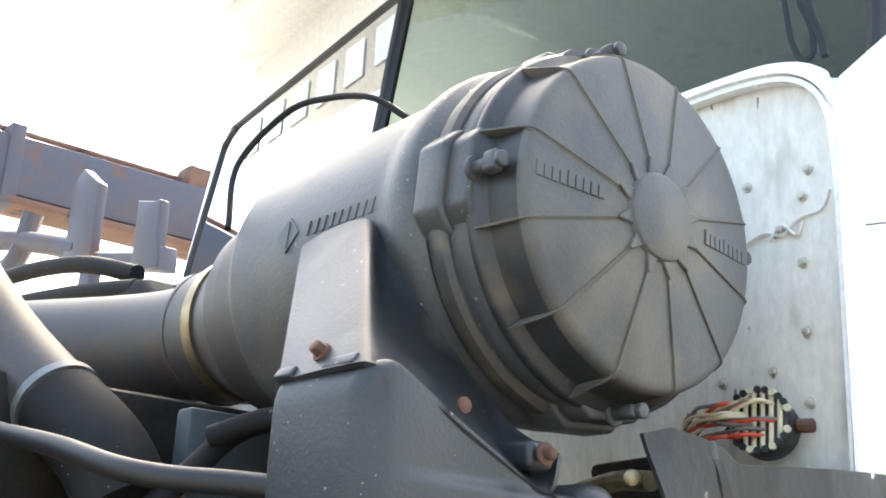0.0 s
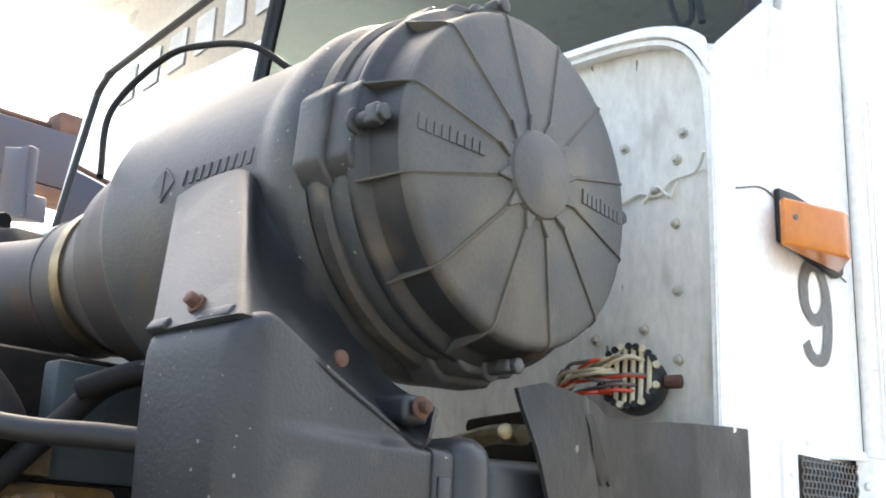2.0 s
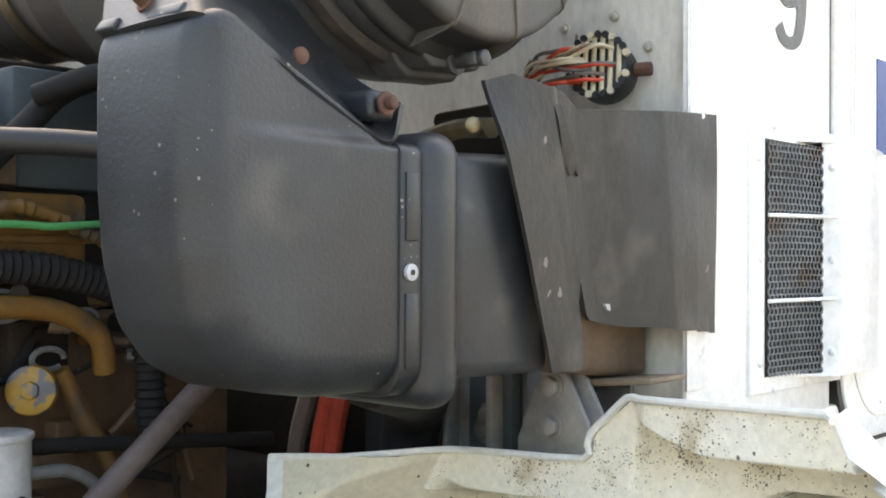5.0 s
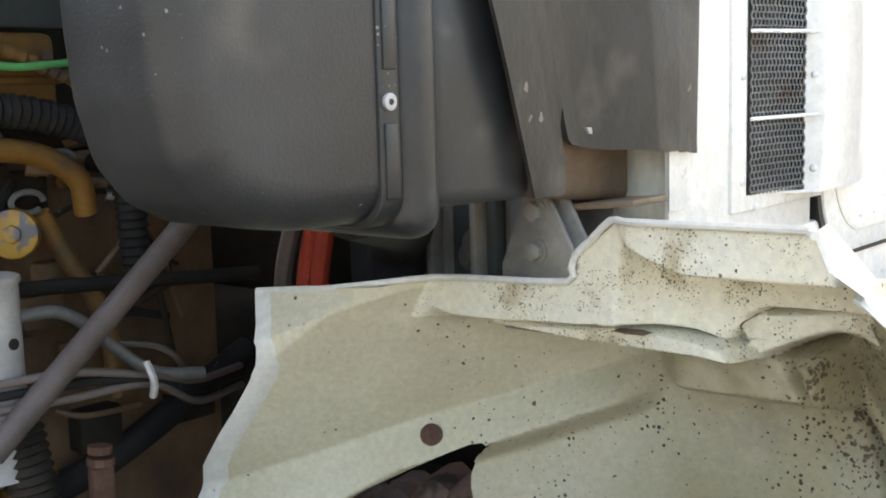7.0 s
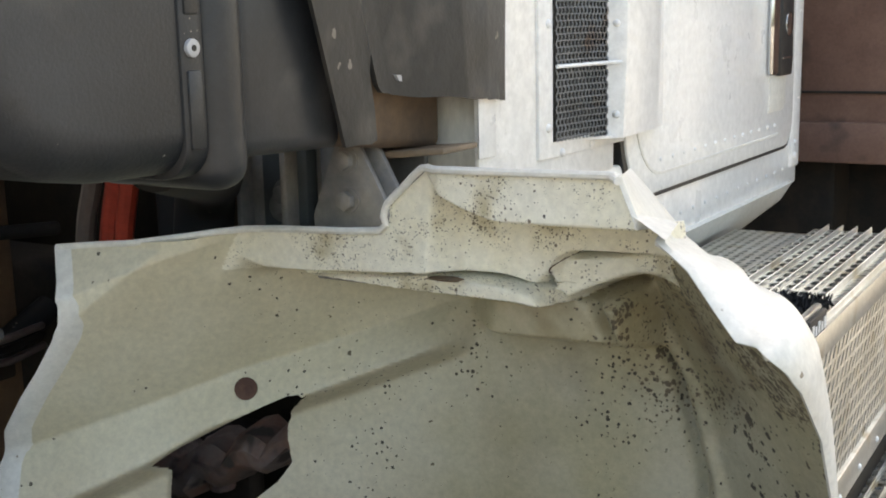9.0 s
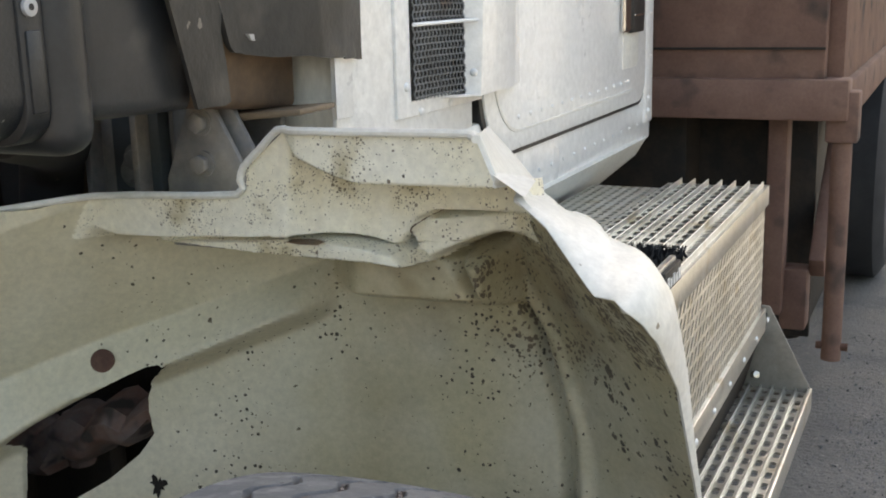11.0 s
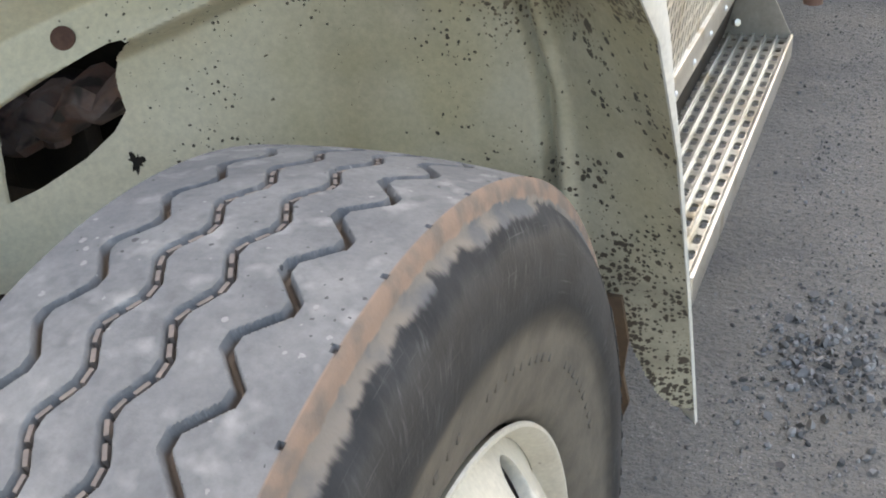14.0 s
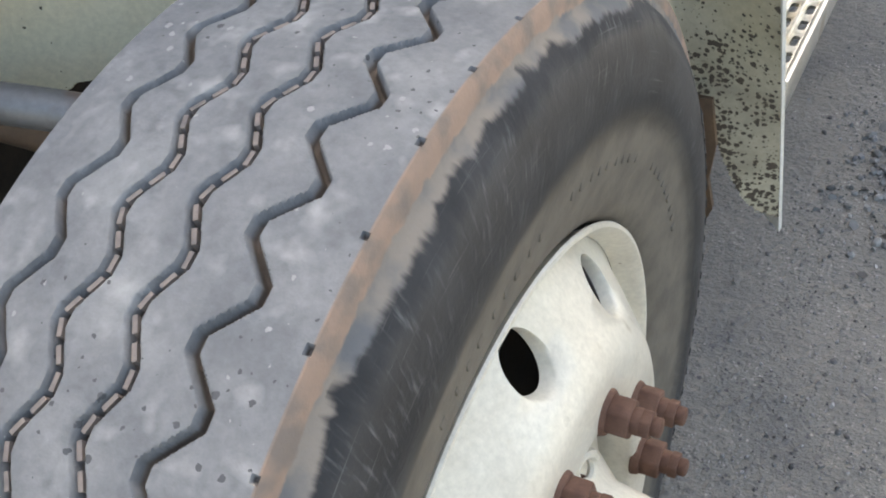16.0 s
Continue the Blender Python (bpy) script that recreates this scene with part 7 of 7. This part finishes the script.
# ---- brown body behind the cab ----
def build_body():
    bed = tagged(empty("dump_body", (-1.4, 4.5, 1.0)), "rusty brown steel body on the chassis behind the cab", "truck body")
    part("front_wall", block((-2.65, 2.36, 1.12), (-0.06, 2.42, 3.2), 0.006), M_BROWN, bed)
    part("front_sill", block((-2.65, 2.33, 1.03), (0.0, 2.43, 1.13), 0.006), M_BROWN, bed)
    part("wall_seam", block((-2.65, 2.352, 1.20), (-0.06, 2.362, 1.206), 0.001), M_GREASE_SHADE, bed)
    part("side_wall", block((-0.07, 2.42, 1.1), (-0.02, 8.6, 2.9), 0.006), M_BROWN, bed)
    part("side_sill", block((-0.10, 2.43, 1.02), (0.0, 8.6, 1.12), 0.006), M_BROWN, bed)
    part("floor", block((-2.6, 2.42, 1.04), (-0.1, 8.6, 1.10), 0.0), M_BROWN, bed)
    leg = part("support_leg", tube([(-0.014, 2.395, 1.03), (-0.014, 2.395, 0.41)], 0.0245, 20), M_BROWN, bed, "rusty round support leg")
    part("leg_sleeve", block((-0.052, 2.355, 0.975), (0.024, 2.435, 1.10), 0.006, None, 2), M_BROWN, bed)
    part("pin", tube([(-0.052, 2.395, 0.445), (0.026, 2.395, 0.445)], 0.010, 10), M_RUST, leg)
    part("strut", block((-0.20, 2.44, 0.50), (-0.15, 2.52, 1.04), 0.006), M_BROWN, bed)
    bm = block((-0.09, 0, -0.035), (-0.05, 0.85, 0.035), 0.006)
    bm.transform(pose(-0.0, 2.5, 0.62, 38, 0, 0))
    part("diagonal_brace", bm, M_BROWN, bed)
    part("hanger", block((-0.16, 2.48, 0.45), (-0.09, 2.56, 0.62), 0.01), M_BROWN, bed)
    # Added dark fillers: they stop sun and gaps and deepen the underbody shade.
    part("tank", block((-1.3, 2.72, 0.34), (-0.12, 3.6, 1.0), 0.04, None, 3), M_GREASE_SHADE, bed)
    part("shade_panel", block((-1.3, 2.66, 0.38), (-0.10, 2.68, 1.03), 0.004), M_GREASE_SHADE, bed)
    part("underbody_filler", block((-2.35, 2.5, 0.55), (-0.42, 7.3, 1.05), 0.02), M_GREASE_SHADE, bed)
    for y in (5.0, 6.3):
        w = tagged(empty("rear_wheel", (-0.2, y, 0.0)), "dark rear tyre on a green-grey wheel under the body", "wheel", "rear wheels")
        part("tyre", revolve([(-0.30, 0.30), (-0.30, 0.44), (-0.26, 0.51), (-0.06, 0.51), (-0.02, 0.45), (-0.02, 0.32), (-0.04, 0.29)], 56, (0, y, 0.51)), M_DARKTYRE, w)
        part("rim", revolve([(-0.04, 0.295), (-0.03, 0.285), (-0.06, 0.26), (-0.16, 0.24), (-0.16, 0.10), (-0.06, 0.09), (-0.06, 0.0)], 40, (0, y, 0.51)), M_BEAM, w)
    part("mud_guard", block((-0.35, 7.0, 0.25), (-0.02, 7.03, 1.0), 0.004), M_DARKTYRE, bed)
    return bed


# ---- loader boom beyond the truck ----
def build_boom():
    boom = tagged(empty("steel_boom", (-7.5, 2.0, 0)), "blue-grey painted steel boom beside the truck", "boom")

    def on(x, y, z, lo, hi, bev=0.01):
        bm = block(lo, hi, bev)
        bm.transform(Matrix.Translation((x, y, z)))
        return bm

    a, b = Vector((-5.50, -0.30, 3.43)), Vector((-5.09, 2.30, 3.318))
    d = b - a
    q = d.normalized().to_track_quat("X", "Z").to_matrix().to_4x4()
    beam = block((0, -0.12, -0.145), (d.length, 0.12, 0.165), 0.015)
    beam.transform(Matrix.Translation(a) @ q)
    part("beam", beam, M_BEAM, boom)
    low = block((0, -0.13, -0.19), (d.length, 0.13, -0.15), 0.01)
    low.transform(Matrix.Translation(a) @ q)
    part("lower_flange", low, M_BROWN, boom, "rusty lower flange")
    part("rod", tube([a + Vector((0, 0, 0.24)), b + Vector((-0.02, -0.25, 0.22))], 0.016, 10), M_BROWN, boom)
    part("rod_end", on(b.x, b.y - 0.17, b.z + 0.21, (-0.08, -0.10, -0.06), (0.08, 0.10, 0.08), 0.02), M_BROWN, boom)
    part("joint_plate", on(a.x + 0.22, a.y + 1.45, a.z - 0.06, (-0.14, -0.04, -0.20), (0.14, 0.04, 0.22), 0.01), M_BEAM, boom)
    part("post", block((-5.60, 0.2, 0.0), (-5.36, 0.4, 3.3), 0.01), M_BEAM, boom)
    guard = tagged(empty("mirror_bracket", (-3.5, 1.0, 0)), "blue-grey U-shaped steel bracket on an arm", "bracket")
    part("upright", prism([(-3.88, 2.55), (-3.88, 2.90), (-3.80, 2.94), (-3.64, 2.84), (-3.62, 2.50)], "y", 0.98, 1.02, 0.008), M_BEAM, guard)
    part("upright", prism([(-3.27, 2.42), (-3.27, 2.66), (-3.10, 2.645), (-3.08, 2.40)], "y", 0.98, 1.02, 0.008), M_BEAM, guard)
    part("upright", prism([(-3.36, 2.50), (-3.41, 2.73), (-3.29, 2.70), (-3.31, 2.50)], "y", 1.04, 1.08, 0.008), M_BEAM, guard)
    part("cross_bar", prism([(-3.84, 2.66), (-3.60, 2.56), (-3.30, 2.50), (-3.08, 2.48), (-3.07, 2.39), (-3.40, 2.46), (-3.70, 2.53)], "y", 0.99, 1.06, 0.008), M_BEAM, guard)
    part("arm", tube([(-5.4, 0.98, 2.96), (-4.6, 1.0, 2.82), (-3.8, 1.02, 2.62)], 0.045, 12), M_BEAM, guard)
    part("arm", tube([(-4.75, 0.98, 2.64), (-4.45, 1.0, 2.70), (-4.38, 1.02, 2.90)], 0.045, 10), M_BEAM, guard)
    part("leg", block((-3.75, 1.0, 0.0), (-3.65, 1.05, 2.55), 0.01), M_BEAM, guard)
    return boom


build_ground()
build_cab()
build_air_cleaner()
build_duct()
build_flap()
build_fender()
build_wheel()
build_steps()
build_bracket()
build_plug()
build_engine()
build_body()
build_boom()
